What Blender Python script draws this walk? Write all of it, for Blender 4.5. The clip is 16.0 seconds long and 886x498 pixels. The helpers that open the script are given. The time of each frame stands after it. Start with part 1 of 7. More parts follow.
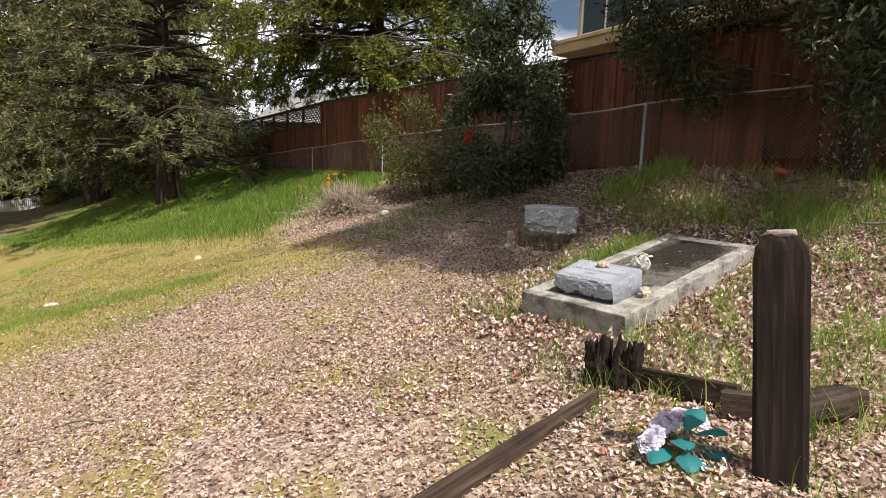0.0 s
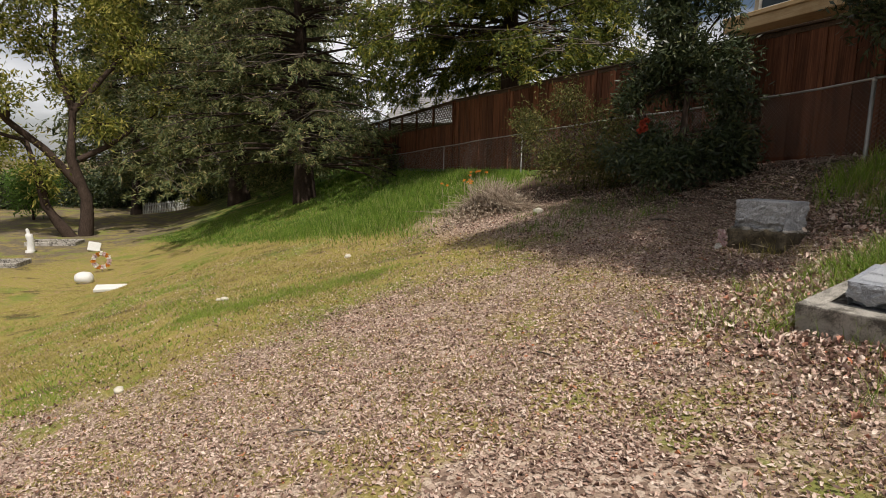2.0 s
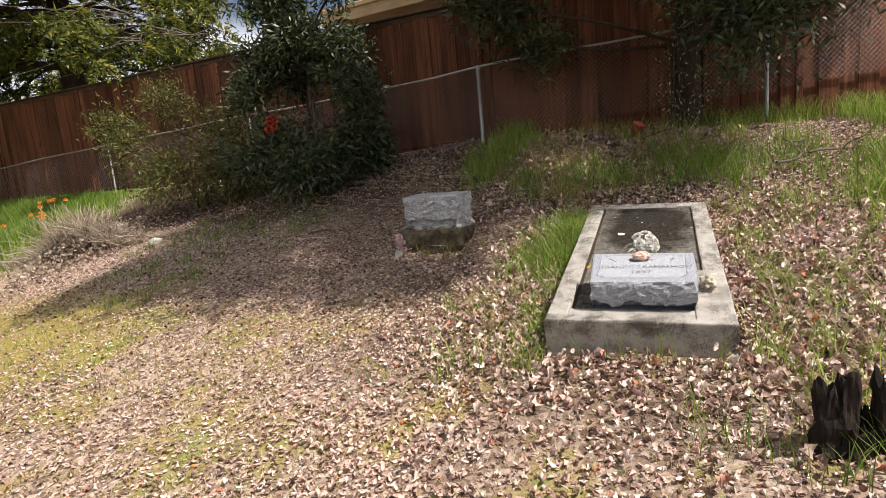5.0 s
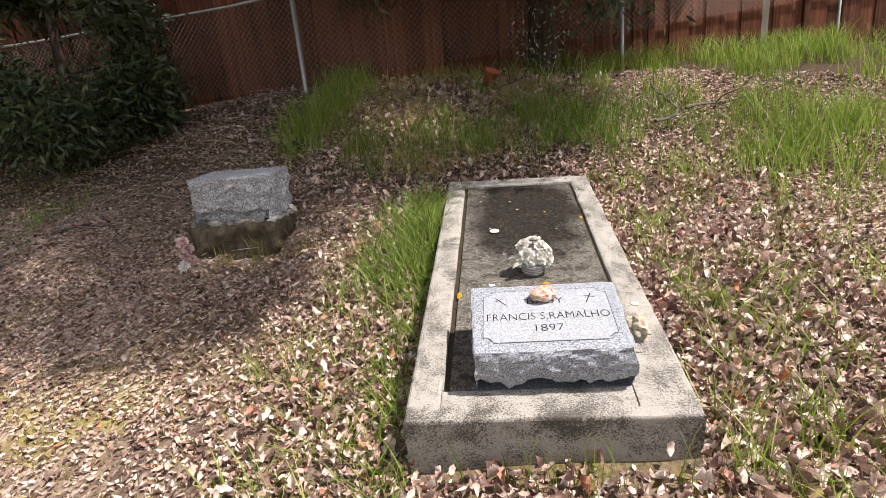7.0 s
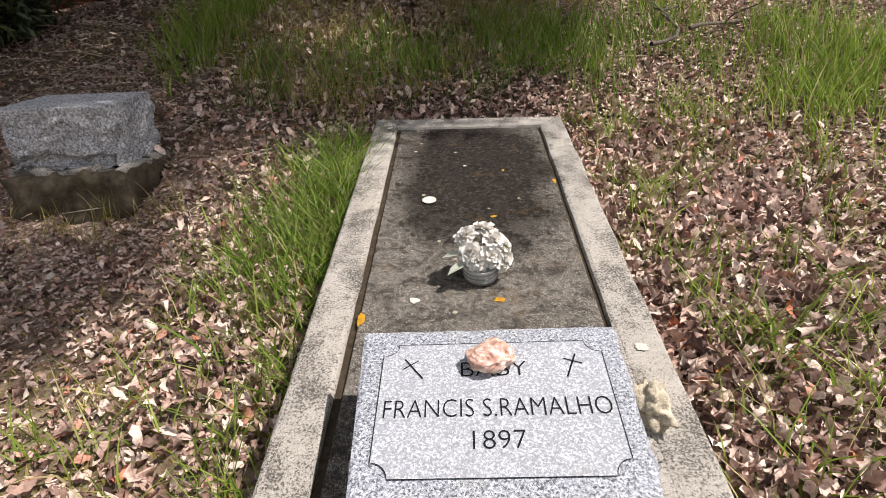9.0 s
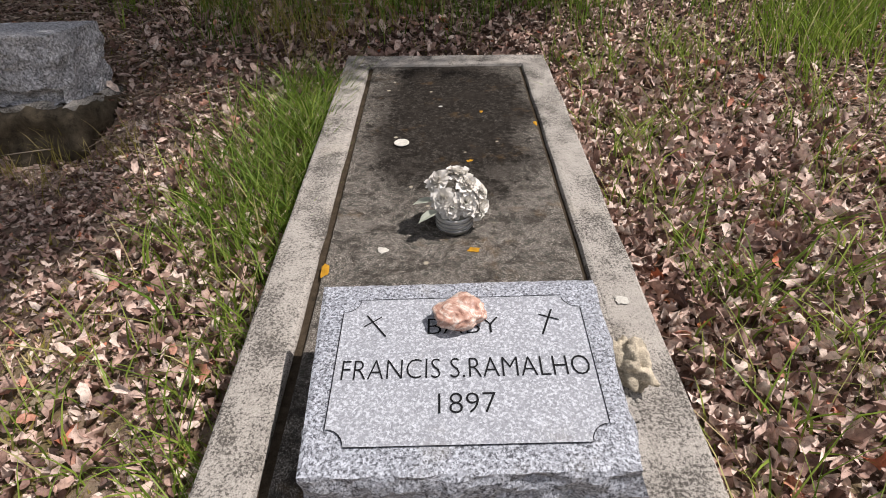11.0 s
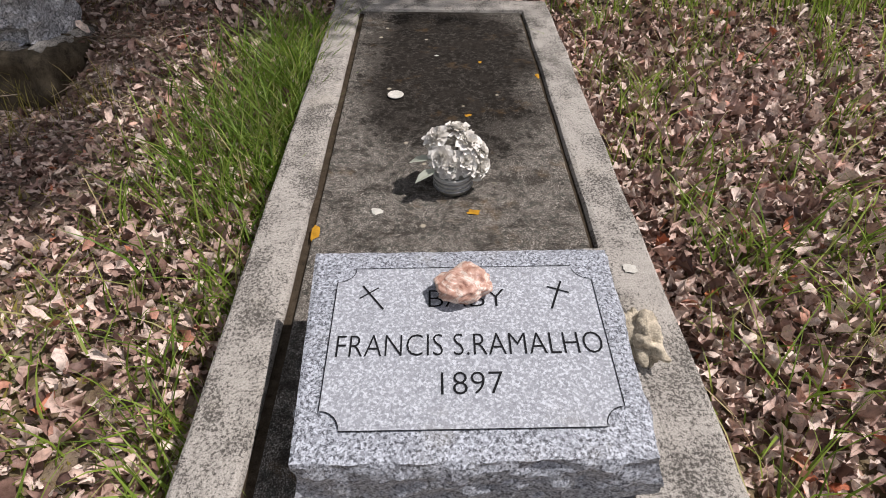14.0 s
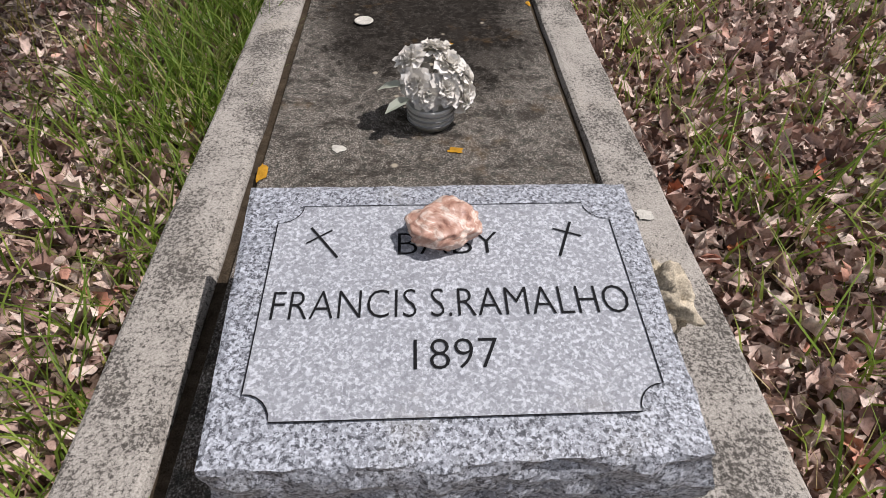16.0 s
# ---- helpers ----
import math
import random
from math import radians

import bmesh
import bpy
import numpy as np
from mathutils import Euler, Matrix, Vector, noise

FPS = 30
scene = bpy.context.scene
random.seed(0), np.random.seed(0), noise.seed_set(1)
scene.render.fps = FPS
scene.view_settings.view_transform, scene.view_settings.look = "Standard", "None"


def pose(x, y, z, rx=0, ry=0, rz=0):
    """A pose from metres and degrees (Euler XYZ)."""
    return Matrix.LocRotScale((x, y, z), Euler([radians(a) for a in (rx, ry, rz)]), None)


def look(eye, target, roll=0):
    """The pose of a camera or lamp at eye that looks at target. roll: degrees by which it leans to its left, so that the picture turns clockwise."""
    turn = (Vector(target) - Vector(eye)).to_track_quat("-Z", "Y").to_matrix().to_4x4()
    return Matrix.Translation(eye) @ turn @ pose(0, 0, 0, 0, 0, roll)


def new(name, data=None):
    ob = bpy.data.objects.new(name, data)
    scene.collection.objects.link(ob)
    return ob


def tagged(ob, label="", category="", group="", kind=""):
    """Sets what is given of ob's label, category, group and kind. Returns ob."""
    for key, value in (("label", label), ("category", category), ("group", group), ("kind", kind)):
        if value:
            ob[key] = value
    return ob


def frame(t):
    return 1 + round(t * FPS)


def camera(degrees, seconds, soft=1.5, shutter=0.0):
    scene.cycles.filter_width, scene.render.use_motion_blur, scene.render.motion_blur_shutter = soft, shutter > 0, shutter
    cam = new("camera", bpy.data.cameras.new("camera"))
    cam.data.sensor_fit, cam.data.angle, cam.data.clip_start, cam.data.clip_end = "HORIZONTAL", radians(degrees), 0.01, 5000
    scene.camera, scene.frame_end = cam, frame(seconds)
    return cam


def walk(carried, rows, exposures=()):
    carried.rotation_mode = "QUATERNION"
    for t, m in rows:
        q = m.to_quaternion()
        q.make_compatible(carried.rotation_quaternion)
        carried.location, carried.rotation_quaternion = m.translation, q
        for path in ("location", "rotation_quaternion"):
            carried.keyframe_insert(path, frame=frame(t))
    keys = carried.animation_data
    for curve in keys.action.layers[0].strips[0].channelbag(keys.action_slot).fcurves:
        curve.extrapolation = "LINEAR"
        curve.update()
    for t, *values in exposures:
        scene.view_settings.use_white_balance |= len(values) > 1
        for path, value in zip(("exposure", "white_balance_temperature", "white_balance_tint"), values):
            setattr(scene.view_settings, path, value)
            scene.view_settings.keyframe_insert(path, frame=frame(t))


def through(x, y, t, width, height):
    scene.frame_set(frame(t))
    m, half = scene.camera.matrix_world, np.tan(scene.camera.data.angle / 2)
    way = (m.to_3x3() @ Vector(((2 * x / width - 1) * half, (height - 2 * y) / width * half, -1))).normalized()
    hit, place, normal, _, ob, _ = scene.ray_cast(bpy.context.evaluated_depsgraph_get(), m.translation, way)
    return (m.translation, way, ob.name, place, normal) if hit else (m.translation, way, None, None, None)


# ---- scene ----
cam = camera(76.7, 16.0, 0.8)
PATH = [
    (0, (0.169, 0.062, 1.504), (0.108, 2.041, 1.22), 2.1),
    (0.5, (-0.119, 0.029, 1.44), (-0.45, 1.978, 1.137), 1.5),
    (1, (-0.418, 0.242, 1.379), (-0.884, 2.163, 1.071), 1.1),
    (1.5, (-0.658, 0.527, 1.428), (-1.142, 2.446, 1.133), 1.1),
    (2, (-0.913, 0.606, 1.356), (-1.351, 2.535, 1.064), 1.2),
    (2.5, (-1.16, 0.698, 1.366), (-1.533, 2.641, 1.076), 0.6),
    (3, (-1.241, 0.985, 1.31), (-1.444, 2.954, 1.028), 0.2),
    (3.5, (-1.315, 1.432, 1.374), (-1.198, 3.413, 1.117), -1.0),
    (4, (-1.362, 1.741, 1.368), (-0.949, 3.681, 1.111), -2.5),
    (4.5, (-1.417, 2.017, 1.418), (-0.787, 3.892, 1.126), -4.2),
    (5, (-1.142, 2.415, 1.432), (-0.32, 4.209, 1.109), -4.9),
    (7.5, (-0.141, 3.88, 1.596), (1.123, 5.293, 0.958), -4.7),
    (8, (0.005, 4.061, 1.575), (1.274, 5.436, 0.868), -3.9),
    (8.5, (0.409, 4.256, 1.499), (1.671, 5.605, 0.734), -3.7),
    (9, (0.665, 4.379, 1.453), (1.923, 5.697, 0.63), -3.2),
    (9.5, (0.692, 4.428, 1.428), (1.945, 5.719, 0.553), -2.8),
    (10, (0.735, 4.431, 1.411), (1.985, 5.694, 0.493), -2.5),
    (12.5, (0.778, 4.456, 1.393), (1.985, 5.635, 0.32), -2.1),
    (13, (0.785, 4.469, 1.39), (1.986, 5.64, 0.3), -2.0),
    (13.5, (0.791, 4.487, 1.405), (1.99, 5.639, 0.293), -1.6),
    (14, (0.812, 4.522, 1.375), (2.014, 5.647, 0.239), -0.7),
    (14.5, (0.865, 4.59, 1.279), (2.067, 5.691, 0.12), -0.3),
    (15, (0.922, 4.63, 1.196), (2.124, 5.702, 0.01), 0.1),
    (15.5, (0.944, 4.638, 1.173), (2.148, 5.685, -0.033), 0.5),
    (16, (0.948, 4.641, 1.174), (2.157, 5.67, -0.043), 0.9),
]
walk(cam, [(t, look(eye, target, roll)) for t, eye, target, roll in PATH], [(0.0, 0.46, 6400, 12), (1.0, 0.06, 6450, 11), (1.5, -0.12, 6550, 11), (2.5, -0.04, 6600, 11), (3.5, 0.32, 6600, 13), (5.0, 0.58, 6500, 14), (7.5, 0.74, 6400, 15), (8.5, 0.62, 6400, 15), (10.0, 0.22, 6350, 16), (12.5, 0.08, 6250, 17), (16.0, -0.1, 6150, 17)])

# ---- daylight ----
SUN_WAY = Vector((-0.065, 0.102, -0.19)).normalized()
world = bpy.data.worlds.new("sky")
scene.world = world
world.use_nodes = True
wn = world.node_tree
sky = wn.nodes.new("ShaderNodeTexSky")
sky.sky_type = "NISHITA"
sky.sun_disc = False
sky.sun_elevation = radians(57)
sky.sun_rotation = radians(147)
sky.dust_density = 2.0
cloud_at = wn.nodes.new("ShaderNodeTexCoord")
cloud_map = wn.nodes.new("ShaderNodeMapping")
cloud_map.inputs["Scale"].default_value = (1, 1, 3.2)
cloud_map.inputs["Location"].default_value = (0.3, 0.1, 0.0)
cloud_noise = wn.nodes.new("ShaderNodeTexNoise")
cloud_noise.inputs["Scale"].default_value, cloud_noise.inputs["Detail"].default_value = 1.7, 7
cloud_step = wn.nodes.new("ShaderNodeMapRange")
cloud_step.inputs[1].default_value, cloud_step.inputs[2].default_value = 0.43, 0.58
cloud_mix = wn.nodes.new("ShaderNodeMix")
cloud_mix.data_type = "RGBA"
cloud_mix.inputs[7].default_value = (18.0, 18.1, 18.5, 1)
wn.links.new(cloud_at.outputs["Generated"], cloud_map.inputs[0])
wn.links.new(cloud_map.outputs[0], cloud_noise.inputs["Vector"])
wn.links.new(cloud_noise.outputs["Fac"], cloud_step.inputs[0])
wn.links.new(cloud_step.outputs[0], cloud_mix.inputs[0])
wn.links.new(sky.outputs[0], cloud_mix.inputs[6])
wn.links.new(cloud_mix.outputs[2], wn.nodes["Background"].inputs[0])
wn.nodes["Background"].inputs[1].default_value = 0.05
sun_data = bpy.data.lights.new("sun", "SUN")
sun_data.energy, sun_data.angle, sun_data.color = 5.0, radians(0.55), (1.0, 0.95, 0.87)
sun = new("sun", sun_data)
sun.matrix_world = look(Vector((0, 0, 30)), Vector((0, 0, 30)) + SUN_WAY)


# ---- the lie of the land ----
def soft_clamp(v, lo, hi, s):
    return lo + s * np.logaddexp(0, (v - lo) / s) - s * np.logaddexp(0, (v - hi) / s)


def bump_at(x, y, cx, cy, r2):
    return np.exp(-((x - cx) ** 2 + (y - cy) ** 2) / r2)


def ground_np(x, y):
    """Height of the hillside: rising to the fence, falling away to the far lawn."""
    u = soft_clamp(0.83 * x + 0.56 * y, -9.0, 9.3, 0.5)
    v = soft_clamp(-0.56 * x + 0.83 * y, -8.0, 26.0, 1.5)
    z = -0.277 + 0.179 * u - 0.0068 * u * u + 0.00096 * u**3 - 0.066 * v + 0.00715 * u * v
    z = z + 0.30 * bump_at(x, y, 3.0, 10.4, 5) - 0.30 * bump_at(x, y, -5.5, 13.8, 10) - 0.12 * bump_at(x, y, 3.5, 5.3, 3)
    z = z + 0.14 * bump_at(x, y, 1.45, 2.4, 0.5)
    z = z - 0.13 * bump_at(x, y, 1.18, 7.78, 0.35)
    return -3.6 + 0.5 * np.logaddexp(0, (z + 3.6) / 0.5)


def gz(x, y):
    return float(ground_np(np.float64(x), np.float64(y)))


# The grave slab's own axes: x across, y along, z out of its face.
ALONG = Vector((math.cos(radians(43.5)), math.sin(radians(43.5)), 0.15)).normalized()
ACROSS = Vector((math.sin(radians(43.5)), -math.cos(radians(43.5)), 0))
OUT = ACROSS.cross(ALONG)
SLAB = Matrix.Translation((0.818, 5.219, 0.42)) @ Matrix((ACROSS, ALONG, OUT)).transposed().to_4x4()


# ---- materials ----
def material(name, rough=0.8, metal=0.0, spec=0.3):
    m = bpy.data.materials.new(name)
    m.use_nodes = True
    nt = m.node_tree
    b = nt.nodes["Principled BSDF"]
    b.inputs["Roughness"].default_value = rough
    b.inputs["Metallic"].default_value = metal
    b.inputs["Specular IOR Level"].default_value = spec
    return m, nt, b


def coords(nt, kind="Object"):
    return nt.nodes.new("ShaderNodeTexCoord").outputs[kind]


def world_coords(nt):
    return nt.nodes.new("ShaderNodeNewGeometry").outputs["Position"]


def mapped(nt, vec, scale):
    m = nt.nodes.new("ShaderNodeMapping")
    m.inputs["Scale"].default_value = scale
    nt.links.new(vec, m.inputs[0])
    return m.outputs[0]


def noise_tex(nt, vec, scale, detail=4.0, rough=0.55, distort=0.0):
    n = nt.nodes.new("ShaderNodeTexNoise")
    n.inputs["Scale"].default_value, n.inputs["Detail"].default_value = scale, detail
    n.inputs["Roughness"].default_value, n.inputs["Distortion"].default_value = rough, distort
    if vec is not None:
        nt.links.new(vec, n.inputs["Vector"])
    return n.outputs["Fac"]


def voronoi(nt, vec, scale, out="Distance", feature="F1"):
    n = nt.nodes.new("ShaderNodeTexVoronoi")
    n.feature = feature
    n.inputs["Scale"].default_value = scale
    nt.links.new(vec, n.inputs["Vector"])
    return n.outputs[out]


def ramp(nt, fac, stops, mode="LINEAR"):
    r = nt.nodes.new("ShaderNodeValToRGB")
    r.color_ramp.interpolation = mode
    e = r.color_ramp.elements
    while len(e) < len(stops):
        e.new(0.5)
    for el, (p, c) in zip(e, stops):
        el.position = p
        el.color = (*c, 1) if len(c) == 3 else c
    nt.links.new(fac, r.inputs[0])
    return r.outputs[0]


def grey(nt, fac, lo, hi):
    """A soft step from 0 at lo to 1 at hi."""
    r = nt.nodes.new("ShaderNodeMapRange")
    r.interpolation_type = "SMOOTHSTEP"
    r.inputs[1].default_value, r.inputs[2].default_value = lo, hi
    nt.links.new(fac, r.inputs[0])
    return r.outputs[0]


def mix(nt, fac, a, b, mode="MIX"):
    n = nt.nodes.new("ShaderNodeMix")
    n.data_type, n.blend_type = "RGBA", mode
    if isinstance(fac, float):
        n.inputs[0].default_value = fac
    else:
        nt.links.new(fac, n.inputs[0])
    for sock, v in ((n.inputs[6], a), (n.inputs[7], b)):
        if isinstance(v, tuple):
            sock.default_value = (*v, 1)
        else:
            nt.links.new(v, sock)
    return n.outputs[2]


def calc(nt, op, a, b=0.0, c=0.0):
    n = nt.nodes.new("ShaderNodeMath")
    n.operation = op
    for sock, v in zip(n.inputs, (a, b, c)):
        if isinstance(v, (int, float)):
            sock.default_value = v
        else:
            nt.links.new(v, sock)
    return n.outputs[0]


def relief(nt, b, height, strength=0.3, distance=0.01):
    n = nt.nodes.new("ShaderNodeBump")
    n.inputs["Strength"].default_value, n.inputs["Distance"].default_value = strength, distance
    nt.links.new(height, n.inputs["Height"])
    nt.links.new(n.outputs[0], b.inputs["Normal"])


def paint(nt, b, col):
    if isinstance(col, tuple):
        b.inputs["Base Color"].default_value = (*col, 1)
    else:
        nt.links.new(col, b.inputs["Base Color"])


def island_random(nt):
    return nt.nodes.new("ShaderNodeNewGeometry").outputs["Random Per Island"]


def object_random(nt):
    return nt.nodes.new("ShaderNodeObjectInfo").outputs["Random"]


def leafy(name, stops, rough=0.6, through=0.35, spec=0.25, blotch=0.55, veins=0.0):
    """Leaves: a colour for each one, and some light through them."""
    m, nt, b = material(name, rough, 0, spec)
    col = ramp(nt, island_random(nt), stops)
    big = noise_tex(nt, world_coords(nt), 1.3, 3)
    col = mix(nt, blotch, col, ramp(nt, big, [(0.3, (0.42, 0.42, 0.42)), (0.7, (1, 1, 1))]), "MULTIPLY")
    if veins:
        spot = noise_tex(nt, world_coords(nt), 75, 4, 0.7)
        col = mix(nt, veins, col, ramp(nt, spot, [(0.34, (0.42, 0.34, 0.3)), (0.5, (1, 1, 1)), (0.66, (1.35, 1.3, 1.25))]), "MULTIPLY")
        relief(nt, b, spot, 0.4, 0.006)
    paint(nt, b, col)
    if through:
        t = nt.nodes.new("ShaderNodeBsdfTranslucent")
        nt.links.new(col, t.inputs[0])
        s = nt.nodes.new("ShaderNodeMixShader")
        s.inputs[0].default_value = through
        nt.links.new(b.outputs[0], s.inputs[1])
        nt.links.new(t.outputs[0], s.inputs[2])
        nt.links.new(s.outputs[0], nt.nodes["Material Output"].inputs[0])
    return m


def plain(name, col, rough=0.7, metal=0.0, spec=0.3, vary=0.25, scale=9.0, bump=0.15):
    """A surface of one colour with soft blotches, grain and slight relief."""
    m, nt, b = material(name, rough, metal, spec)
    p = coords(nt)
    n1, n2 = noise_tex(nt, p, scale, 5, 0.65), noise_tex(nt, p, scale * 9, 3, 0.6)
    f = mix(nt, 0.4, n1, n2)
    dark = tuple(c * (1 - vary) for c in col)
    light = tuple(min(1, c * (1 + vary)) for c in col)
    paint(nt, b, ramp(nt, f, [(0.32, dark), (0.5, col), (0.68, light)]))
    if bump:
        relief(nt, b, n2, bump, 0.004)
    return m


def ground_material():
    m, nt, b = material("hillside", 0.95, 0, 0.1)
    p = world_coords(nt)
    sep = nt.nodes.new("ShaderNodeSeparateXYZ")
    nt.links.new(p, sep.inputs[0])
    x, y = sep.outputs[0], sep.outputs[1]
    v = calc(nt, "ADD", calc(nt, "MULTIPLY", x, -0.56), calc(nt, "MULTIPLY", y, 0.83))
    u = calc(nt, "ADD", calc(nt, "MULTIPLY", x, 0.83), calc(nt, "MULTIPLY", y, 0.56))
    wob = calc(nt, "MULTIPLY", calc(nt, "SUBTRACT", noise_tex(nt, p, 0.35, 6, 0.65), 0.5), 7.0)
    wob2 = calc(nt, "MULTIPLY", calc(nt, "SUBTRACT", noise_tex(nt, p, 0.9, 6, 0.7), 0.5), 5.0)
    v2 = calc(nt, "ADD", v, wob)
    fine, mid = noise_tex(nt, p, 45, 6, 0.8), noise_tex(nt, p, 5, 8, 0.8)
    cell = voronoi(nt, p, 24, "Color")
    cells = nt.nodes.new("ShaderNodeSeparateColor")
    nt.links.new(cell, cells.inputs[0])
    litter = ramp(nt, cells.outputs[0], [(0.0, (0.16, 0.108, 0.082)), (0.3, (0.31, 0.22, 0.165)), (0.6, (0.43, 0.32, 0.245)), (1.0, (0.56, 0.45, 0.36))])
    litter = mix(nt, grey(nt, fine, 0.55, 0.32), litter, (0.07, 0.047, 0.035))
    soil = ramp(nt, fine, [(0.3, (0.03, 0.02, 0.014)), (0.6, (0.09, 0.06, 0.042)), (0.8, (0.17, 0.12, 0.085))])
    moss = ramp(nt, fine, [(0.3, (0.09, 0.075, 0.02)), (0.5, (0.26, 0.22, 0.055)), (0.72, (0.46, 0.39, 0.14))])
    moss = mix(nt, grey(nt, mid, 0.46, 0.62), moss, (0.3, 0.2, 0.11))
    moss = mix(nt, calc(nt, "MULTIPLY", grey(nt, noise_tex(nt, mapped(nt, p, (0.5, 1, 1)), 0.7, 9, 0.75), 0.53, 0.62), 0.8), moss, (0.06, 0.042, 0.025))
    moss = mix(nt, calc(nt, "MULTIPLY", grey(nt, noise_tex(nt, p, 0.45, 9, 0.75), 0.51, 0.61), 0.7), moss, (0.14, 0.19, 0.035))
    lawn = ramp(nt, fine, [(0.3, (0.03, 0.055, 0.008)), (0.55, (0.075, 0.13, 0.02)), (0.75, (0.13, 0.19, 0.04))])
    lawn = mix(nt, grey(nt, mid, 0.55, 0.72), lawn, (0.12, 0.13, 0.045))
    far = ramp(nt, mid, [(0.35, (0.1, 0.08, 0.05)), (0.65, (0.2, 0.16, 0.11))])
    # leaves lie below the moss on the open slope, and everywhere under the trees by the fence
    open_slope = grey(nt, calc(nt, "ADD", u, calc(nt, "MULTIPLY", wob2, 0.5)), 5.0, 3.6)
    c = mix(nt, calc(nt, "MULTIPLY", grey(nt, calc(nt, "ADD", v, wob2), 7.3, 8.5), open_slope), litter, moss)
    lawn_from = calc(nt, "MAXIMUM", calc(nt, "MAXIMUM", calc(nt, "MULTIPLY_ADD", u, -1.5, 21.8), calc(nt, "MULTIPLY_ADD", u, -3.0, 24.6)), 16.3)
    c = mix(nt, grey(nt, calc(nt, "SUBTRACT", calc(nt, "ADD", v, wob2), lawn_from), -0.8, 0.8), c, lawn)
    c = mix(nt, calc(nt, "MULTIPLY", grey(nt, calc(nt, "ADD", x, wob), -23.0, -28.0), grey(nt, u, 1.0, -4.0)), c, far)
    c = mix(nt, calc(nt, "MULTIPLY", grey(nt, u, 5.6, 6.8), grey(nt, v2, 17.0, 15.0)), c, soil)
    # moss patches within the litter
    c = mix(nt, calc(nt, "MULTIPLY", calc(nt, "MULTIPLY", grey(nt, noise_tex(nt, p, 0.9, 6, 0.65), 0.47, 0.57), 0.85), open_slope), c, moss)
    # dark soil colour round the ledger, to darken the gaps between thick leaves
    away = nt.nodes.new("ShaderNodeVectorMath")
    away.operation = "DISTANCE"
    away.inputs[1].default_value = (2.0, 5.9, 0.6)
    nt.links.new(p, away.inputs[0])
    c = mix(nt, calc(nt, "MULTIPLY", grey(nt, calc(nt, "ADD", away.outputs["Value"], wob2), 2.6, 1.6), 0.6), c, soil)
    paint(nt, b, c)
    h = calc(nt, "ADD", calc(nt, "MULTIPLY", fine, 0.5), cells.outputs[1])
    relief(nt, b, h, 0.8, 0.02)
    return m


def concrete_material(name, base, dark_amt):
    """Weathered concrete: sandy grain, black lichen flecks in drifts, pale scour."""
    m, nt, b = material(name, 0.92, 0, 0.2)
    p = coords(nt)
    g1, g2, g3 = noise_tex(nt, p, 320, 3, 0.75), noise_tex(nt, p, 135, 6, 0.85), noise_tex(nt, p, 2.6, 6, 0.7)
    c = ramp(nt, g1, [(0.33, tuple(v * 0.6 for v in base)), (0.5, base), (0.64, tuple(min(1, v * 1.3) for v in base))])
    c = mix(nt, calc(nt, "MULTIPLY", grey(nt, noise_tex(nt, p, 11, 6, 0.7), 0.45, 0.7), 0.4), c, tuple(v * 0.5 for v in base))
    c = mix(nt, calc(nt, "MULTIPLY", grey(nt, noise_tex(nt, p, 5, 4), 0.55, 0.7), 0.4), c, (0.44, 0.39, 0.32))
    # flecks of black lichen, thick in some drifts and thin in others
    drift = calc(nt, "MULTIPLY_ADD", noise_tex(nt, p, 5.5, 5, 0.65), 0.55, calc(nt, "MULTIPLY", g3, 0.45))
    fleck = calc(nt, "ADD", g2, calc(nt, "MULTIPLY", calc(nt, "SUBTRACT", drift, 0.5), 0.7))
    c = mix(nt, calc(nt, "MULTIPLY", grey(nt, fleck, 0.5, 0.56), dark_amt), c, (0.035, 0.031, 0.026))
    c = mix(nt, calc(nt, "MULTIPLY", grey(nt, g3, 0.52, 0.72), dark_amt * 0.5), c, (0.1, 0.088, 0.073))
    paint(nt, b, c)
    relief(nt, b, calc(nt, "ADD", g1, calc(nt, "MULTIPLY", g2, 2.0)), 0.5, 0.004)
    return m


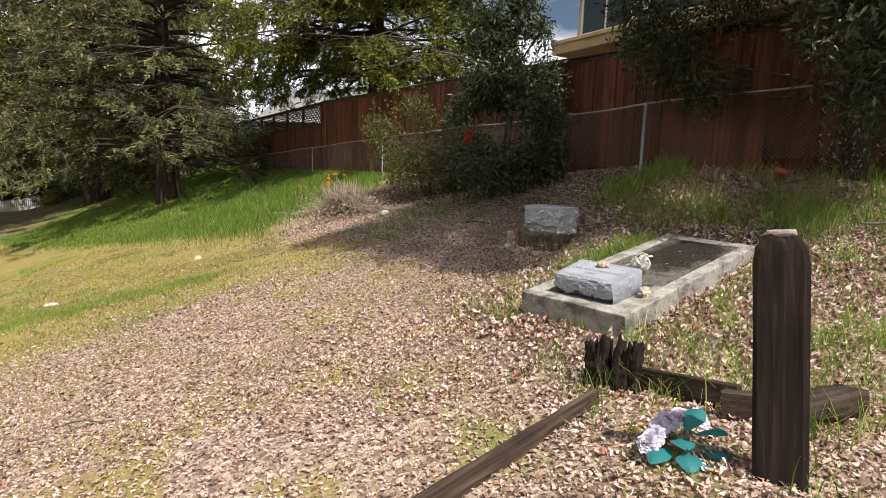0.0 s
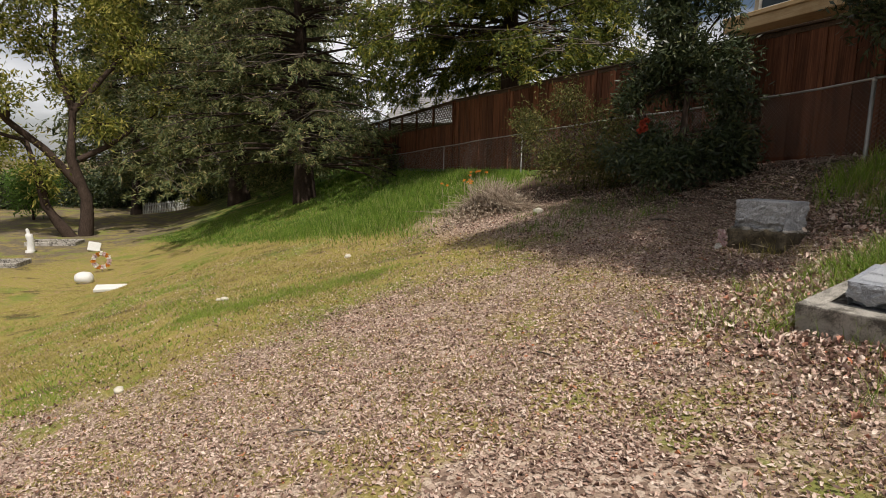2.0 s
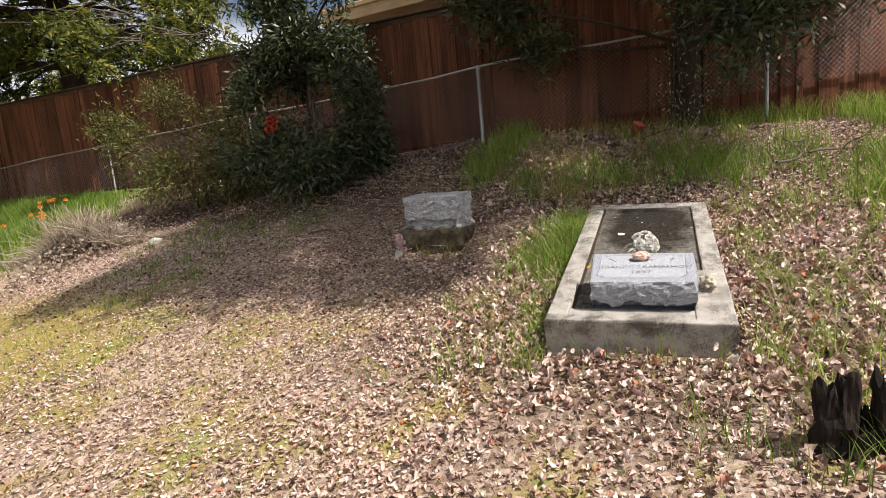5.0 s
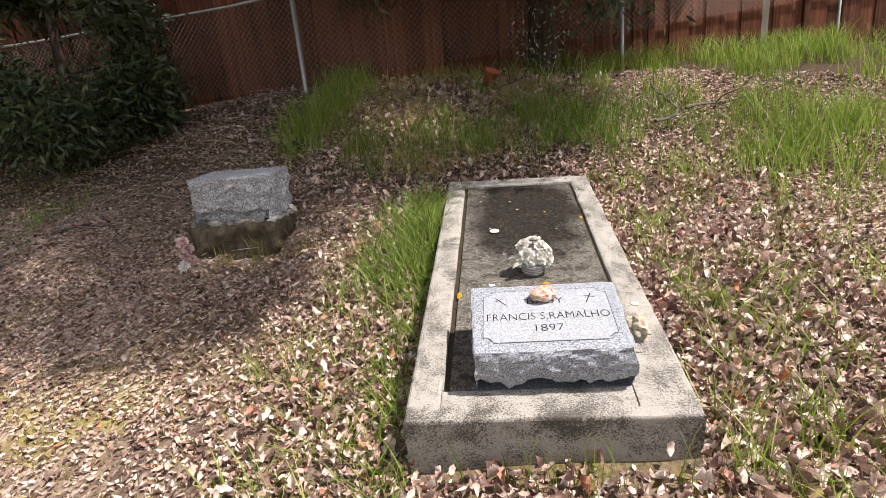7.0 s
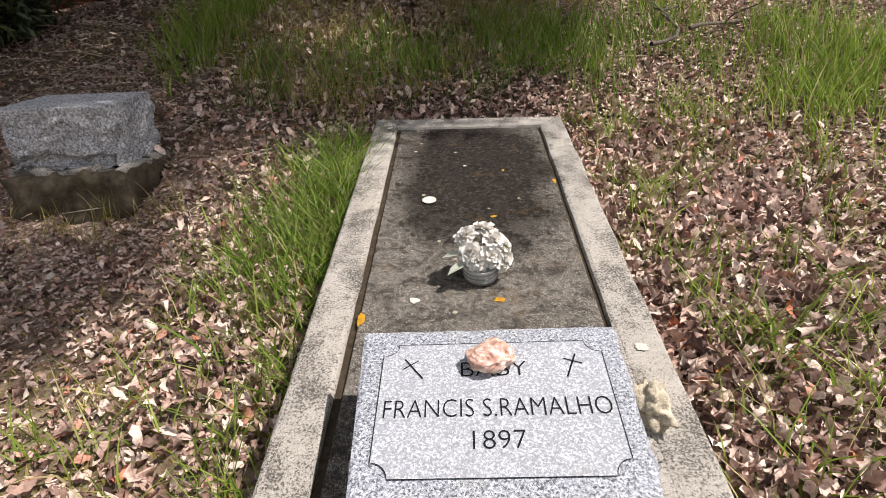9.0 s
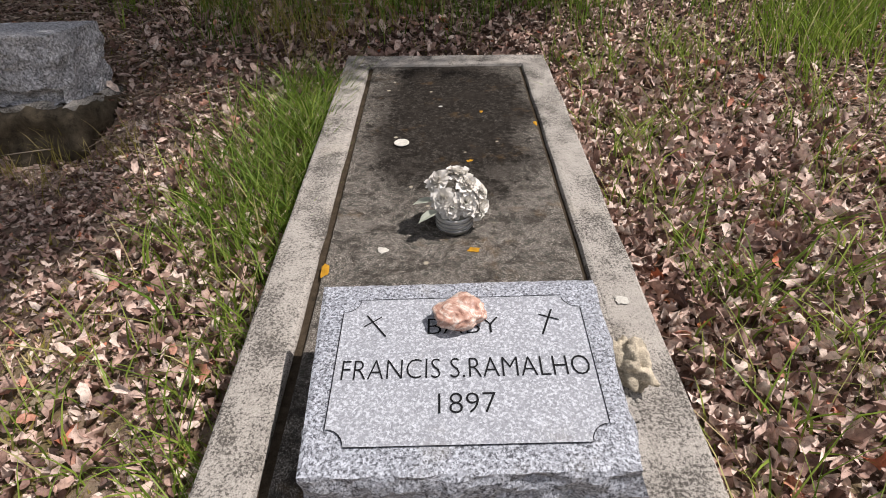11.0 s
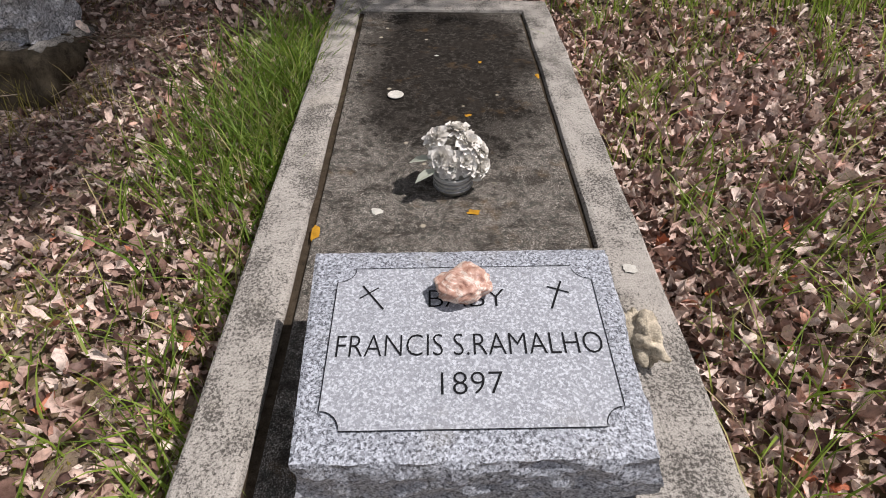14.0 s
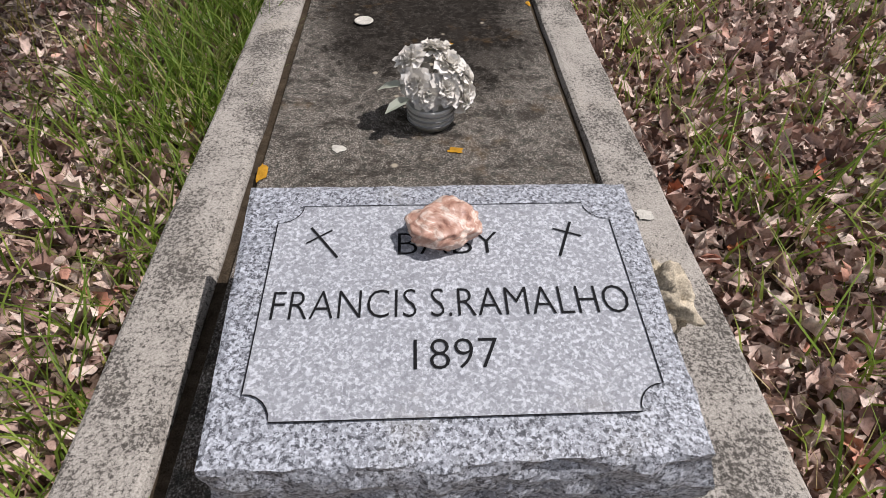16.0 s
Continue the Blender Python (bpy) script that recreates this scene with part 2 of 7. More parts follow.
def slab_face_material():
    """The ledger panel: damp-dark concrete with black algae, pale grit and orange lichen."""
    m, nt, b = material("ledger_face", 0.95, 0, 0.08)
    p = coords(nt)
    grit, soft = noise_tex(nt, p, 330, 3, 0.7), noise_tex(nt, p, 60, 6, 0.75)
    c = ramp(nt, grit, [(0.34, (0.03, 0.026, 0.022)), (0.47, (0.095, 0.082, 0.068)), (0.56, (0.19, 0.17, 0.145)), (0.64, (0.45, 0.42, 0.37))])
    c = mix(nt, calc(nt, "MULTIPLY", grey(nt, soft, 0.47, 0.6), 0.7), c, (0.035, 0.038, 0.031))
    sep = nt.nodes.new("ShaderNodeSeparateXYZ")
    nt.links.new(p, sep.inputs[0])
    n = noise_tex(nt, p, 4.5, 10, 0.8)
    # the black algae stain at the head end
    dx = calc(nt, "DIVIDE", calc(nt, "SUBTRACT", sep.outputs[0], 0.56), 0.36)
    dy = calc(nt, "DIVIDE", calc(nt, "SUBTRACT", sep.outputs[1], 1.92), 0.72)
    d = calc(nt, "SQRT", calc(nt, "ADD", calc(nt, "MULTIPLY", dx, dx), calc(nt, "MULTIPLY", dy, dy)))
    d = calc(nt, "ADD", d, calc(nt, "MULTIPLY", calc(nt, "SUBTRACT", n, 0.5), 2.8))
    stain = grey(nt, d, 1.2, 0.75)
    c = mix(nt, calc(nt, "MULTIPLY", stain, calc(nt, "MULTIPLY_ADD", grey(nt, soft, 0.35, 0.55), 0.25, 0.7)), c, (0.01, 0.008, 0.006))
    c = mix(nt, calc(nt, "MULTIPLY", grey(nt, noise_tex(nt, p, 9, 10, 0.8), 0.47, 0.6), 0.75), c, (0.024, 0.02, 0.016))
    c = mix(nt, calc(nt, "MULTIPLY", grey(nt, noise_tex(nt, p, 5, 5, 0.7), 0.56, 0.7), 0.35), c, (0.15, 0.09, 0.035))
    spots = voronoi(nt, p, 11, "Distance")
    c = mix(nt, calc(nt, "MULTIPLY", grey(nt, spots, 0.12, 0.06), grey(nt, noise_tex(nt, p, 2.6, 2), 0.5, 0.55)), c, (0.33, 0.29, 0.22))
    paint(nt, b, c)
    relief(nt, b, calc(nt, "ADD", grit, calc(nt, "MULTIPLY", n, 1.5)), 0.5, 0.004)
    return m


def granite_material(name, light, dark, polish=0.55, grain=1.0, flecks=1.0):
    """Grey granite: soft grains of feldspar and quartz with clotted black mica."""
    m, nt, b = material(name, polish, 0, 0.4)
    p = coords(nt)
    n1, n2 = noise_tex(nt, p, 150 * grain, 4, 0.7), noise_tex(nt, p, 330 * grain, 3, 0.7)
    cell = voronoi(nt, p, 210 * grain, "Color")
    s1 = nt.nodes.new("ShaderNodeSeparateColor")
    nt.links.new(cell, s1.inputs[0])
    between = tuple(a * 0.5 + q * 0.5 for a, q in zip(light, dark))
    grains = calc(nt, "MULTIPLY_ADD", s1.outputs[0], 0.22, calc(nt, "MULTIPLY_ADD", n1, 0.55, calc(nt, "MULTIPLY", n2, 0.23)))
    c = ramp(nt, grains, [(0.4, between), (0.475, tuple(v * 0.72 for v in light)), (0.54, light), (0.62, tuple(min(1, v * 1.35) for v in light))])
    c = mix(nt, calc(nt, "MULTIPLY", grey(nt, noise_tex(nt, p, 120 * grain, 5, 0.8), 0.515, 0.565), 0.9 * flecks), c, dark)
    c = mix(nt, calc(nt, "MULTIPLY", grey(nt, noise_tex(nt, p, 16, 6, 0.7), 0.48, 0.68), 0.35), c, between)
    c = mix(nt, calc(nt, "MULTIPLY", grey(nt, noise_tex(nt, p, 7, 5, 0.7), 0.56, 0.74), 0.2), c, (0.3, 0.27, 0.2))
    paint(nt, b, c)
    relief(nt, b, calc(nt, "ADD", n2, noise_tex(nt, p, 60, 4)), 0.3, 0.003)
    return m


def wood_material(name, cols, along="Z", rough=0.85, scale=1.0, random_amount=0.5):
    m, nt, b = material(name, rough, 0, 0.2)
    p = coords(nt)
    s = {"X": (0.7, 14, 14), "Y": (14, 0.7, 14), "Z": (14, 14, 0.7)}[along]
    off = nt.nodes.new("ShaderNodeVectorMath")
    off.operation = "ADD"
    comb = nt.nodes.new("ShaderNodeCombineXYZ")
    r = object_random(nt)
    for i in range(3):
        nt.links.new(calc(nt, "MULTIPLY", r, 37.0 + 11 * i), comb.inputs[i])
    nt.links.new(p, off.inputs[0])
    nt.links.new(comb.outputs[0], off.inputs[1])
    q = mapped(nt, off.outputs[0], tuple(v * scale for v in s))
    g1, g2 = noise_tex(nt, q, 2.2, 6, 0.65, 0.6), noise_tex(nt, off.outputs[0], 2.5, 4, 0.6)
    c = ramp(nt, g1, [(0.25, cols[0]), (0.5, cols[1]), (0.75, cols[2])])
    c = mix(nt, calc(nt, "MULTIPLY", grey(nt, g2, 0.45, 0.75), 0.6), c, cols[0])
    tint = ramp(nt, r, [(0.0, (1 - random_amount,) * 3), (1.0, (1, 1, 1))])
    c = mix(nt, 1.0, c, tint, "MULTIPLY")
    paint(nt, b, c)
    relief(nt, b, g1, 0.5, 0.006)
    return m


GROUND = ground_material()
CONCRETE = concrete_material("kerb_concrete", (0.38, 0.352, 0.31), 0.85)
LEDGER = slab_face_material()
GRANITE = granite_material("blue_grey_granite", (0.38, 0.4, 0.435), (0.025, 0.027, 0.034), 0.55, 1.3, 1.0)
GRANITE_FACE = granite_material("steeled_granite", (0.38, 0.395, 0.42), (0.12, 0.125, 0.14), 0.7, 1.2, 0.5)
GRANITE_OLD = granite_material("old_grey_granite", (0.46, 0.46, 0.47), (0.09, 0.09, 0.09), 0.85, 0.6)
ENGRAVED = plain("engraved_letter", (0.012, 0.012, 0.013), 0.95, 0, 0.1)
REDWOOD = wood_material("redwood_board", [(0.04, 0.017, 0.01), (0.16, 0.06, 0.03), (0.3, 0.125, 0.065)], "Z")
CAP_WOOD = wood_material("weathered_cap_board", [(0.03, 0.02, 0.015), (0.09, 0.055, 0.035), (0.16, 0.1, 0.065)], "X")
OLD_WOOD = wood_material("rotten_dark_wood", [(0.008, 0.006, 0.005), (0.026, 0.018, 0.014), (0.07, 0.046, 0.034)], "Z", 0.95)
OLD_WOOD_X = wood_material("weathered_kerb_plank", [(0.018, 0.012, 0.009), (0.065, 0.044, 0.032), (0.15, 0.108, 0.08)], "X", 0.95)
GALVANISED = plain("galvanised_steel", (0.36, 0.35, 0.33), 0.5, 0.6, 0.4)
WIRE = plain("dull_wire", (0.26, 0.25, 0.24), 0.6, 0.5, 0.4, bump=0)
BARK = wood_material("furrowed_bark", [(0.018, 0.012, 0.009), (0.06, 0.04, 0.03), (0.13, 0.092, 0.068)], "Z", 0.95, 1.6)
BARK_GREY = wood_material("grey_bark", [(0.04, 0.033, 0.027), (0.12, 0.1, 0.08), (0.23, 0.2, 0.16)], "Z", 0.95, 1.6)
LEAF_OAK = leafy("olive_leaf", [(0.0, (0.09, 0.11, 0.018)), (0.4, (0.2, 0.22, 0.04)), (0.75, (0.36, 0.34, 0.07)), (1.0, (0.58, 0.5, 0.15))], 0.55, 0.5, 0.25, 0.3)
LEAF_BAY = leafy("dark_bay_leaf", [(0.0, (0.022, 0.034, 0.014)), (0.5, (0.045, 0.066, 0.026)), (0.85, (0.08, 0.1, 0.04)), (1.0, (0.17, 0.18, 0.07))], 0.42, 0.2, 0.35)
LEAF_SHRUB = leafy("yellow_green_leaf", [(0.0, (0.05, 0.065, 0.015)), (0.5, (0.11, 0.12, 0.03)), (1.0, (0.28, 0.23, 0.08))])
NEEDLE = leafy("redwood_needle", [(0.0, (0.05, 0.075, 0.03)), (0.5, (0.14, 0.165, 0.062)), (0.85, (0.28, 0.28, 0.11)), (1.0, (0.44, 0.34, 0.17))], 0.6, 0.4, 0.25, 0.7)
NEEDLE_GOLD = leafy("golden_cedar_needle", [(0.0, (0.04, 0.06, 0.014)), (0.5, (0.12, 0.15, 0.03)), (0.8, (0.22, 0.23, 0.04)), (1.0, (0.42, 0.36, 0.06))], 0.6, 0.4)
DRY_LEAF_NEAR = leafy("red_brown_oak_leaf", [(0.0, (0.1, 0.055, 0.042)), (0.22, (0.3, 0.185, 0.145)), (0.5, (0.54, 0.38, 0.31)), (0.72, (0.7, 0.55, 0.465)), (0.93, (0.74, 0.62, 0.53)), (1.0, (0.48, 0.15, 0.07))], 0.55, 0.15, 0.35, 0.2, 0.6)
DRY_LEAF = leafy("dry_oak_leaf", [(0.0, (0.12, 0.072, 0.055)), (0.2, (0.25, 0.155, 0.12)), (0.42, (0.43, 0.3, 0.24)), (0.7, (0.57, 0.435, 0.36)), (0.94, (0.72, 0.6, 0.51)), (1.0, (0.46, 0.17, 0.07))], 0.65, 0.12, 0.3, 0.22, 0.75)
GRASS = leafy("fresh_grass", [(0.0, (0.08, 0.15, 0.016)), (0.5, (0.17, 0.29, 0.034)), (0.85, (0.3, 0.4, 0.07)), (1.0, (0.45, 0.4, 0.2))], 0.5, 0.4)
# yellower grass with the brightness of sunlit blades put into its colour
GRASS_SUN = leafy("sunlit_yellow_grass", [(0.0, (0.13, 0.21, 0.025)), (0.5, (0.25, 0.37, 0.05)), (0.85, (0.38, 0.47, 0.09)), (1.0, (0.6, 0.5, 0.26))], 0.5, 0.45)
GRASS_DRY = leafy("yellowed_grass", [(0.0, (0.24, 0.21, 0.035)), (0.5, (0.37, 0.32, 0.08)), (1.0, (0.6, 0.47, 0.24))], 0.7, 0.3)
STRAW = leafy("dead_stalk", [(0.0, (0.14, 0.1, 0.07)), (0.5, (0.34, 0.26, 0.19)), (1.0, (0.55, 0.46, 0.36))], 0.9, 0.1)


# ---- mesh helpers ----


def fast_object(name, verts, tris, mat, parent=None, smooth=False):
    """A large mesh of triangles from arrays."""
    me = bpy.data.meshes.new(name)
    verts, tris = np.asarray(verts, np.float32), np.asarray(tris, np.int32)
    me.vertices.add(len(verts))
    me.vertices.foreach_set("co", verts.ravel())
    me.loops.add(3 * len(tris))
    me.loops.foreach_set("vertex_index", tris.ravel())
    me.polygons.add(len(tris))
    me.polygons.foreach_set("loop_start", np.arange(0, 3 * len(tris), 3, dtype=np.int32))
    me.polygons.foreach_set("loop_total", np.full(len(tris), 3, np.int32))
    me.update(calc_edges=True)
    if smooth:
        me.polygons.foreach_set("use_smooth", [True] * len(tris))
    me.materials.append(mat)
    ob = new(name, me)
    if parent:
        ob.parent = parent
    return ob


def part(name, bm, mat, parent, label="", smooth=False):
    me = bpy.data.meshes.new(name)
    if smooth:
        for f in bm.faces:
            f.smooth = True
    bm.to_mesh(me)
    bm.free()
    for mm in mat if isinstance(mat, (list, tuple)) else [mat]:
        me.materials.append(mm)
    ob = new(name, me)
    if parent:
        ob.parent = parent
    if label:
        tagged(ob, label)
    return ob


def thing(name, label, category, m=None, group="", kind=""):
    ob = new(name)
    if m is not None:
        ob.matrix_world = m
    return tagged(ob, label, category, group, kind)


def box(bm, x0, x1, y0, y1, z0, z1, m=None):
    vs = [bm.verts.new((x, y, z)) for z in (z0, z1) for y in (y0, y1) for x in (x0, x1)]
    for f in ((0, 2, 3, 1), (4, 5, 7, 6), (0, 1, 5, 4), (2, 6, 7, 3), (0, 4, 6, 2), (1, 3, 7, 5)):
        bm.faces.new([vs[i] for i in f])
    if m is not None:
        bmesh.ops.transform(bm, matrix=m, verts=vs)
    return vs


def bevelled_box(x0, x1, y0, y1, z0, z1, r=0.01, seg=2):
    bm = bmesh.new()
    box(bm, x0, x1, y0, y1, z0, z1)
    bmesh.ops.bevel(bm, geom=bm.edges[:], offset=r, segments=seg, profile=0.6, affect="EDGES")
    return bm


def rough_box(x0, x1, y0, y1, z0, z1, cuts, r, amount, freq, seed=0.0, keep_top=False):
    """A block with chipped, uneven faces."""
    bm = bevelled_box(x0, x1, y0, y1, z0, z1, r, 2)
    bmesh.ops.subdivide_edges(bm, edges=[e for e in bm.edges if e.calc_length() > 3 * r], cuts=cuts, use_grid_fill=True)
    bm.normal_update()
    off = Vector((seed, seed * 1.7, seed * 0.6))
    moves = []
    for v in bm.verts:
        if keep_top and v.co.z > z1 - 0.4 * r:
            continue
        d = noise.fractal(v.co * freq + off, 0.9, 2.1, 4) + 0.6 * noise.noise(v.co * freq * 0.4 + off)
        moves.append((v, v.normal * d * amount))
    for v, d in moves:
        v.co += d
    return bm


def tube_arrays(pts, radii, sides=6):
    """Vertices and triangles of a tapered tube along points."""
    pts = [Vector(p) for p in pts]
    vs, ts = [], []
    for i, p in enumerate(pts):
        d = (pts[min(i + 1, len(pts) - 1)] - pts[max(i - 1, 0)]).normalized()
        a = d.orthogonal().normalized() if abs(d.z) > 0.95 else d.cross(Vector((0, 0, 1))).normalized()
        b = d.cross(a)
        for k in range(sides):
            w = 2 * math.pi * k / sides
            vs.append(p + (a * math.cos(w) + b * math.sin(w)) * radii[i])
        if i:
            o = (i - 1) * sides
            for k in range(sides):
                n = (k + 1) % sides
                ts += [(o + k, o + n, o + sides + n), (o + k, o + sides + n, o + sides + k)]
    o = len(vs) - sides
    ts += [(o, o + k, o + k + 1) for k in range(1, sides - 1)]
    return vs, ts


class Bulk:
    """Gathers triangles for one mesh."""

    def __init__(self):
        self.v, self.t, self.n = [], [], 0

    def add(self, vs, ts):
        vs = np.asarray(vs, np.float32).reshape(-1, 3)
        self.v.append(vs)
        self.t.append(np.asarray(ts, np.int64).reshape(-1, 3) + self.n)
        self.n += len(vs)

    def tube(self, pts, radii, sides=6):
        vs, ts = tube_arrays(pts, radii, sides)
        self.add([tuple(q) for q in vs], ts)

    def spread(self, base_v, base_t, mats, places):
        """Copies of a small shape: mats (n,3,3), places (n,3)."""
        base_v, base_t = np.asarray(base_v, np.float32), np.asarray(base_t, np.int64)
        n = len(places)
        if not n:
            return
        vs = np.einsum("nij,kj->nki", mats, base_v) + np.asarray(places)[:, None]
        ts = base_t[None] + (np.arange(n) * len(base_v))[:, None, None]
        self.add(vs.reshape(-1, 3), ts.reshape(-1, 3))

    def make(self, name, mat, parent=None, smooth=False):
        return fast_object(name, np.concatenate(self.v), np.concatenate(self.t), mat, parent, smooth)


def turns(rng, n, tilt=0.5, size=(0.8, 1.2), normals=None):
    """n random orientations: any heading, tilted by about tilt radians, scaled."""
    h, a, w = rng.uniform(0, 2 * np.pi, n), rng.normal(0, tilt, n), rng.normal(0, tilt, n)
    s = rng.uniform(*size, n)
    ch, sh, ca, sa, cw, sw = np.cos(h), np.sin(h), np.cos(a), np.sin(a), np.cos(w), np.sin(w)
    z, o = np.zeros(n), np.ones(n)
    rz = np.stack([np.stack([ch, -sh, z], -1), np.stack([sh, ch, z], -1), np.stack([z, z, o], -1)], 1)
    rx = np.stack([np.stack([o, z, z], -1), np.stack([z, ca, -sa], -1), np.stack([z, sa, ca], -1)], 1)
    ry = np.stack([np.stack([cw, z, sw], -1), np.stack([z, o, z], -1), np.stack([-sw, z, cw], -1)], 1)
    return (rz @ rx @ ry) * s[:, None, None]


# ---- the ground ----
def graded(lo, hi, centre, fine, grow):
    out, s, p = [centre], fine, centre
    while p < hi:
        p += s
        s *= grow
        out.append(p)
    s, p = fine, centre
    while p > lo:
        p -= s
        s *= grow
        out.insert(0, p)
    return np.array(out)


def build_ground():
    xs, ys = graded(-900, 900, 0.5, 0.11, 1.045), graded(-700, 1200, 5.0, 0.11, 1.045)
    gx, gy = np.meshgrid(xs, ys)
    z = ground_np(gx, gy)
    near = np.exp(-((gx / 25) ** 2 + ((gy - 8) / 25) ** 2))
    lump = np.array([noise.noise((a * 1.3, b * 1.3, 3.0)) * 0.035 + noise.noise((a * 4, b * 4, 7.0)) * 0.012 for a, b in zip(gx.ravel(), gy.ravel())]).reshape(gx.shape)
    z = z + lump * near
    w = len(xs)
    idx = np.arange(len(xs) * len(ys)).reshape(len(ys), w)
    a, b, c, d = idx[:-1, :-1].ravel(), idx[:-1, 1:].ravel(), idx[1:, 1:].ravel(), idx[1:, :-1].ravel()
    ob = fast_object("ground", np.stack([gx.ravel(), gy.ravel(), z.ravel()], -1), np.concatenate([np.stack([a, b, c], -1), np.stack([a, c, d], -1)]), GROUND)
    ob.data.polygons.foreach_set("use_smooth", [True] * len(ob.data.polygons))
    tagged(ob, "sloping cemetery ground of leaf litter, moss and lawn", "ground", kind="structure")


build_ground()


# ---- the grave slab with its tablet ----
def skewed(x, y):
    """The head end of the ledger stands slightly out of square."""
    return y - 0.07 * (x - 0.52) * max(0.0, y) / 2.6


def rect_rings(rings, rect, cuts=(10, 26)):
    """A frame swept round a rectangle: each ring is an inset and a height."""
    bm = bmesh.new()
    x0, x1, y0, y1 = rect
    loops = []
    for inset, z in rings:
        xa, xb, ya, yb = x0 + inset, x1 - inset, y0 + inset * 0.43, y1 - inset
        pts = [(xa + (xb - xa) * k / cuts[0], ya) for k in range(cuts[0])] + [(xb, ya + (yb - ya) * k / cuts[1]) for k in range(cuts[1])]
        pts += [(xb - (xb - xa) * k / cuts[0], yb) for k in range(cuts[0])] + [(xa, yb - (yb - ya) * k / cuts[1]) for k in range(cuts[1])]
        loop = []
        for x, y in pts:
            p = Vector((x, skewed(x, y), z))
            d = 0.004 * noise.noise(p * 7) + 0.003 * noise.noise(p * 31)
            loop.append(bm.verts.new(p + Vector((d, d * 0.7, d * 0.8))))
        loops.append(loop)
    n = len(loops[0])
    for a, b in zip(loops, loops[1:]):
        for k in range(n):
            bm.faces.new([a[k], a[(k + 1) % n], b[(k + 1) % n], b[k]])
    return bm


def build_grave():
    g = thing("grave_ledger", "weathered concrete grave ledger with a dark recessed panel", "grave", SLAB)
    bm = rect_rings([(0, -0.62), (0, -0.3), (0, -0.1), (0, -0.014), (0.004, -0.005), (0.012, 0.0), (0.06, 0.001), (0.118, 0.0), (0.13, -0.004), (0.135, -0.015), (0.136, -0.06)], (-0.008, 1.056, -0.08, 2.6))
    part("rim", bm, CONCRETE, g)
    part("infill", bevelled_box(0.125, 0.842, -0.03, 0.085, -0.06, -0.0008, 0.004), CONCRETE, g)
    part("infill", bevelled_box(0.846, 0.935, -0.03, 0.285, -0.06, -0.0005, 0.004), CONCRETE, g)
    part("infill", bevelled_box(0.856, 0.935, 0.29, 0.745, -0.06, -0.001, 0.006), CONCRETE, g)
    part("groove_dirt", bevelled_box(0.125, 0.93, -0.025, 2.475, -0.06, -0.021, 0.002), plain("dark_groove_floor", (0.05, 0.038, 0.025), 0.98, 0, 0.1, 0.7, 40, 0.8), g, "dark floor of the groove")
    bm = bevelled_box(0.152, 0.906, -0.01, 2.45, -0.06, -0.008, 0.006)
    for v in bm.verts:
        v.co.y = skewed(v.co.x, v.co.y)
    part("ledger_panel", bm, LEDGER, g, "dark stained panel with black algae and lichen")


build_grave()


# ---- the upright block stone, the wooden marker and their surroundings ----
def stand(x, y, turn=0.0, dz=0.0):
    return pose(x, y, gz(x, y) + dz, 0, 0, turn)


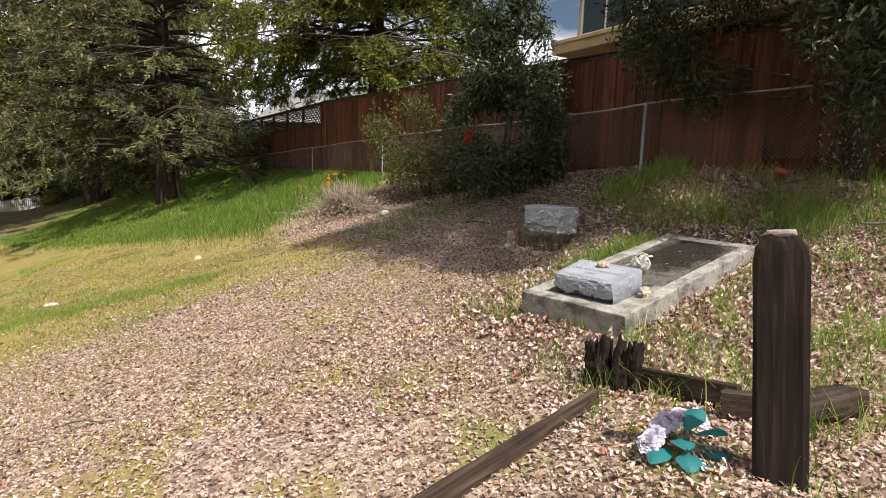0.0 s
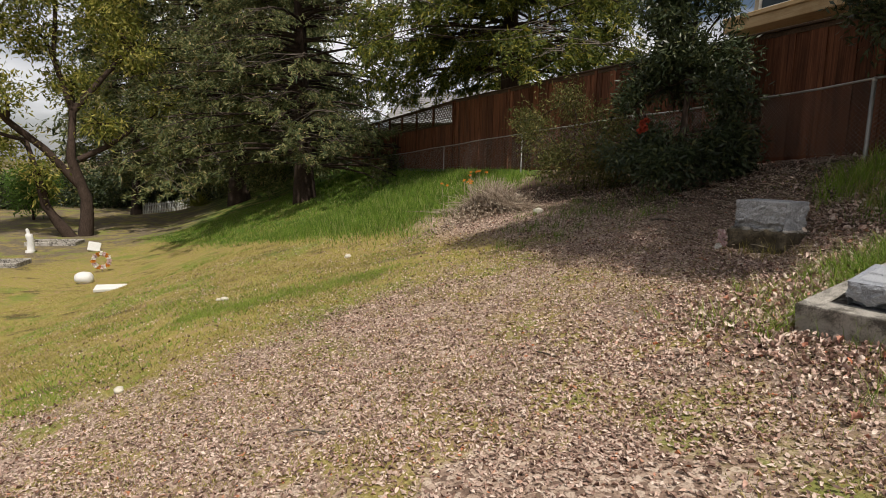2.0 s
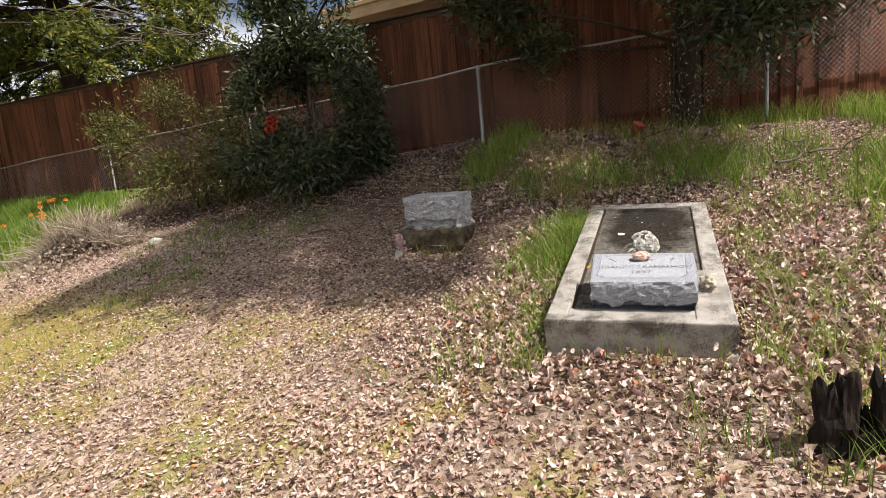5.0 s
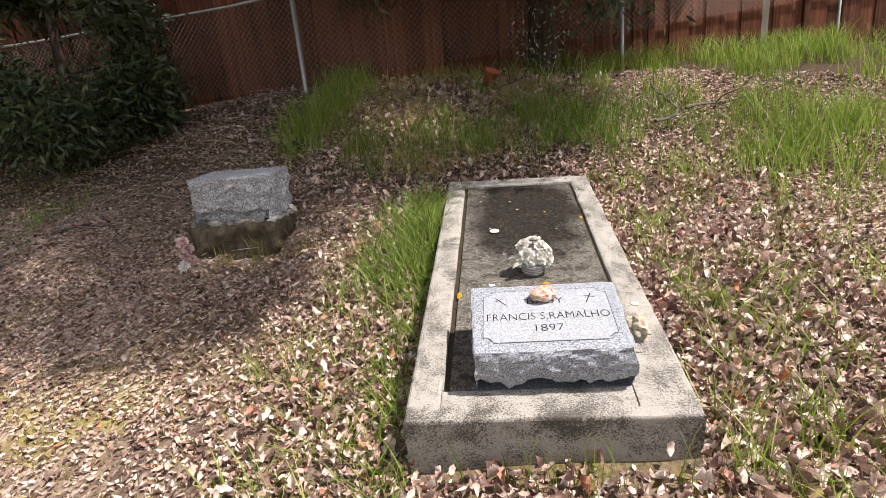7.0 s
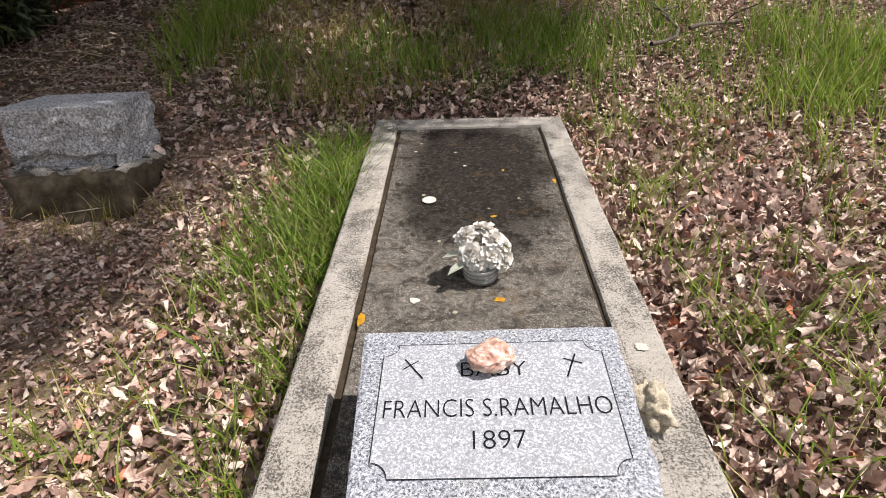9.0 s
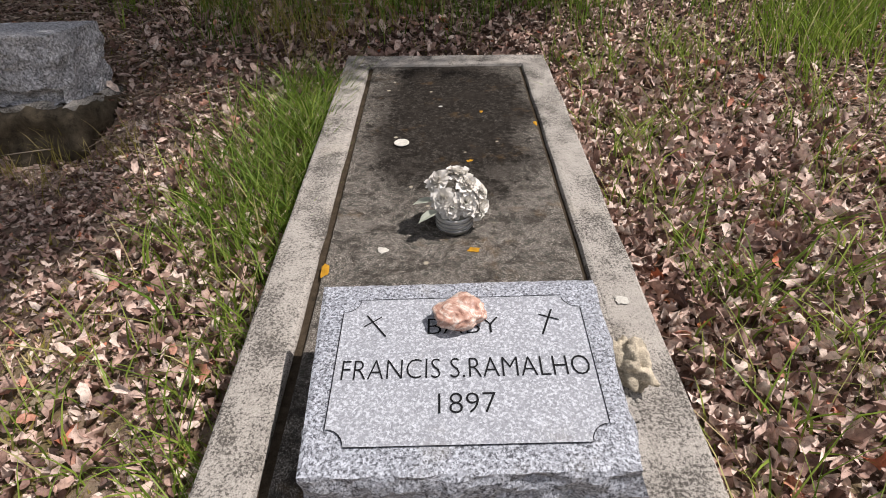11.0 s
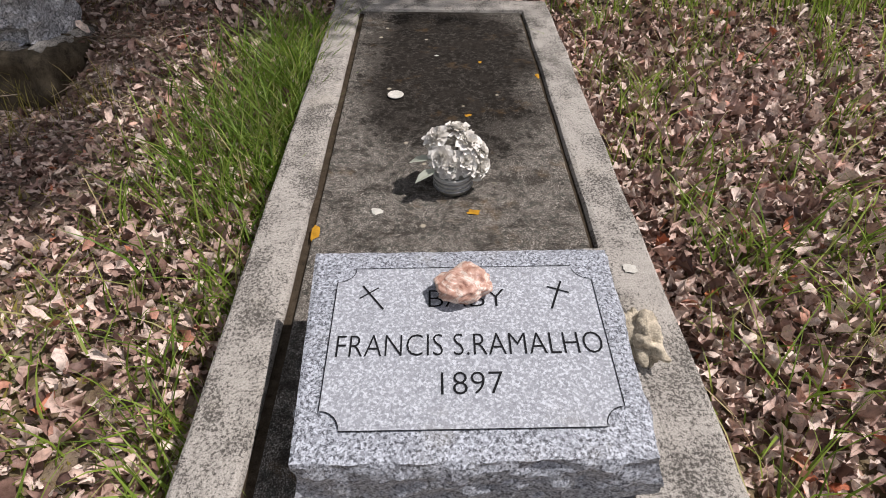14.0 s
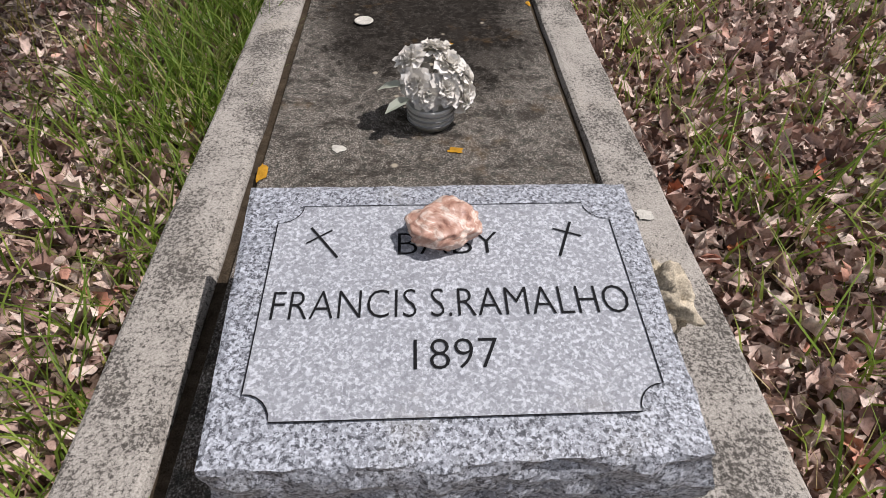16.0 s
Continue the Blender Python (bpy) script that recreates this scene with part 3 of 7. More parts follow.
def build_tablet():
    g = thing("grave_tablet", "blue-grey granite grave tablet with engraved name, on the ledger", "gravestone", SLAB)
    # top edge runs a little wider at the back; the front and sides are rock-pitched
    bm = bmesh.new()
    nx, ny, nz = 64, 30, 18
    grid = {}

    def at(i, j, k):
        s, t, h = i / nx, j / ny, k / nz
        y = 0.07 + (0.522 - 0.07) * t
        left, right = 0.262 - 0.022 * t, 0.838 + 0.012 * t
        front = 0.07 - 0.016 * math.sin(math.pi * min(1.0, (1 - h) / 0.8)) ** 0.7
        x = left + (right - left) * s
        y = front + (0.5 + 0.022 * h - front) * t
        z = h * (0.186 + 0.02 * t) - 0.006 * (1 - h)
        return Vector((x, y, z))

    for i in range(nx + 1):
        for j in range(ny + 1):
            for k in range(nz + 1):
                if i in (0, nx) or j in (0, ny) or k in (0, nz):
                    p = at(i, j, k)
                    h = k / nz
                    n = noise.fractal(p * 16 + Vector((3, 1, 2)), 0.8, 2.2, 5)
                    big = noise.noise(p * 7 + Vector((9, 4, 1)))
                    side = 1.0 if k < nz else 0.0
                    edge = 0.25 if k >= nz - 1 else 1.0
                    if j == 0:
                        rid = abs(noise.noise(Vector((p.x * 13, p.z * 26, 4)))) + 0.5 * abs(noise.noise(Vector((p.x * 31, p.z * 47, 8))))
                        p.y -= side * (0.4 + 0.6 * edge) * (0.008 * n + 0.005 * big - 0.012 * rid)
                        # the ragged undercut along the foot
                        ragged = 0.24 + 0.2 * noise.noise(Vector((p.x * 9, 2, 5))) + 0.1 * noise.noise(Vector((p.x * 27, 6, 1)))
                        p.y += 0.085 * min(1.0, max(0.0, (ragged - h) / 0.1))
                    if i == 0:
                        p.x -= side * edge * (0.008 * n + 0.006 * big)
                    if i == nx:
                        p.x += side * edge * (0.008 * n + 0.022 * math.sin(math.pi * h) + 0.006 * big)
                    if k == nz and (i in (0, nx) or j in (0, ny)):
                        p.z -= 0.002 + 0.003 * abs(n)
                        if j == 0:
                            p.y += 0.006 * n
                    grid[i, j, k] = bm.verts.new(p)
    for i in range(nx):
        for j in range(ny):
            for k in (0, nz):
                f = [grid[i, j, k], grid[i + 1, j, k], grid[i + 1, j + 1, k], grid[i, j + 1, k]]
                bm.faces.new(f if k else f[::-1])
    for i in range(nx):
        for k in range(nz):
            for j in (0, ny):
                f = [grid[i, j, k], grid[i + 1, j, k], grid[i + 1, j, k + 1], grid[i, j, k + 1]]
                bm.faces.new(f if not j else f[::-1])
    for j in range(ny):
        for k in range(nz):
            for i in (0, nx):
                f = [grid[i, j, k], grid[i, j + 1, k], grid[i, j + 1, k + 1], grid[i, j, k + 1]]
                bm.faces.new(f[::-1] if not i else f)
    part("stone", bm, GRANITE, g)
    face = Matrix.Translation((0, 0.07, 0.1867)) @ Matrix.Rotation(math.atan2(0.02, 0.452), 4, "X")
    # the paler panel with its scooped corners
    bx0, bx1, by0, by1, r = 0.297, 0.803, 0.05, 0.402, 0.036
    loop = []
    for cx, cy, a0 in ((bx0, by0, 90), (bx1, by0, 180), (bx1, by1, 270), (bx0, by1, 360)):
        arc = [(cx + r * math.cos(radians(a0 - 90 * q / 6)), cy + r * math.sin(radians(a0 - 90 * q / 6))) for q in range(7)]
        loop += arc
    bm = bmesh.new()
    bm.faces.new([bm.verts.new((x, y, 0.0012)) for x, y in loop])
    bmesh.ops.transform(bm, matrix=face, verts=bm.verts[:])
    part("panel", bm, GRANITE_FACE, g, "pale steeled inscription panel")
    bm = bmesh.new()
    n = len(loop)
    cx, cy = (bx0 + bx1) / 2, (by0 + by1) / 2
    ring = []
    for i, (x, y) in enumerate(loop):
        (xa, ya), (xb, yb) = loop[i - 1], loop[(i + 1) % n]
        d = Vector((xb - xa, yb - ya)).normalized() * 0.0008
        ring.append([bm.verts.new((x + s * d.y, y - s * d.x, 0.0024)) for s in (-1, 1)])
    for i in range(n):
        a, b = ring[i], ring[(i + 1) % n]
        bm.faces.new([a[0], a[1], b[1], b[0]])
    bmesh.ops.transform(bm, matrix=face, verts=bm.verts[:])
    part("border_line", bm, ENGRAVED, g, "thin engraved border line")
    rows = (("BABY", 0.478, 0.626, 0.299, 0.046), ("FRANCIS S.RAMALHO", 0.312, 0.793, 0.19, 0.05), ("1897", 0.5, 0.607, 0.112, 0.047))
    for text, xa, xb, y, tall in rows:
        cu = bpy.data.curves.new("inscription", "FONT")
        cu.body, cu.size, cu.resolution_u = text, 1.0, 3
        cu.offset = -0.016
        tmp = bpy.data.objects.new("letters", cu)
        scene.collection.objects.link(tmp)
        bpy.context.view_layer.update()
        me = bpy.data.meshes.new_from_object(tmp.evaluated_get(bpy.context.evaluated_depsgraph_get()))
        bpy.data.objects.remove(tmp)
        co = np.empty(3 * len(me.vertices))
        me.vertices.foreach_get("co", co)
        co = co.reshape(-1, 3)
        lo, hi = co.min(0), co.max(0)
        co[:, 0] = xa + (co[:, 0] - lo[0]) / (hi[0] - lo[0]) * (xb - xa)
        base = 0.0
        co[:, 1] = y + (co[:, 1] - base) / 0.72 * tall
        co[:, 2] = 0.0026
        me.vertices.foreach_set("co", co.ravel())
        me.transform(face)
        me.materials.clear()
        me.materials.append(ENGRAVED)
        ob = new("inscription", me)
        ob.parent = g
        tagged(ob, "dark engraved lettering")
    for cx, lean in ((0.37, 0.63), (0.727, -0.38)):
        bm = bmesh.new()
        for x0, x1, y0, y1, z in ((-0.002, 0.002, -0.037, 0.037, 0.0026), (-0.022, 0.022, 0.012, 0.015, 0.0029)):
            bm.faces.new([bm.verts.new((x, yy, z)) for x, yy in ((x0, y0), (x1, y0), (x1, y1), (x0, y1))])
        bmesh.ops.transform(bm, matrix=face @ pose(cx, 0.326, 0, 0, 0, math.degrees(lean)), verts=bm.verts[:])
        part("cross", bm, ENGRAVED, g, "small engraved cross")


build_tablet()

WHITE_PETAL = leafy("white_petal", [(0.0, (0.62, 0.59, 0.53)), (0.5, (0.78, 0.75, 0.69)), (1.0, (0.88, 0.86, 0.81))], 0.8, 0.2, 0.2, 0.0)
SILVER_LEAF = leafy("faded_cloth_leaf", [(0.0, (0.45, 0.48, 0.38)), (1.0, (0.6, 0.62, 0.52))], 0.7, 0.2)
POT = plain("glazed_pot", (0.5, 0.5, 0.47), 0.35, 0, 0.5, 0.3, 30)
POT_BAND = plain("dark_pot_band", (0.2, 0.2, 0.19), 0.35, 0, 0.5, 0.3, 30)
LILAC = leafy("lilac_petal", [(0.0, (0.55, 0.5, 0.6)), (0.5, (0.72, 0.68, 0.76)), (1.0, (0.85, 0.83, 0.87))], 0.7, 0.3, 0.25, 0.15)
TEAL = leafy("teal_cloth_leaf", [(0.0, (0.01, 0.1, 0.1)), (0.5, (0.02, 0.17, 0.17)), (1.0, (0.05, 0.25, 0.24))], 0.55, 0.15, 0.4)
AGATE_MAT, _nt, _b = material("banded_agate", 0.45, 0, 0.45)
_p = coords(_nt)
_c = ramp(_nt, noise_tex(_nt, mapped(_nt, _p, (1, 1, 1.6)), 17, 6, 0.65, 1.6), [(0.3, (0.13, 0.05, 0.035)), (0.4, (0.36, 0.2, 0.145)), (0.48, (0.47, 0.3, 0.23)), (0.54, (0.66, 0.56, 0.48)), (0.6, (0.48, 0.32, 0.25)), (0.68, (0.57, 0.46, 0.38))])
paint(_nt, _b, _c)
relief(_nt, _b, noise_tex(_nt, _p, 70, 5), 0.4, 0.005)
SHELLROCK = plain("pitted_tufa", (0.46, 0.4, 0.3), 0.95, 0, 0.2, 0.75, 28, 0.9)
LICHEN_ORANGE = plain("orange_lichen", (0.42, 0.22, 0.02), 0.95, 0, 0.1, 0.4, 60, 0.6)
LICHEN_PALE = plain("pale_lichen", (0.52, 0.5, 0.44), 0.95, 0, 0.1, 0.3, 60, 0.6)
CHALK = plain("white_marble", (0.6, 0.59, 0.56), 0.7, 0, 0.3, 0.1, 12)
PINK_PETAL = leafy("faded_pink_petal", [(0.0, (0.6, 0.36, 0.34)), (0.5, (0.76, 0.56, 0.52)), (1.0, (0.86, 0.76, 0.7))], 0.7, 0.25)
RED_PETAL = leafy("red_petal", [(0.0, (0.25, 0.03, 0.015)), (1.0, (0.42, 0.07, 0.03))], 0.7, 0.25)
ORANGE_PETAL = leafy("orange_petal", [(0.0, (0.6, 0.2, 0.02)), (1.0, (0.75, 0.33, 0.05))], 0.7, 0.3)

PETAL_V = [(0, 0, 0), (-0.27, 0.5, 0.07), (0, 0.55, -0.05), (0.27, 0.5, 0.07), (-0.46, 0.84, 0.12), (-0.22, 1.0, -0.07), (0, 0.93, 0.09), (0.22, 1.02, -0.07), (0.46, 0.86, 0.12)]
PETAL_T = [(0, 2, 1), (0, 3, 2), (1, 5, 4), (1, 2, 5), (2, 6, 5), (2, 7, 6), (2, 3, 7), (3, 8, 7)]


def flower_head(bulk, rng, centre, facing, size, petals=46):
    """A ruffled carnation: rings of crinkled petals opening round an axis."""
    f = Vector(facing).normalized()
    a = f.orthogonal().normalized()
    b = f.cross(a)
    frame_m = np.array([a, b, f]).T
    for q in range(petals):
        ring = q / petals
        open_by = 0.1 + 1.5 * ring**0.8 + rng.normal(0, 0.1)
        h = q * 2.4 + rng.normal(0, 0.2)
        rz = np.array([[np.cos(h), -np.sin(h), 0], [np.sin(h), np.cos(h), 0], [0, 0, 1]])
        t = np.pi / 2 - open_by
        rx = np.array([[1, 0, 0], [0, np.cos(t), -np.sin(t)], [0, np.sin(t), np.cos(t)]])
        s = size * (0.55 + 0.45 * ring) * rng.uniform(0.8, 1.1)
        v = np.array(PETAL_V) * s
        v[4:, 2] += rng.normal(0, 0.06 * s, 5) - 0.18 * s * ring
        v[4:, 1] *= rng.uniform(0.88, 1.08, 5)
        bulk.add((frame_m @ (rz @ rx @ v.T)).T + np.array(centre), PETAL_T)


def blob(name, r, mat, parent, seed, amount=0.25, freq=2.2, squash=(1, 1, 1), level=3, m=None, label=""):
    bm = bmesh.new()
    bmesh.ops.create_icosphere(bm, subdivisions=level, radius=1)
    for v in bm.verts:
        d = 1 + amount * noise.fractal(v.co * freq + Vector((seed, seed * 2.3, 1)), 0.9, 2.1, 4)
        v.co = Vector((v.co.x * squash[0], v.co.y * squash[1], v.co.z * squash[2])) * d * r
    if m is not None:
        bmesh.ops.transform(bm, matrix=m, verts=bm.verts[:])
    return part(name, bm, mat, parent, label, True)


def lathe(profile, seg=28):
    bm = bmesh.new()
    rings = [[bm.verts.new((r * math.cos(2 * math.pi * k / seg), r * math.sin(2 * math.pi * k / seg), z)) for k in range(seg)] for r, z in profile]
    for a, b in zip(rings, rings[1:]):
        for k in range(seg):
            bm.faces.new([a[k], a[(k + 1) % seg], b[(k + 1) % seg], b[k]])
    return bm


def build_slab_things():
    rng = np.random.default_rng(5)
    up = SLAB.to_3x3().inverted() @ Vector((0, 0, 1))
    v = thing("flower_pot", "banded grey pot of white cloth carnations, on the ledger", "flower pot", SLAB @ pose(0.544, 1.03, -0.006, 0, 0, 0))
    prof = [(0.0, 0.004), (0.046, 0.004), (0.05, 0.0), (0.056, 0.018), (0.0585, 0.052), (0.061, 0.058), (0.058, 0.062), (0.054, 0.056), (0.052, 0.036), (0.0, 0.036)]
    part("pot", lathe(prof), POT, v, smooth=True)
    for z in (0.014, 0.028, 0.042):
        part("band", lathe([(0.056, z), (0.0598, z + 0.002), (0.0602, z + 0.005), (0.0575, z + 0.007)]), POT_BAND, v, "dark ring round the pot", True)
    heads = ((-0.045, 0.01, 0.165, -0.5, -0.3, 0.8), (0.012, 0.03, 0.175, 0, 0.2, 1), (0.042, 0.0, 0.155, 0.4, -0.2, 0.9), (0.07, 0.01, 0.125, 0.8, 0.0, 0.6), (0.075, -0.02, 0.09, 0.9, -0.5, 0.2),
             (-0.035, -0.03, 0.125, -0.3, -0.7, 0.6), (-0.005, -0.045, 0.105, -0.1, -1, 0.5), (0.035, -0.035, 0.115, 0.3, -0.8, 0.6), (-0.03, 0.05, 0.13, -0.5, 0.8, 0.5))
    for x, y, z, fx, fy, fz in heads:
        bk = Bulk()
        flower_head(bk, rng, (x, y + 0.008, z - 0.006), (fx, fy, fz), 0.047, 36)
        tagged(bk.make("flower", WHITE_PETAL, v), "white ruffled carnation")
        bk = Bulk()
        bk.tube([(0.2 * x, 0.2 * y, 0.05), (0.5 * x, 0.5 * y, 0.6 * z), (x * 0.9, y * 0.9, z - 0.01)], [0.002] * 3, 4)
        bk.make("stem", SILVER_LEAF, v)
    for x, y, z, h in ((-0.055, -0.02, 0.115, 80), (-0.045, -0.035, 0.09, 120)):
        bm = bmesh.new()
        vs = [bm.verts.new(c) for c in ((0, 0, 0), (-0.018, 0.03, 0.004), (0, 0.03, -0.002), (0.018, 0.03, 0.004), (-0.014, 0.055, 0), (0, 0.055, -0.006), (0.014, 0.055, 0), (0, 0.078, -0.012))]
        for f in ((0, 2, 1), (0, 3, 2), (1, 2, 5, 4), (2, 3, 6, 5), (4, 5, 7), (5, 6, 7)):
            bm.faces.new([vs[i] for i in f])
        bmesh.ops.transform(bm, matrix=pose(x, y, z, -8, 0, h), verts=bm.verts[:])
        part("leaf", bm, SILVER_LEAF, v, "pale grey cloth leaf")
    ob = blob("agate_rock", 0.05, AGATE_MAT, None, 2.2, 0.24, 1.5, (1.12, 0.86, 0.62), 5)
    for dip, wide, deep in (((-0.42, -0.62, 0.3), 0.17, 0.2), ((-0.5, -0.5, 0.18), 0.12, 0.12), ((0.1, -0.7, 0.2), 0.07, 0.06), ((0.3, -0.3, 0.5), 0.09, 0.05)):
        for vv in ob.data.vertices:
            gap = (vv.co / 0.05 - Vector(dip)).length
            vv.co *= 1 - deep * max(0.0, 1 - (gap / (wide * 1.6)) ** 2)
    ob.matrix_world = SLAB @ pose(0.546, 0.408, 0.224, -4, 0, 10)
    tagged(ob, "banded pink and white agate rock, on the granite tablet", "rock")
    ob = blob("tufa_rock", 0.058, SHELLROCK, None, 7.0, 0.55, 1.9, (0.7, 1.1, 0.8), 4)
    ob.matrix_world = SLAB @ pose(0.937, 0.42, 0.032, 0, 0, 12)
    tagged(ob, "pitted yellowish stone, on the concrete rim", "rock")
    bm = lathe([(0.0, 0.001), (0.026, 0.001), (0.031, 0.005), (0.029, 0.007), (0.024, 0.003), (0.0, 0.003)], 18)
    ob = part("jar_lid", bm, LICHEN_PALE, None, smooth=True)
    ob.matrix_world = SLAB @ pose(0.344, 1.605, -0.006)
    tagged(ob, "whitish round jar lid, on the dark ledger panel", "lid")
    grave = bpy.data.objects["grave_ledger"]
    for x, y, r, mat, sx, sy in ((0.157, 0.83, 0.03, LICHEN_ORANGE, 0.5, 1.7), (0.32, 0.918, 0.02, LICHEN_PALE, 1, 1), (0.6, 0.905, 0.022, LICHEN_ORANGE, 1.2, 0.7), (0.61, 1.45, 0.014, LICHEN_ORANGE, 1.2, 0.8), (0.9, 1.75, 0.018, LICHEN_ORANGE, 0.6, 1.5), (0.985, 0.66, 0.026, LICHEN_PALE, 1, 0.8), (0.5, 1.95, 0.01, LICHEN_PALE, 1, 1), (0.68, 1.88, 0.012, LICHEN_ORANGE, 1, 1), (0.09, 2.48, 0.02, LICHEN_PALE, 1, 1), (0.2, 2.54, 0.015, LICHEN_PALE, 1.4, 1)):
        bm = bmesh.new()
        c = bm.verts.new((x, y, 0.002))
        ring = []
        for k in range(16):
            w = 2 * math.pi * k / 16
            q = r * (0.75 + 0.5 * noise.noise(Vector((math.cos(w) * 1.5 + x * 50, math.sin(w) * 1.5, y * 30))))
            ring.append(bm.verts.new((x + q * sx * math.cos(w), y + q * sy * math.sin(w), -0.0005)))
        on_rim = x < 0.15 or x > 0.93 or y > 2.47
        for vv in [c] + ring:
            vv.co.z += 0.0035 if on_rim else -0.0045
        for k in range(16):
            bm.faces.new([c, ring[k], ring[(k + 1) % 16]])
        part("lichen", bm, mat, grave, "lichen patch")


build_slab_things()


def build_block_stone():
    m = pose(1.44, 8.09, 0, 0, 0, -52)
    z0 = 0.69
    s = thing("block_headstone", "rough grey granite block headstone on a mossy base", "gravestone", m)
    bm = rough_box(-0.36, 0.38, -0.29, 0.26, z0 - 0.45, z0 - 0.02, 12, 0.05, 0.06, 6, 4.0)
    part("base", bm, plain("mossy_base", (0.085, 0.068, 0.045), 0.95, 0, 0.15, 0.8, 22, 0.9), s, "dark mossy earth and concrete base", True)
    bm = rough_box(-0.35, 0.36, -0.23, 0.22, z0 - 0.05, z0 + 0.006, 16, 0.012, 0.03, 9, 1.0)
    part("bed_slab", bm, CONCRETE, s, "pale mortar bed")
    bm = bevelled_box(-0.33, 0.33, -0.2, 0.2, z0, z0 + 0.335, 0.01, 2)
    bmesh.ops.subdivide_edges(bm, edges=[e for e in bm.edges if e.calc_length() > 0.04], cuts=24, use_grid_fill=True)
    bm.normal_update()
    for v in bm.verts:
        n = noise.fractal(v.co * 9 + Vector((1, 8, 3)), 0.9, 2.1, 5)
        high = (v.co.z - z0) / 0.335
        n += 1.2 * abs(noise.noise(v.co * 17 + Vector((4, 2, 7)))) - 0.3
        rough = v.normal.z < 0.7
        v.co += v.normal * n * (0.02 * min(1.0, 3.2 * (1.03 - high)) if rough else 0.003)
        if rough and v.normal.y < -0.3:
            # the ragged overhang low on the front face
            ragged = 0.24 + 0.16 * noise.noise(Vector((v.co.x * 5, 1, 1))) + 0.08 * noise.noise(Vector((v.co.x * 15, 3, 1)))
            v.co.y += 0.05 * min(1.0, max(0.0, (ragged - high) / 0.08))
        v.co.x *= 1 - 0.05 * (1 - high)
        v.co.z += 0.03 * (v.co.y + 0.2) * high
    part("block", bm, GRANITE_OLD, s)
    # a small sheaf of faded pink flowers stuck in the litter before it
    f = thing("pink_flowers", "faded pink cloth flowers stuck in leaf litter", "flowers", stand(0.86, 7.86, 0, 0.07))
    rng = np.random.default_rng(12)
    for q, (x, y, z) in enumerate(((0, 0, 0.23), (0.02, -0.02, 0.18), (-0.025, 0.0, 0.15), (-0.03, -0.03, 0.06), (0.03, -0.03, 0.09), (0.0, -0.02, 0.12))):
        bk = Bulk()
        flower_head(bk, rng, (x, y, z), (rng.normal(0, 0.5), -0.6, 0.7), 0.05, 26)
        bk.make("flower", WHITE_PETAL if q == 3 else PINK_PETAL, f)
    bk = Bulk()
    bk.tube([(0, 0, -0.03), (0, 0, 0.2)], [0.004, 0.003], 5)
    bk.make("stem", STRAW, f)


build_block_stone()


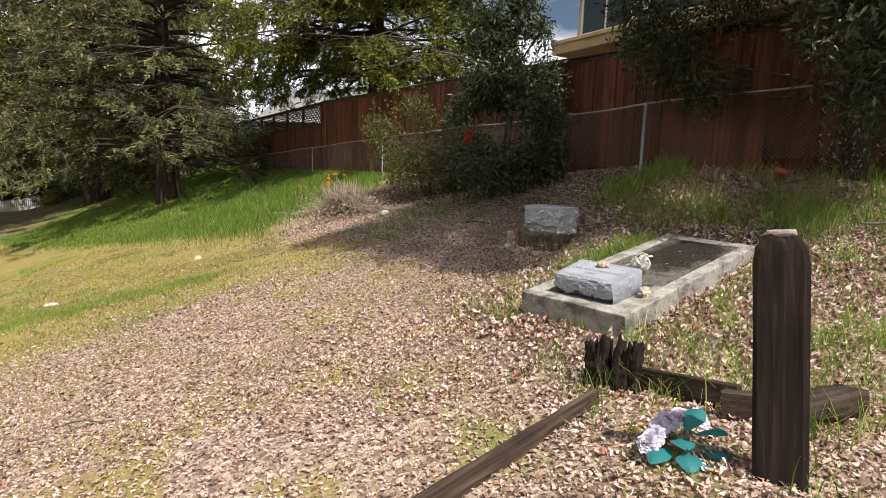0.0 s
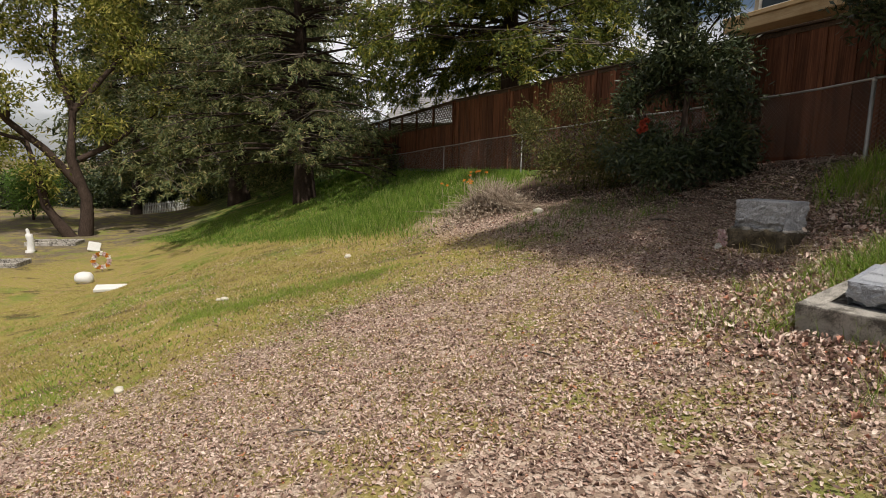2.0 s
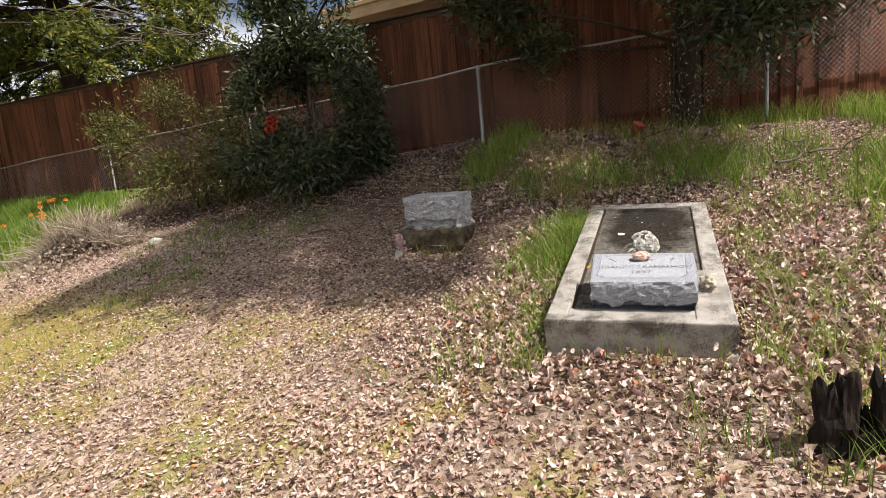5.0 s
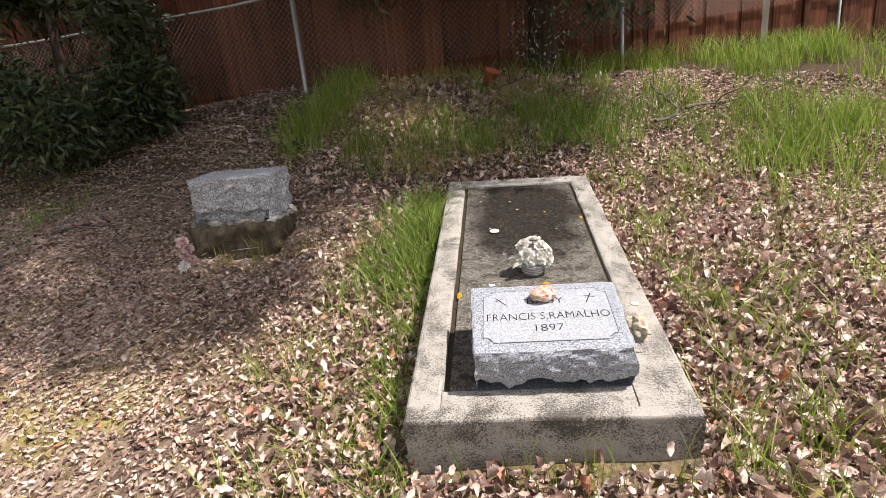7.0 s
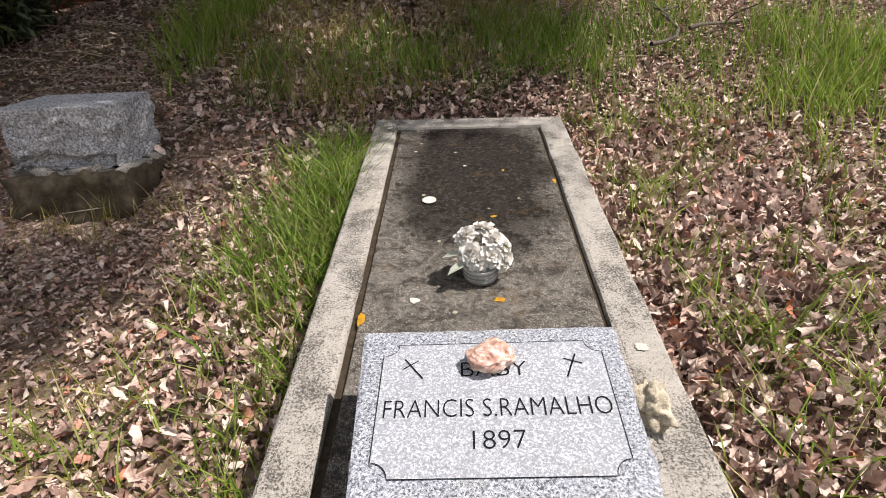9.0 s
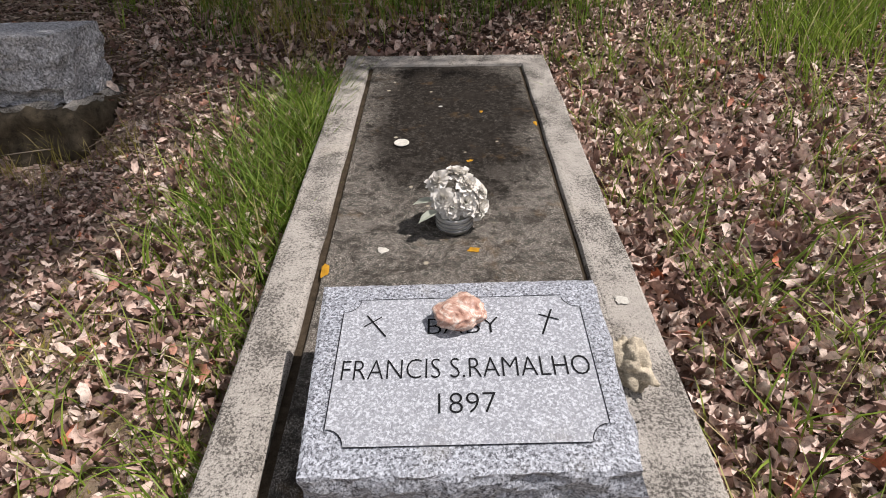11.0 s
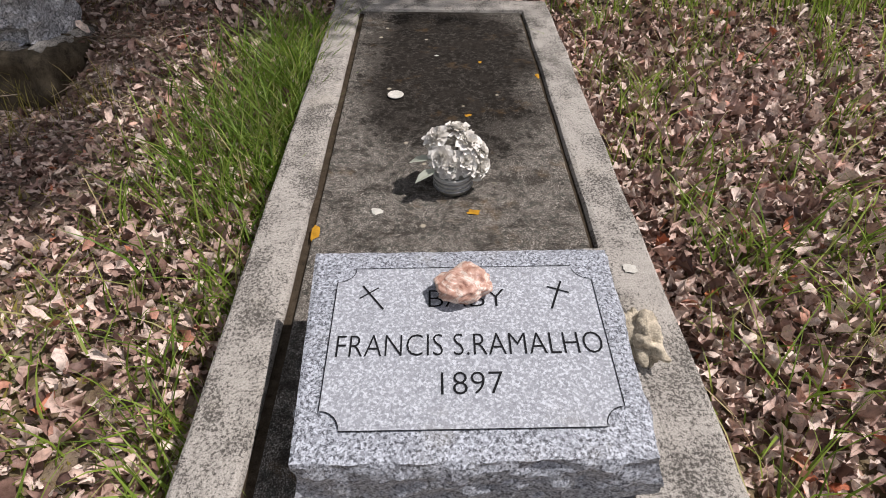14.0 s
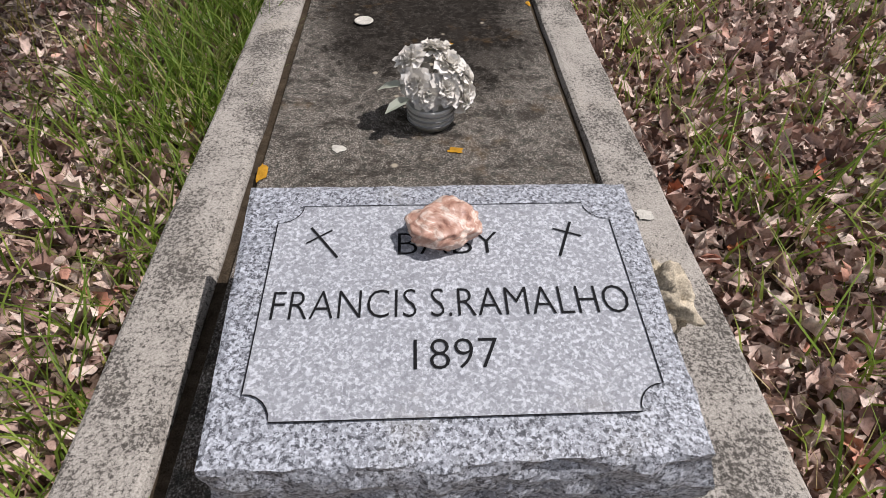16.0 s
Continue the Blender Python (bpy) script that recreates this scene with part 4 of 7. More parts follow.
def build_wooden_grave():
    """The old timber grave: marker post, kerb planks, burnt corner stumps and a cloth bouquet."""
    x, y = 1.575, 2.345
    p = thing("wooden_marker", "old dark wooden grave marker post with a chipped top", "marker post", pose(x, y, gz(x, y), 0, 0, 0) @ pose(0, 0, 0, 0, -6.5, 0) @ pose(0, 0, 0, 0, 0, -30))
    bm = bmesh.new()
    # a tapered plank with shouldered, worn top
    sect = [(-0.3, 0.098, 0.05), (0.0, 0.098, 0.05), (0.3, 0.097, 0.05), (0.6, 0.096, 0.049), (0.94, 0.095, 0.048), (1.0, 0.086, 0.046), (1.035, 0.066, 0.042), (1.055, 0.045, 0.036)]
    rings = []
    for z, hw, hd in sect:
        ring = []
        for k in range(28):
            w = 2 * math.pi * k / 28
            c, s = math.cos(w), math.sin(w)
            q = 1 / max(abs(c), abs(s))
            px, py = 1.05 * hw * c * min(q, 1.3), 1.05 * hd * s * min(q, 1.3)
            d = noise.noise(Vector((px * 60, py * 60, z * 2))) * 0.006
            ring.append(bm.verts.new((px + d, py + d * 0.6, z + (0.015 * noise.noise(Vector((px * 40, py * 40, 9))) if z > 0.9 else 0))))
        rings.append(ring)
    for a, b in zip(rings, rings[1:]):
        for k in range(28):
            bm.faces.new([a[k], a[(k + 1) % 28], b[(k + 1) % 28], b[k]])
    bm.faces.new(rings[-1])
    part("post", bm, OLD_WOOD, p, smooth=False)
    bm = rough_box(-0.05, 0.05, -0.036, 0.036, 1.045, 1.07, 3, 0.008, 0.008, 30, 2.0)
    part("weathered_tip", bm, plain("bleached_end_grain", (0.3, 0.26, 0.22), 0.95, 0, 0.1, 0.5, 50, 0.7), p, "bleached lichen-covered top")

    def plank(name, a, b, high, thick, label, rise_a=0.0, rise_b=0.0, mat=OLD_WOOD_X):
        a, b = Vector((*a, gz(*a) + rise_a)), Vector((*b, gz(*b) + rise_b))
        d = b - a
        bm = rough_box(0, d.length, -thick / 2, thick / 2, -high * 0.6, high * 0.4, 8, 0.006, 0.006, 12, a.x)
        ob = part(name, bm, mat, None)
        ob.matrix_world = Matrix.Translation(a) @ Matrix((d.normalized(), Vector((-d.y, d.x, 0)).normalized(), d.normalized().cross(Vector((-d.y, d.x, 0)).normalized()))).transposed().to_4x4()
        return tagged(ob, label, "kerb plank")

    plank("kerb_plank", (1.05, 3.38), (-0.25, 2.28), 0.2, 0.045, "weathered wooden kerb plank edging the grave bed", 0.03, 0.03)
    plank("kerb_plank", (1.3, 3.62), (1.74, 3.05), 0.2, 0.05, "dark rotten kerb plank between stump and log", 0.06, 0.08, OLD_WOOD_X)
    plank("kerb_plank", (1.62, 3.0), (1.86, 2.86), 0.22, 0.07, "short broken kerb plank beside the marker", 0.07, 0.07, OLD_WOOD_X)
    bm = rough_box(-0.26, 0.26, -0.07, 0.07, 0.02, 0.17, 9, 0.04, 0.025, 6, 5.0)
    ob = part("rotten_log", bm, OLD_WOOD_X, None, smooth=True)
    ob.matrix_world = stand(2.1, 2.92, 25)
    tagged(ob, "split rotten log lying on the litter", "log")
    s = thing("burnt_stump", "charred split corner post of the timber grave", "stump", stand(1.18, 3.64, -42))
    shards = ((-0.15, -0.07, -0.06, 0.06, 0.25, 1.0), (-0.075, -0.01, -0.05, 0.07, 0.3, 2.2), (-0.03, 0.05, 0.02, 0.09, 0.16, 9.0), (0.05, 0.1, -0.07, 0.05, 0.31, 6.0), (0.095, 0.15, -0.06, 0.07, 0.27, 7.5), (0.14, 0.21, -0.05, 0.06, 0.31, 8.1), (-0.04, 0.03, -0.09, -0.04, 0.12, 4.4))
    for x0, x1, y0, y1, h, sd in shards:
        bm = rough_box(x0, x1, y0, y1, -0.12, h, 11, 0.012, 0.018, 15, sd)
        for v in bm.verts:
            if v.co.z > h * 0.55:
                # long torn fibres
                v.co.z += 0.09 * (v.co.z / h - 0.55) * 2.2 * noise.noise(Vector((v.co.x * 45, v.co.y * 45, sd)))
            groove = noise.noise(Vector((v.co.x * 70, v.co.y * 70, sd + v.co.z * 2)))
            v.co.x += 0.006 * groove
            v.co.y -= 0.008 * abs(groove)
        part("splinter", bm, OLD_WOOD, s)
    rng = np.random.default_rng(21)
    b = thing("cloth_bouquet", "lilac cloth flowers with teal leaves lying on litter", "flowers", stand(1.27, 2.68, -25))
    spots = ((-0.1, -0.07, 0.07), (-0.09, 0.0, 0.09), (-0.06, 0.07, 0.1), (0.0, 0.1, 0.12), (0.07, 0.12, 0.12), (-0.12, -0.12, 0.05))
    for x, y, z in spots:
        bk = Bulk()
        flower_head(bk, rng, (x, y, z), (x * 3, -0.6, 0.9), 0.062, 40)
        tagged(bk.make("flower", LILAC, b), "lilac ruffled flower")
    for x, y, z, h, tip in ((-0.03, -0.1, 0.04, 150, -15), (0.05, -0.12, 0.05, 190, -10), (0.1, -0.13, 0.04, 215, -20), (0.03, 0.02, 0.1, 330, 35), (0.08, 0.0, 0.1, 250, 20), (0.0, -0.05, 0.07, 200, 10), (0.12, -0.05, 0.05, 240, 0)):
        bm = bmesh.new()
        rows = []
        for t, w in ((0, 0.006), (0.25, 0.032), (0.55, 0.045), (0.8, 0.03), (1.0, 0.004)):
            rows.append([bm.verts.new((1.35 * k * w, t * 0.145, 0.02 * math.sin(3 * t) - abs(k) * 0.012 + 0.006 * noise.noise(Vector((k * 3, t * 5, x * 40))))) for k in (-1, -0.5, 0, 0.5, 1)])
        for a, c in zip(rows, rows[1:]):
            for k in range(4):
                bm.faces.new([a[k], a[k + 1], c[k + 1], c[k]])
        bmesh.ops.transform(bm, matrix=pose(x, y, z, tip, 0, h), verts=bm.verts[:])
        part("leaf", bm, TEAL, b, "teal cloth leaf", True)
    for k in range(6):
        bk = Bulk()
        x = 0.02 + 0.025 * k
        bk.tube([(x * 0.4, 0.06, 0.08), (x, -0.06, 0.08), (x * 1.5 + 0.03, -0.16, 0.03)], [0.003, 0.0025, 0.002], 5)
        bk.make("stem", TEAL if k % 2 else STRAW, b)


build_wooden_grave()


# ---- fences ----
P5, P4, P1, P3, P2 = (16.4, 1.9), (6.9, 8.05), (3.34, 10.32), (-2.57, 19.09), (-6.34, 24.3)
P0, PE = (-11.25, 31.4), (-17.4, 40.3)


def build_chain_link():
    f = thing("chain_link_fence", "galvanised chain-link fence along the wooden fence", "fence")
    line = [(P5, 3.9), ((9.6, 6.3), 3.35), (P4, 3.1), (P1, 2.77), ((0.4, 14.7), 2.62), (P3, 2.46), (P2, 2.2), (P0, 1.87), ((-14.3, 35.8), 1.65), (PE, 1.47)]
    for n, ((x, y), z) in enumerate(line):
        r = 0.03 if n in (2, 3, 9) else 0.022
        bk = Bulk()
        bk.tube([(x, y, gz(x, y) - 0.2), (x, y, z - 0.02)], [r, r], 10)
        post = bk.make("post", GALVANISED, f)
        bm = lathe([(r * 1.2, -0.03), (r * 1.25, 0.01), (r * 0.8, 0.035), (0.0, 0.045)], 10)
        bmesh.ops.translate(bm, vec=(x, y, z - 0.02), verts=bm.verts[:])
        part("cap", bm, GALVANISED, post)
    for ((x, y), z), ((x2, y2), z2) in zip(line, line[1:]):
        bk = Bulk()
        pts = [(x + (x2 - x) * t, y + (y2 - y) * t, z + (z2 - z) * t + 0.012 * math.sin(9 * t + x) - 0.05 * math.sin(math.pi * t) * (abs(x - 3.34) < 0.1)) for t in np.linspace(0, 1, 7)]
        bk.tube(pts, [0.018] * 7, 8)
        bk.make("top_rail", GALVANISED, f)
    for n, (((x, y), z), ((x2, y2), z2)) in enumerate(zip(line, line[1:])):
        length = math.hypot(x2 - x, y2 - y)
        step = 0.075 if n < 5 else 0.1
        if n > 6:
            continue
        spans = [(0.0, 1.0)]
        bk = Bulk()
        for lo, hi in spans:
            for q in np.arange(lo * length - 1.2, hi * length, step):
                for sgn in (1, -1):
                    s0, s1 = (q, q + 1.1) if sgn > 0 else (q + 1.1, q)
                    za, zb = 0.03, 1.13
                    c0, c1 = np.clip([s0, s1], lo * length, hi * length)
                    if abs(c1 - c0) < 0.03:
                        continue
                    fa, fb = (c0 - s0) / (s1 - s0), (c1 - s0) / (s1 - s0)
                    ends = []
                    for c, fr in ((c0, fa), (c1, fb)):
                        t = c / length
                        top = z + (z2 - z) * t
                        ends.append((x + (x2 - x) * t, y + (y2 - y) * t, top - 1.12 + (za + (zb - za) * fr) * 0.98))
                    bk.tube(ends, [0.002, 0.002], 3)
        bk.make("wire_mesh", WIRE, f)


build_chain_link()


def along(a, b, off):
    """Start, direction and length of a line beside a to b, set off to its far side."""
    a, b = Vector(a), Vector(b)
    d = (b - a).normalized()
    n = Vector((d.y, -d.x))
    if n.dot(Vector((0.83, 0.56))) < 0:
        n = -n
    return a + n * off, d, (b - a).length


def build_wood_fence():
    f = thing("wooden_fence", "tall reddish-brown redwood board fence with cap rail", "fence")
    rng = random.Random(4)
    runs = ((along(P1, P5, 0.36), 3.97, 5.1, False), (along(P1, P2, 0.4), 3.87, 4.15, False), (along(P2, PE, 0.4), 4.13, 3.95, True))
    meshes = {}
    boards = []
    for (start, d, length), top_a, top_b, lattice in runs:
        ang = math.degrees(math.atan2(d.y, d.x))
        s = 0.0
        k = 0
        while s < length - 0.05:
            w = rng.choice((0.24, 0.29, 0.29, 0.3))
            c = start + d * (s + w / 2)
            t = s / length
            top = top_a + (top_b - top_a) * t - (0.95 if lattice else 0.06) + rng.uniform(-0.012, 0.008)
            bottom = gz(c.x, c.y) - 0.1
            boards.append((c, ang, w, bottom, top, k))
            s += w - 0.016
            k += 1
        for z_off, hh, dep, name in ((-0.04, 0.04, 0.14, "cap_rail"), (-0.13, 0.09, 0.04, "top_rail")):
            bm = bevelled_box(0, length, -dep / 2, dep / 2, 0, hh, 0.006, 1)
            for v in bm.verts:
                v.co.z += (top_a + (top_b - top_a) * v.co.x / length) + z_off
            bmesh.ops.transform(bm, matrix=pose(start.x, start.y, 0, 0, 0, ang) , verts=bm.verts[:])
            part(name, bm, CAP_WOOD, f, "weathered cap rail" if name == "cap_rail" else "")
        s = 0.0
        while s < length + 0.1:
            c = start + d * min(s, length)
            bm = bevelled_box(-0.05, 0.05, -0.05, 0.05, gz(c.x, c.y) - 0.1, top_a + (top_b - top_a) * min(1, s / length) - 0.045, 0.006, 1)
            bmesh.ops.transform(bm, matrix=pose(c.x, c.y, 0, 0, 0, ang), verts=bm.verts[:])
            part("post", bm, REDWOOD, f)
            s += 2.4
        if lattice:
            bk = Bulk()
            for q in np.arange(-0.8, length, 0.2):
                for sg in (1, -1):
                    s0, s1 = (q, q + 0.8) if sg > 0 else (q + 0.8, q)
                    c0, c1 = np.clip([s0, s1], 0, length)
                    if abs(c1 - c0) < 0.05:
                        continue
                    e = []
                    for c in (c0, c1):
                        fr = (c - s0) / (s1 - s0)
                        pt = start + d * c
                        e.append(Vector((pt.x, pt.y, top_a + (top_b - top_a) * c / length - 0.93 + 0.8 * fr)))
                    n = Vector((d.y, -d.x, 0)) * 0.006
                    w = Vector((0, 0, 0.034))
                    bk.add([tuple(v) for v in (e[0] - w - n, e[0] + w - n, e[1] + w - n, e[1] - w - n, e[0] - w + n, e[0] + w + n, e[1] + w + n, e[1] - w + n)],
                           [(0, 1, 2), (0, 2, 3), (4, 6, 5), (4, 7, 6), (1, 5, 6), (1, 6, 2), (0, 3, 7), (0, 7, 4)])
            bk.make("lattice", CAP_WOOD, f)
            bm = bevelled_box(0, length, -0.03, 0.03, -0.97, -0.92, 0.006, 1)
            for v in bm.verts:
                v.co.z += top_a + (top_b - top_a) * v.co.x / length
            bmesh.ops.transform(bm, matrix=pose(start.x, start.y, 0, 0, 0, ang), verts=bm.verts[:])
            part("lattice_rail", bm, CAP_WOOD, f)
    for c, ang, w, bottom, top, k in boards:
        key = (w, k % 3)
        if key not in meshes:
            bm = bevelled_box(-w / 2, w / 2, -0.009, 0.009, 0, 1, 0.003, 1)
            me = bpy.data.meshes.new("board")
            bm.to_mesh(me)
            bm.free()
            me.materials.append(REDWOOD)
            meshes[key] = me
        ob = new("board", meshes[key])
        ob.parent = f
        ob.matrix_world = pose(c.x, c.y, bottom, 0, 0, ang) @ pose(0, -0.012 if k % 2 else 0.008, 0, 0, 0, 0) @ Matrix.Diagonal((1, 1, top - bottom, 1))


build_wood_fence()


# ---- houses beyond the fence ----
STUCCO = plain("cream_stucco", (0.45, 0.4, 0.33), 0.9, 0, 0.2, 0.12, 5, 0.3)
TRIM_TAN = wood_material("tan_fascia", [(0.42, 0.27, 0.13), (0.58, 0.41, 0.22), (0.68, 0.52, 0.32)], "X", 0.7, 1, 0.1)
WHITE_TRIM = plain("white_trim", (0.75, 0.75, 0.73), 0.6, 0, 0.3, 0.08)
SHINGLE = plain("grey_shingle", (0.24, 0.235, 0.23), 0.9, 0, 0.2, 0.35, 3, 0.5)
GLASS, _nt, _b = material("window_glass", 0.05, 0, 0.5)
paint(_nt, _b, (0.05, 0.065, 0.07))


def house_window(parent, x, z, w, h, y):
    win = new("window")
    win.parent = parent
    for x0, x1, z0, z1 in ((-w / 2, w / 2, -h / 2, -h / 2 + 0.07), (-w / 2, w / 2, h / 2 - 0.07, h / 2), (-w / 2, -w / 2 + 0.07, -h / 2 + 0.07, h / 2 - 0.07), (w / 2 - 0.07, w / 2, -h / 2 + 0.07, h / 2 - 0.07), (-0.025, 0.025, -h / 2 + 0.07, h / 2 - 0.07)):
        bm = bevelled_box(x + x0, x + x1, y - 0.05, y + 0.02, z + z0, z + z1, 0.008, 1)
        part("frame", bm, WHITE_TRIM, win, "white window frame")
    for s in (-1, 1):
        bm = bmesh.new()
        xa, xb = sorted((x + s * 0.025, x + s * (w / 2 - 0.07)))
        box(bm, xa, xb, y - 0.02, y - 0.012, z - h / 2 + 0.07, z + h / 2 - 0.07)
        part("pane", bm, GLASS, win)


def gable_roof(bm, x0, x1, y0, y1, z, rise, over=0.4, thick=0.15):
    ym = (y0 + y1) / 2
    for ya, sg in ((y0 - over, 1), (y1 + over, -1)):
        low = z - over * rise / ((y1 - y0) / 2)
        vs = [bm.verts.new(c) for c in ((x0 - over, ya, low), (x1 + over, ya, low), (x1 + over, ym, z + rise), (x0 - over, ym, z + rise), (x0 - over, ya, low - thick), (x1 + over, ya, low - thick), (x1 + over, ym, z + rise - thick), (x0 - over, ym, z + rise - thick))]
        for f in ((0, 1, 2, 3), (7, 6, 5, 4), (0, 4, 5, 1), (0, 3, 7, 4), (1, 5, 6, 2)):
            bm.faces.new([vs[i] for i in f])


def shingle_rows(parent, x0, x1, y0, y1, z, rise, over):
    """Courses of shingles lying on the near roof slope."""
    n = 14
    half = (y1 - y0) / 2
    for k in range(n):
        t0, t1 = k / n, (k + 1) / n
        bm = bmesh.new()
        ya, yb = y0 - over + (half + over) * t0, y0 - over + (half + over) * t1
        za, zb = z - over * rise / half + (rise + over * rise / half) * t0, z - over * rise / half + (rise + over * rise / half) * t1
        vs = [bm.verts.new(c) for c in ((x0 - over, ya, za + 0.035), (x1 + over, ya, za + 0.035), (x1 + over, yb, zb + 0.012), (x0 - over, yb, zb + 0.012), (x0 - over, ya, za + 0.003), (x1 + over, ya, za + 0.003))]
        bm.faces.new([vs[0], vs[1], vs[2], vs[3]])
        bm.faces.new([vs[4], vs[5], vs[1], vs[0]])
        part("shingle_course", bm, SHINGLE, parent)


def build_houses():
    # the near house: its lower tan eave and a row of windows show over the fence
    d = Vector((0.56, -0.83))
    m = pose(2.62, 15.94, 0, 0, 0, math.degrees(math.atan2(d.y, d.x)))
    h = thing("neighbour_house", "cream stucco house with tan eave and white windows", "house", m)
    # local y is away from the fence for this heading
    bm = bmesh.new()
    box(bm, 0.3, 11.0, 0.35, 7.0, 1.0, 6.6)
    part("wall", bm, STUCCO, h)
    bm = bevelled_box(0.0, 11.3, -0.25, 0.4, 4.62, 4.94, 0.02, 2)
    part("eave", bm, TRIM_TAN, h, "tan wooden eave board")
    bm = bevelled_box(0.0, 11.3, -0.29, -0.25, 4.86, 4.96, 0.01, 1)
    part("gutter", bm, TRIM_TAN, h)
    bm = bmesh.new()
    gable_roof(bm, 0.3, 11.0, 0.35, 7.0, 6.6, 1.6)
    part("roof", bm, SHINGLE, h, "grey shingle roof")
    for x in (1.3, 3.4, 5.5, 7.6):
        house_window(h, x, 5.72, 1.7, 1.25, 0.35)
    # the lower house beyond the lattice fence
    for cx, cy, turn, lx, name in ((-13.5, 38.5, -8, 13.0, "grey-roofed cream house beyond the fence"), (1.5, 30.0, -20, 8.0, "small cream house with a grey shingle roof")):
        h2 = thing("neighbour_house", name, "house", pose(cx, cy, 0, 0, 0, turn))
        bm = bmesh.new()
        box(bm, 0, lx, 0, 8, 0, 4.6)
        part("wall", bm, STUCCO, h2)
        bm = bmesh.new()
        gable_roof(bm, 0, lx, 0, 8, 4.6, 2.2)
        roof = part("roof", bm, SHINGLE, h2, "grey shingle roof")
        shingle_rows(roof, 0, lx, 0, 8, 4.6, 2.2, 0.4)
        bm = bevelled_box(-0.4, lx + 0.4, -0.46, -0.41, 4.2, 4.42, 0.01, 1)
        part("fascia", bm, WHITE_TRIM, h2, "white fascia board")
        house_window(h2, lx * 0.3, 2.9, 1.6, 1.3, 0.0)


build_houses()


# ---- trees and shrubs ----
LEAF_V = [(0, 0, 0), (-0.17, 0.4, 0.05), (0.17, 0.4, 0.05), (0, 0.45, -0.02), (0, 1, 0.0)]
LEAF_T = [(0, 3, 1), (0, 2, 3), (1, 3, 4), (3, 2, 4)]
SLIM_V = [(0, 0, 0), (-0.13, 0.45, 0.03), (0.13, 0.45, 0.03), (0, 1, -0.05)]
SLIM_T = [(0, 2, 1), (1, 2, 3)]


def spray_shape(rng, n=11, length=1.0, droop=0.25, leaf=0.3):
    """A flat, feathery conifer spray: pinnate slivers along a drooping stalk."""
    v, t = [], []
    sway = rng.normal(0, 0.22)
    for k in range(n):
        for side in (-1, 1):
            s = (k + rng.uniform(0.3, 1.5)) / n
            b = np.array([sway * s * s, s * length, -droop * s * s])
            lf = leaf * (1.15 - 0.6 * s) * rng.uniform(0.4, 1.5)
            tip = b + np.array([side * lf * rng.uniform(0.3, 1.0), lf * rng.uniform(0.2, 1.0), lf * rng.normal(-0.15, 0.35)])
            w = np.array([side * -0.02, 0.07, rng.normal(0, 0.03)])
            o = len(v)
            v += [b - w, b + w, tip]
            t += [(o, o + 1, o + 2)] if side > 0 else [(o, o + 2, o + 1)]
    o = len(v)
    v += [np.array([-0.012, 0, 0]), np.array([0.012, 0, 0]), np.array([sway, length, -droop])]
    t.append((o, o + 1, o + 2))
    return np.array(v), t


def aim(ways, rolls, sizes):
    """Matrices whose y axis points along each way."""
    y = ways / np.linalg.norm(ways, axis=1, keepdims=True)
    x = np.cross(y, np.array([0, 0, 1.0]))
    x /= np.linalg.norm(x, axis=1, keepdims=True) + 1e-9
    z = np.cross(x, y)
    c, s = np.cos(rolls)[:, None], np.sin(rolls)[:, None]
    return np.stack([x * c + z * s, y, z * c - x * s], -1) * sizes[:, None, None]


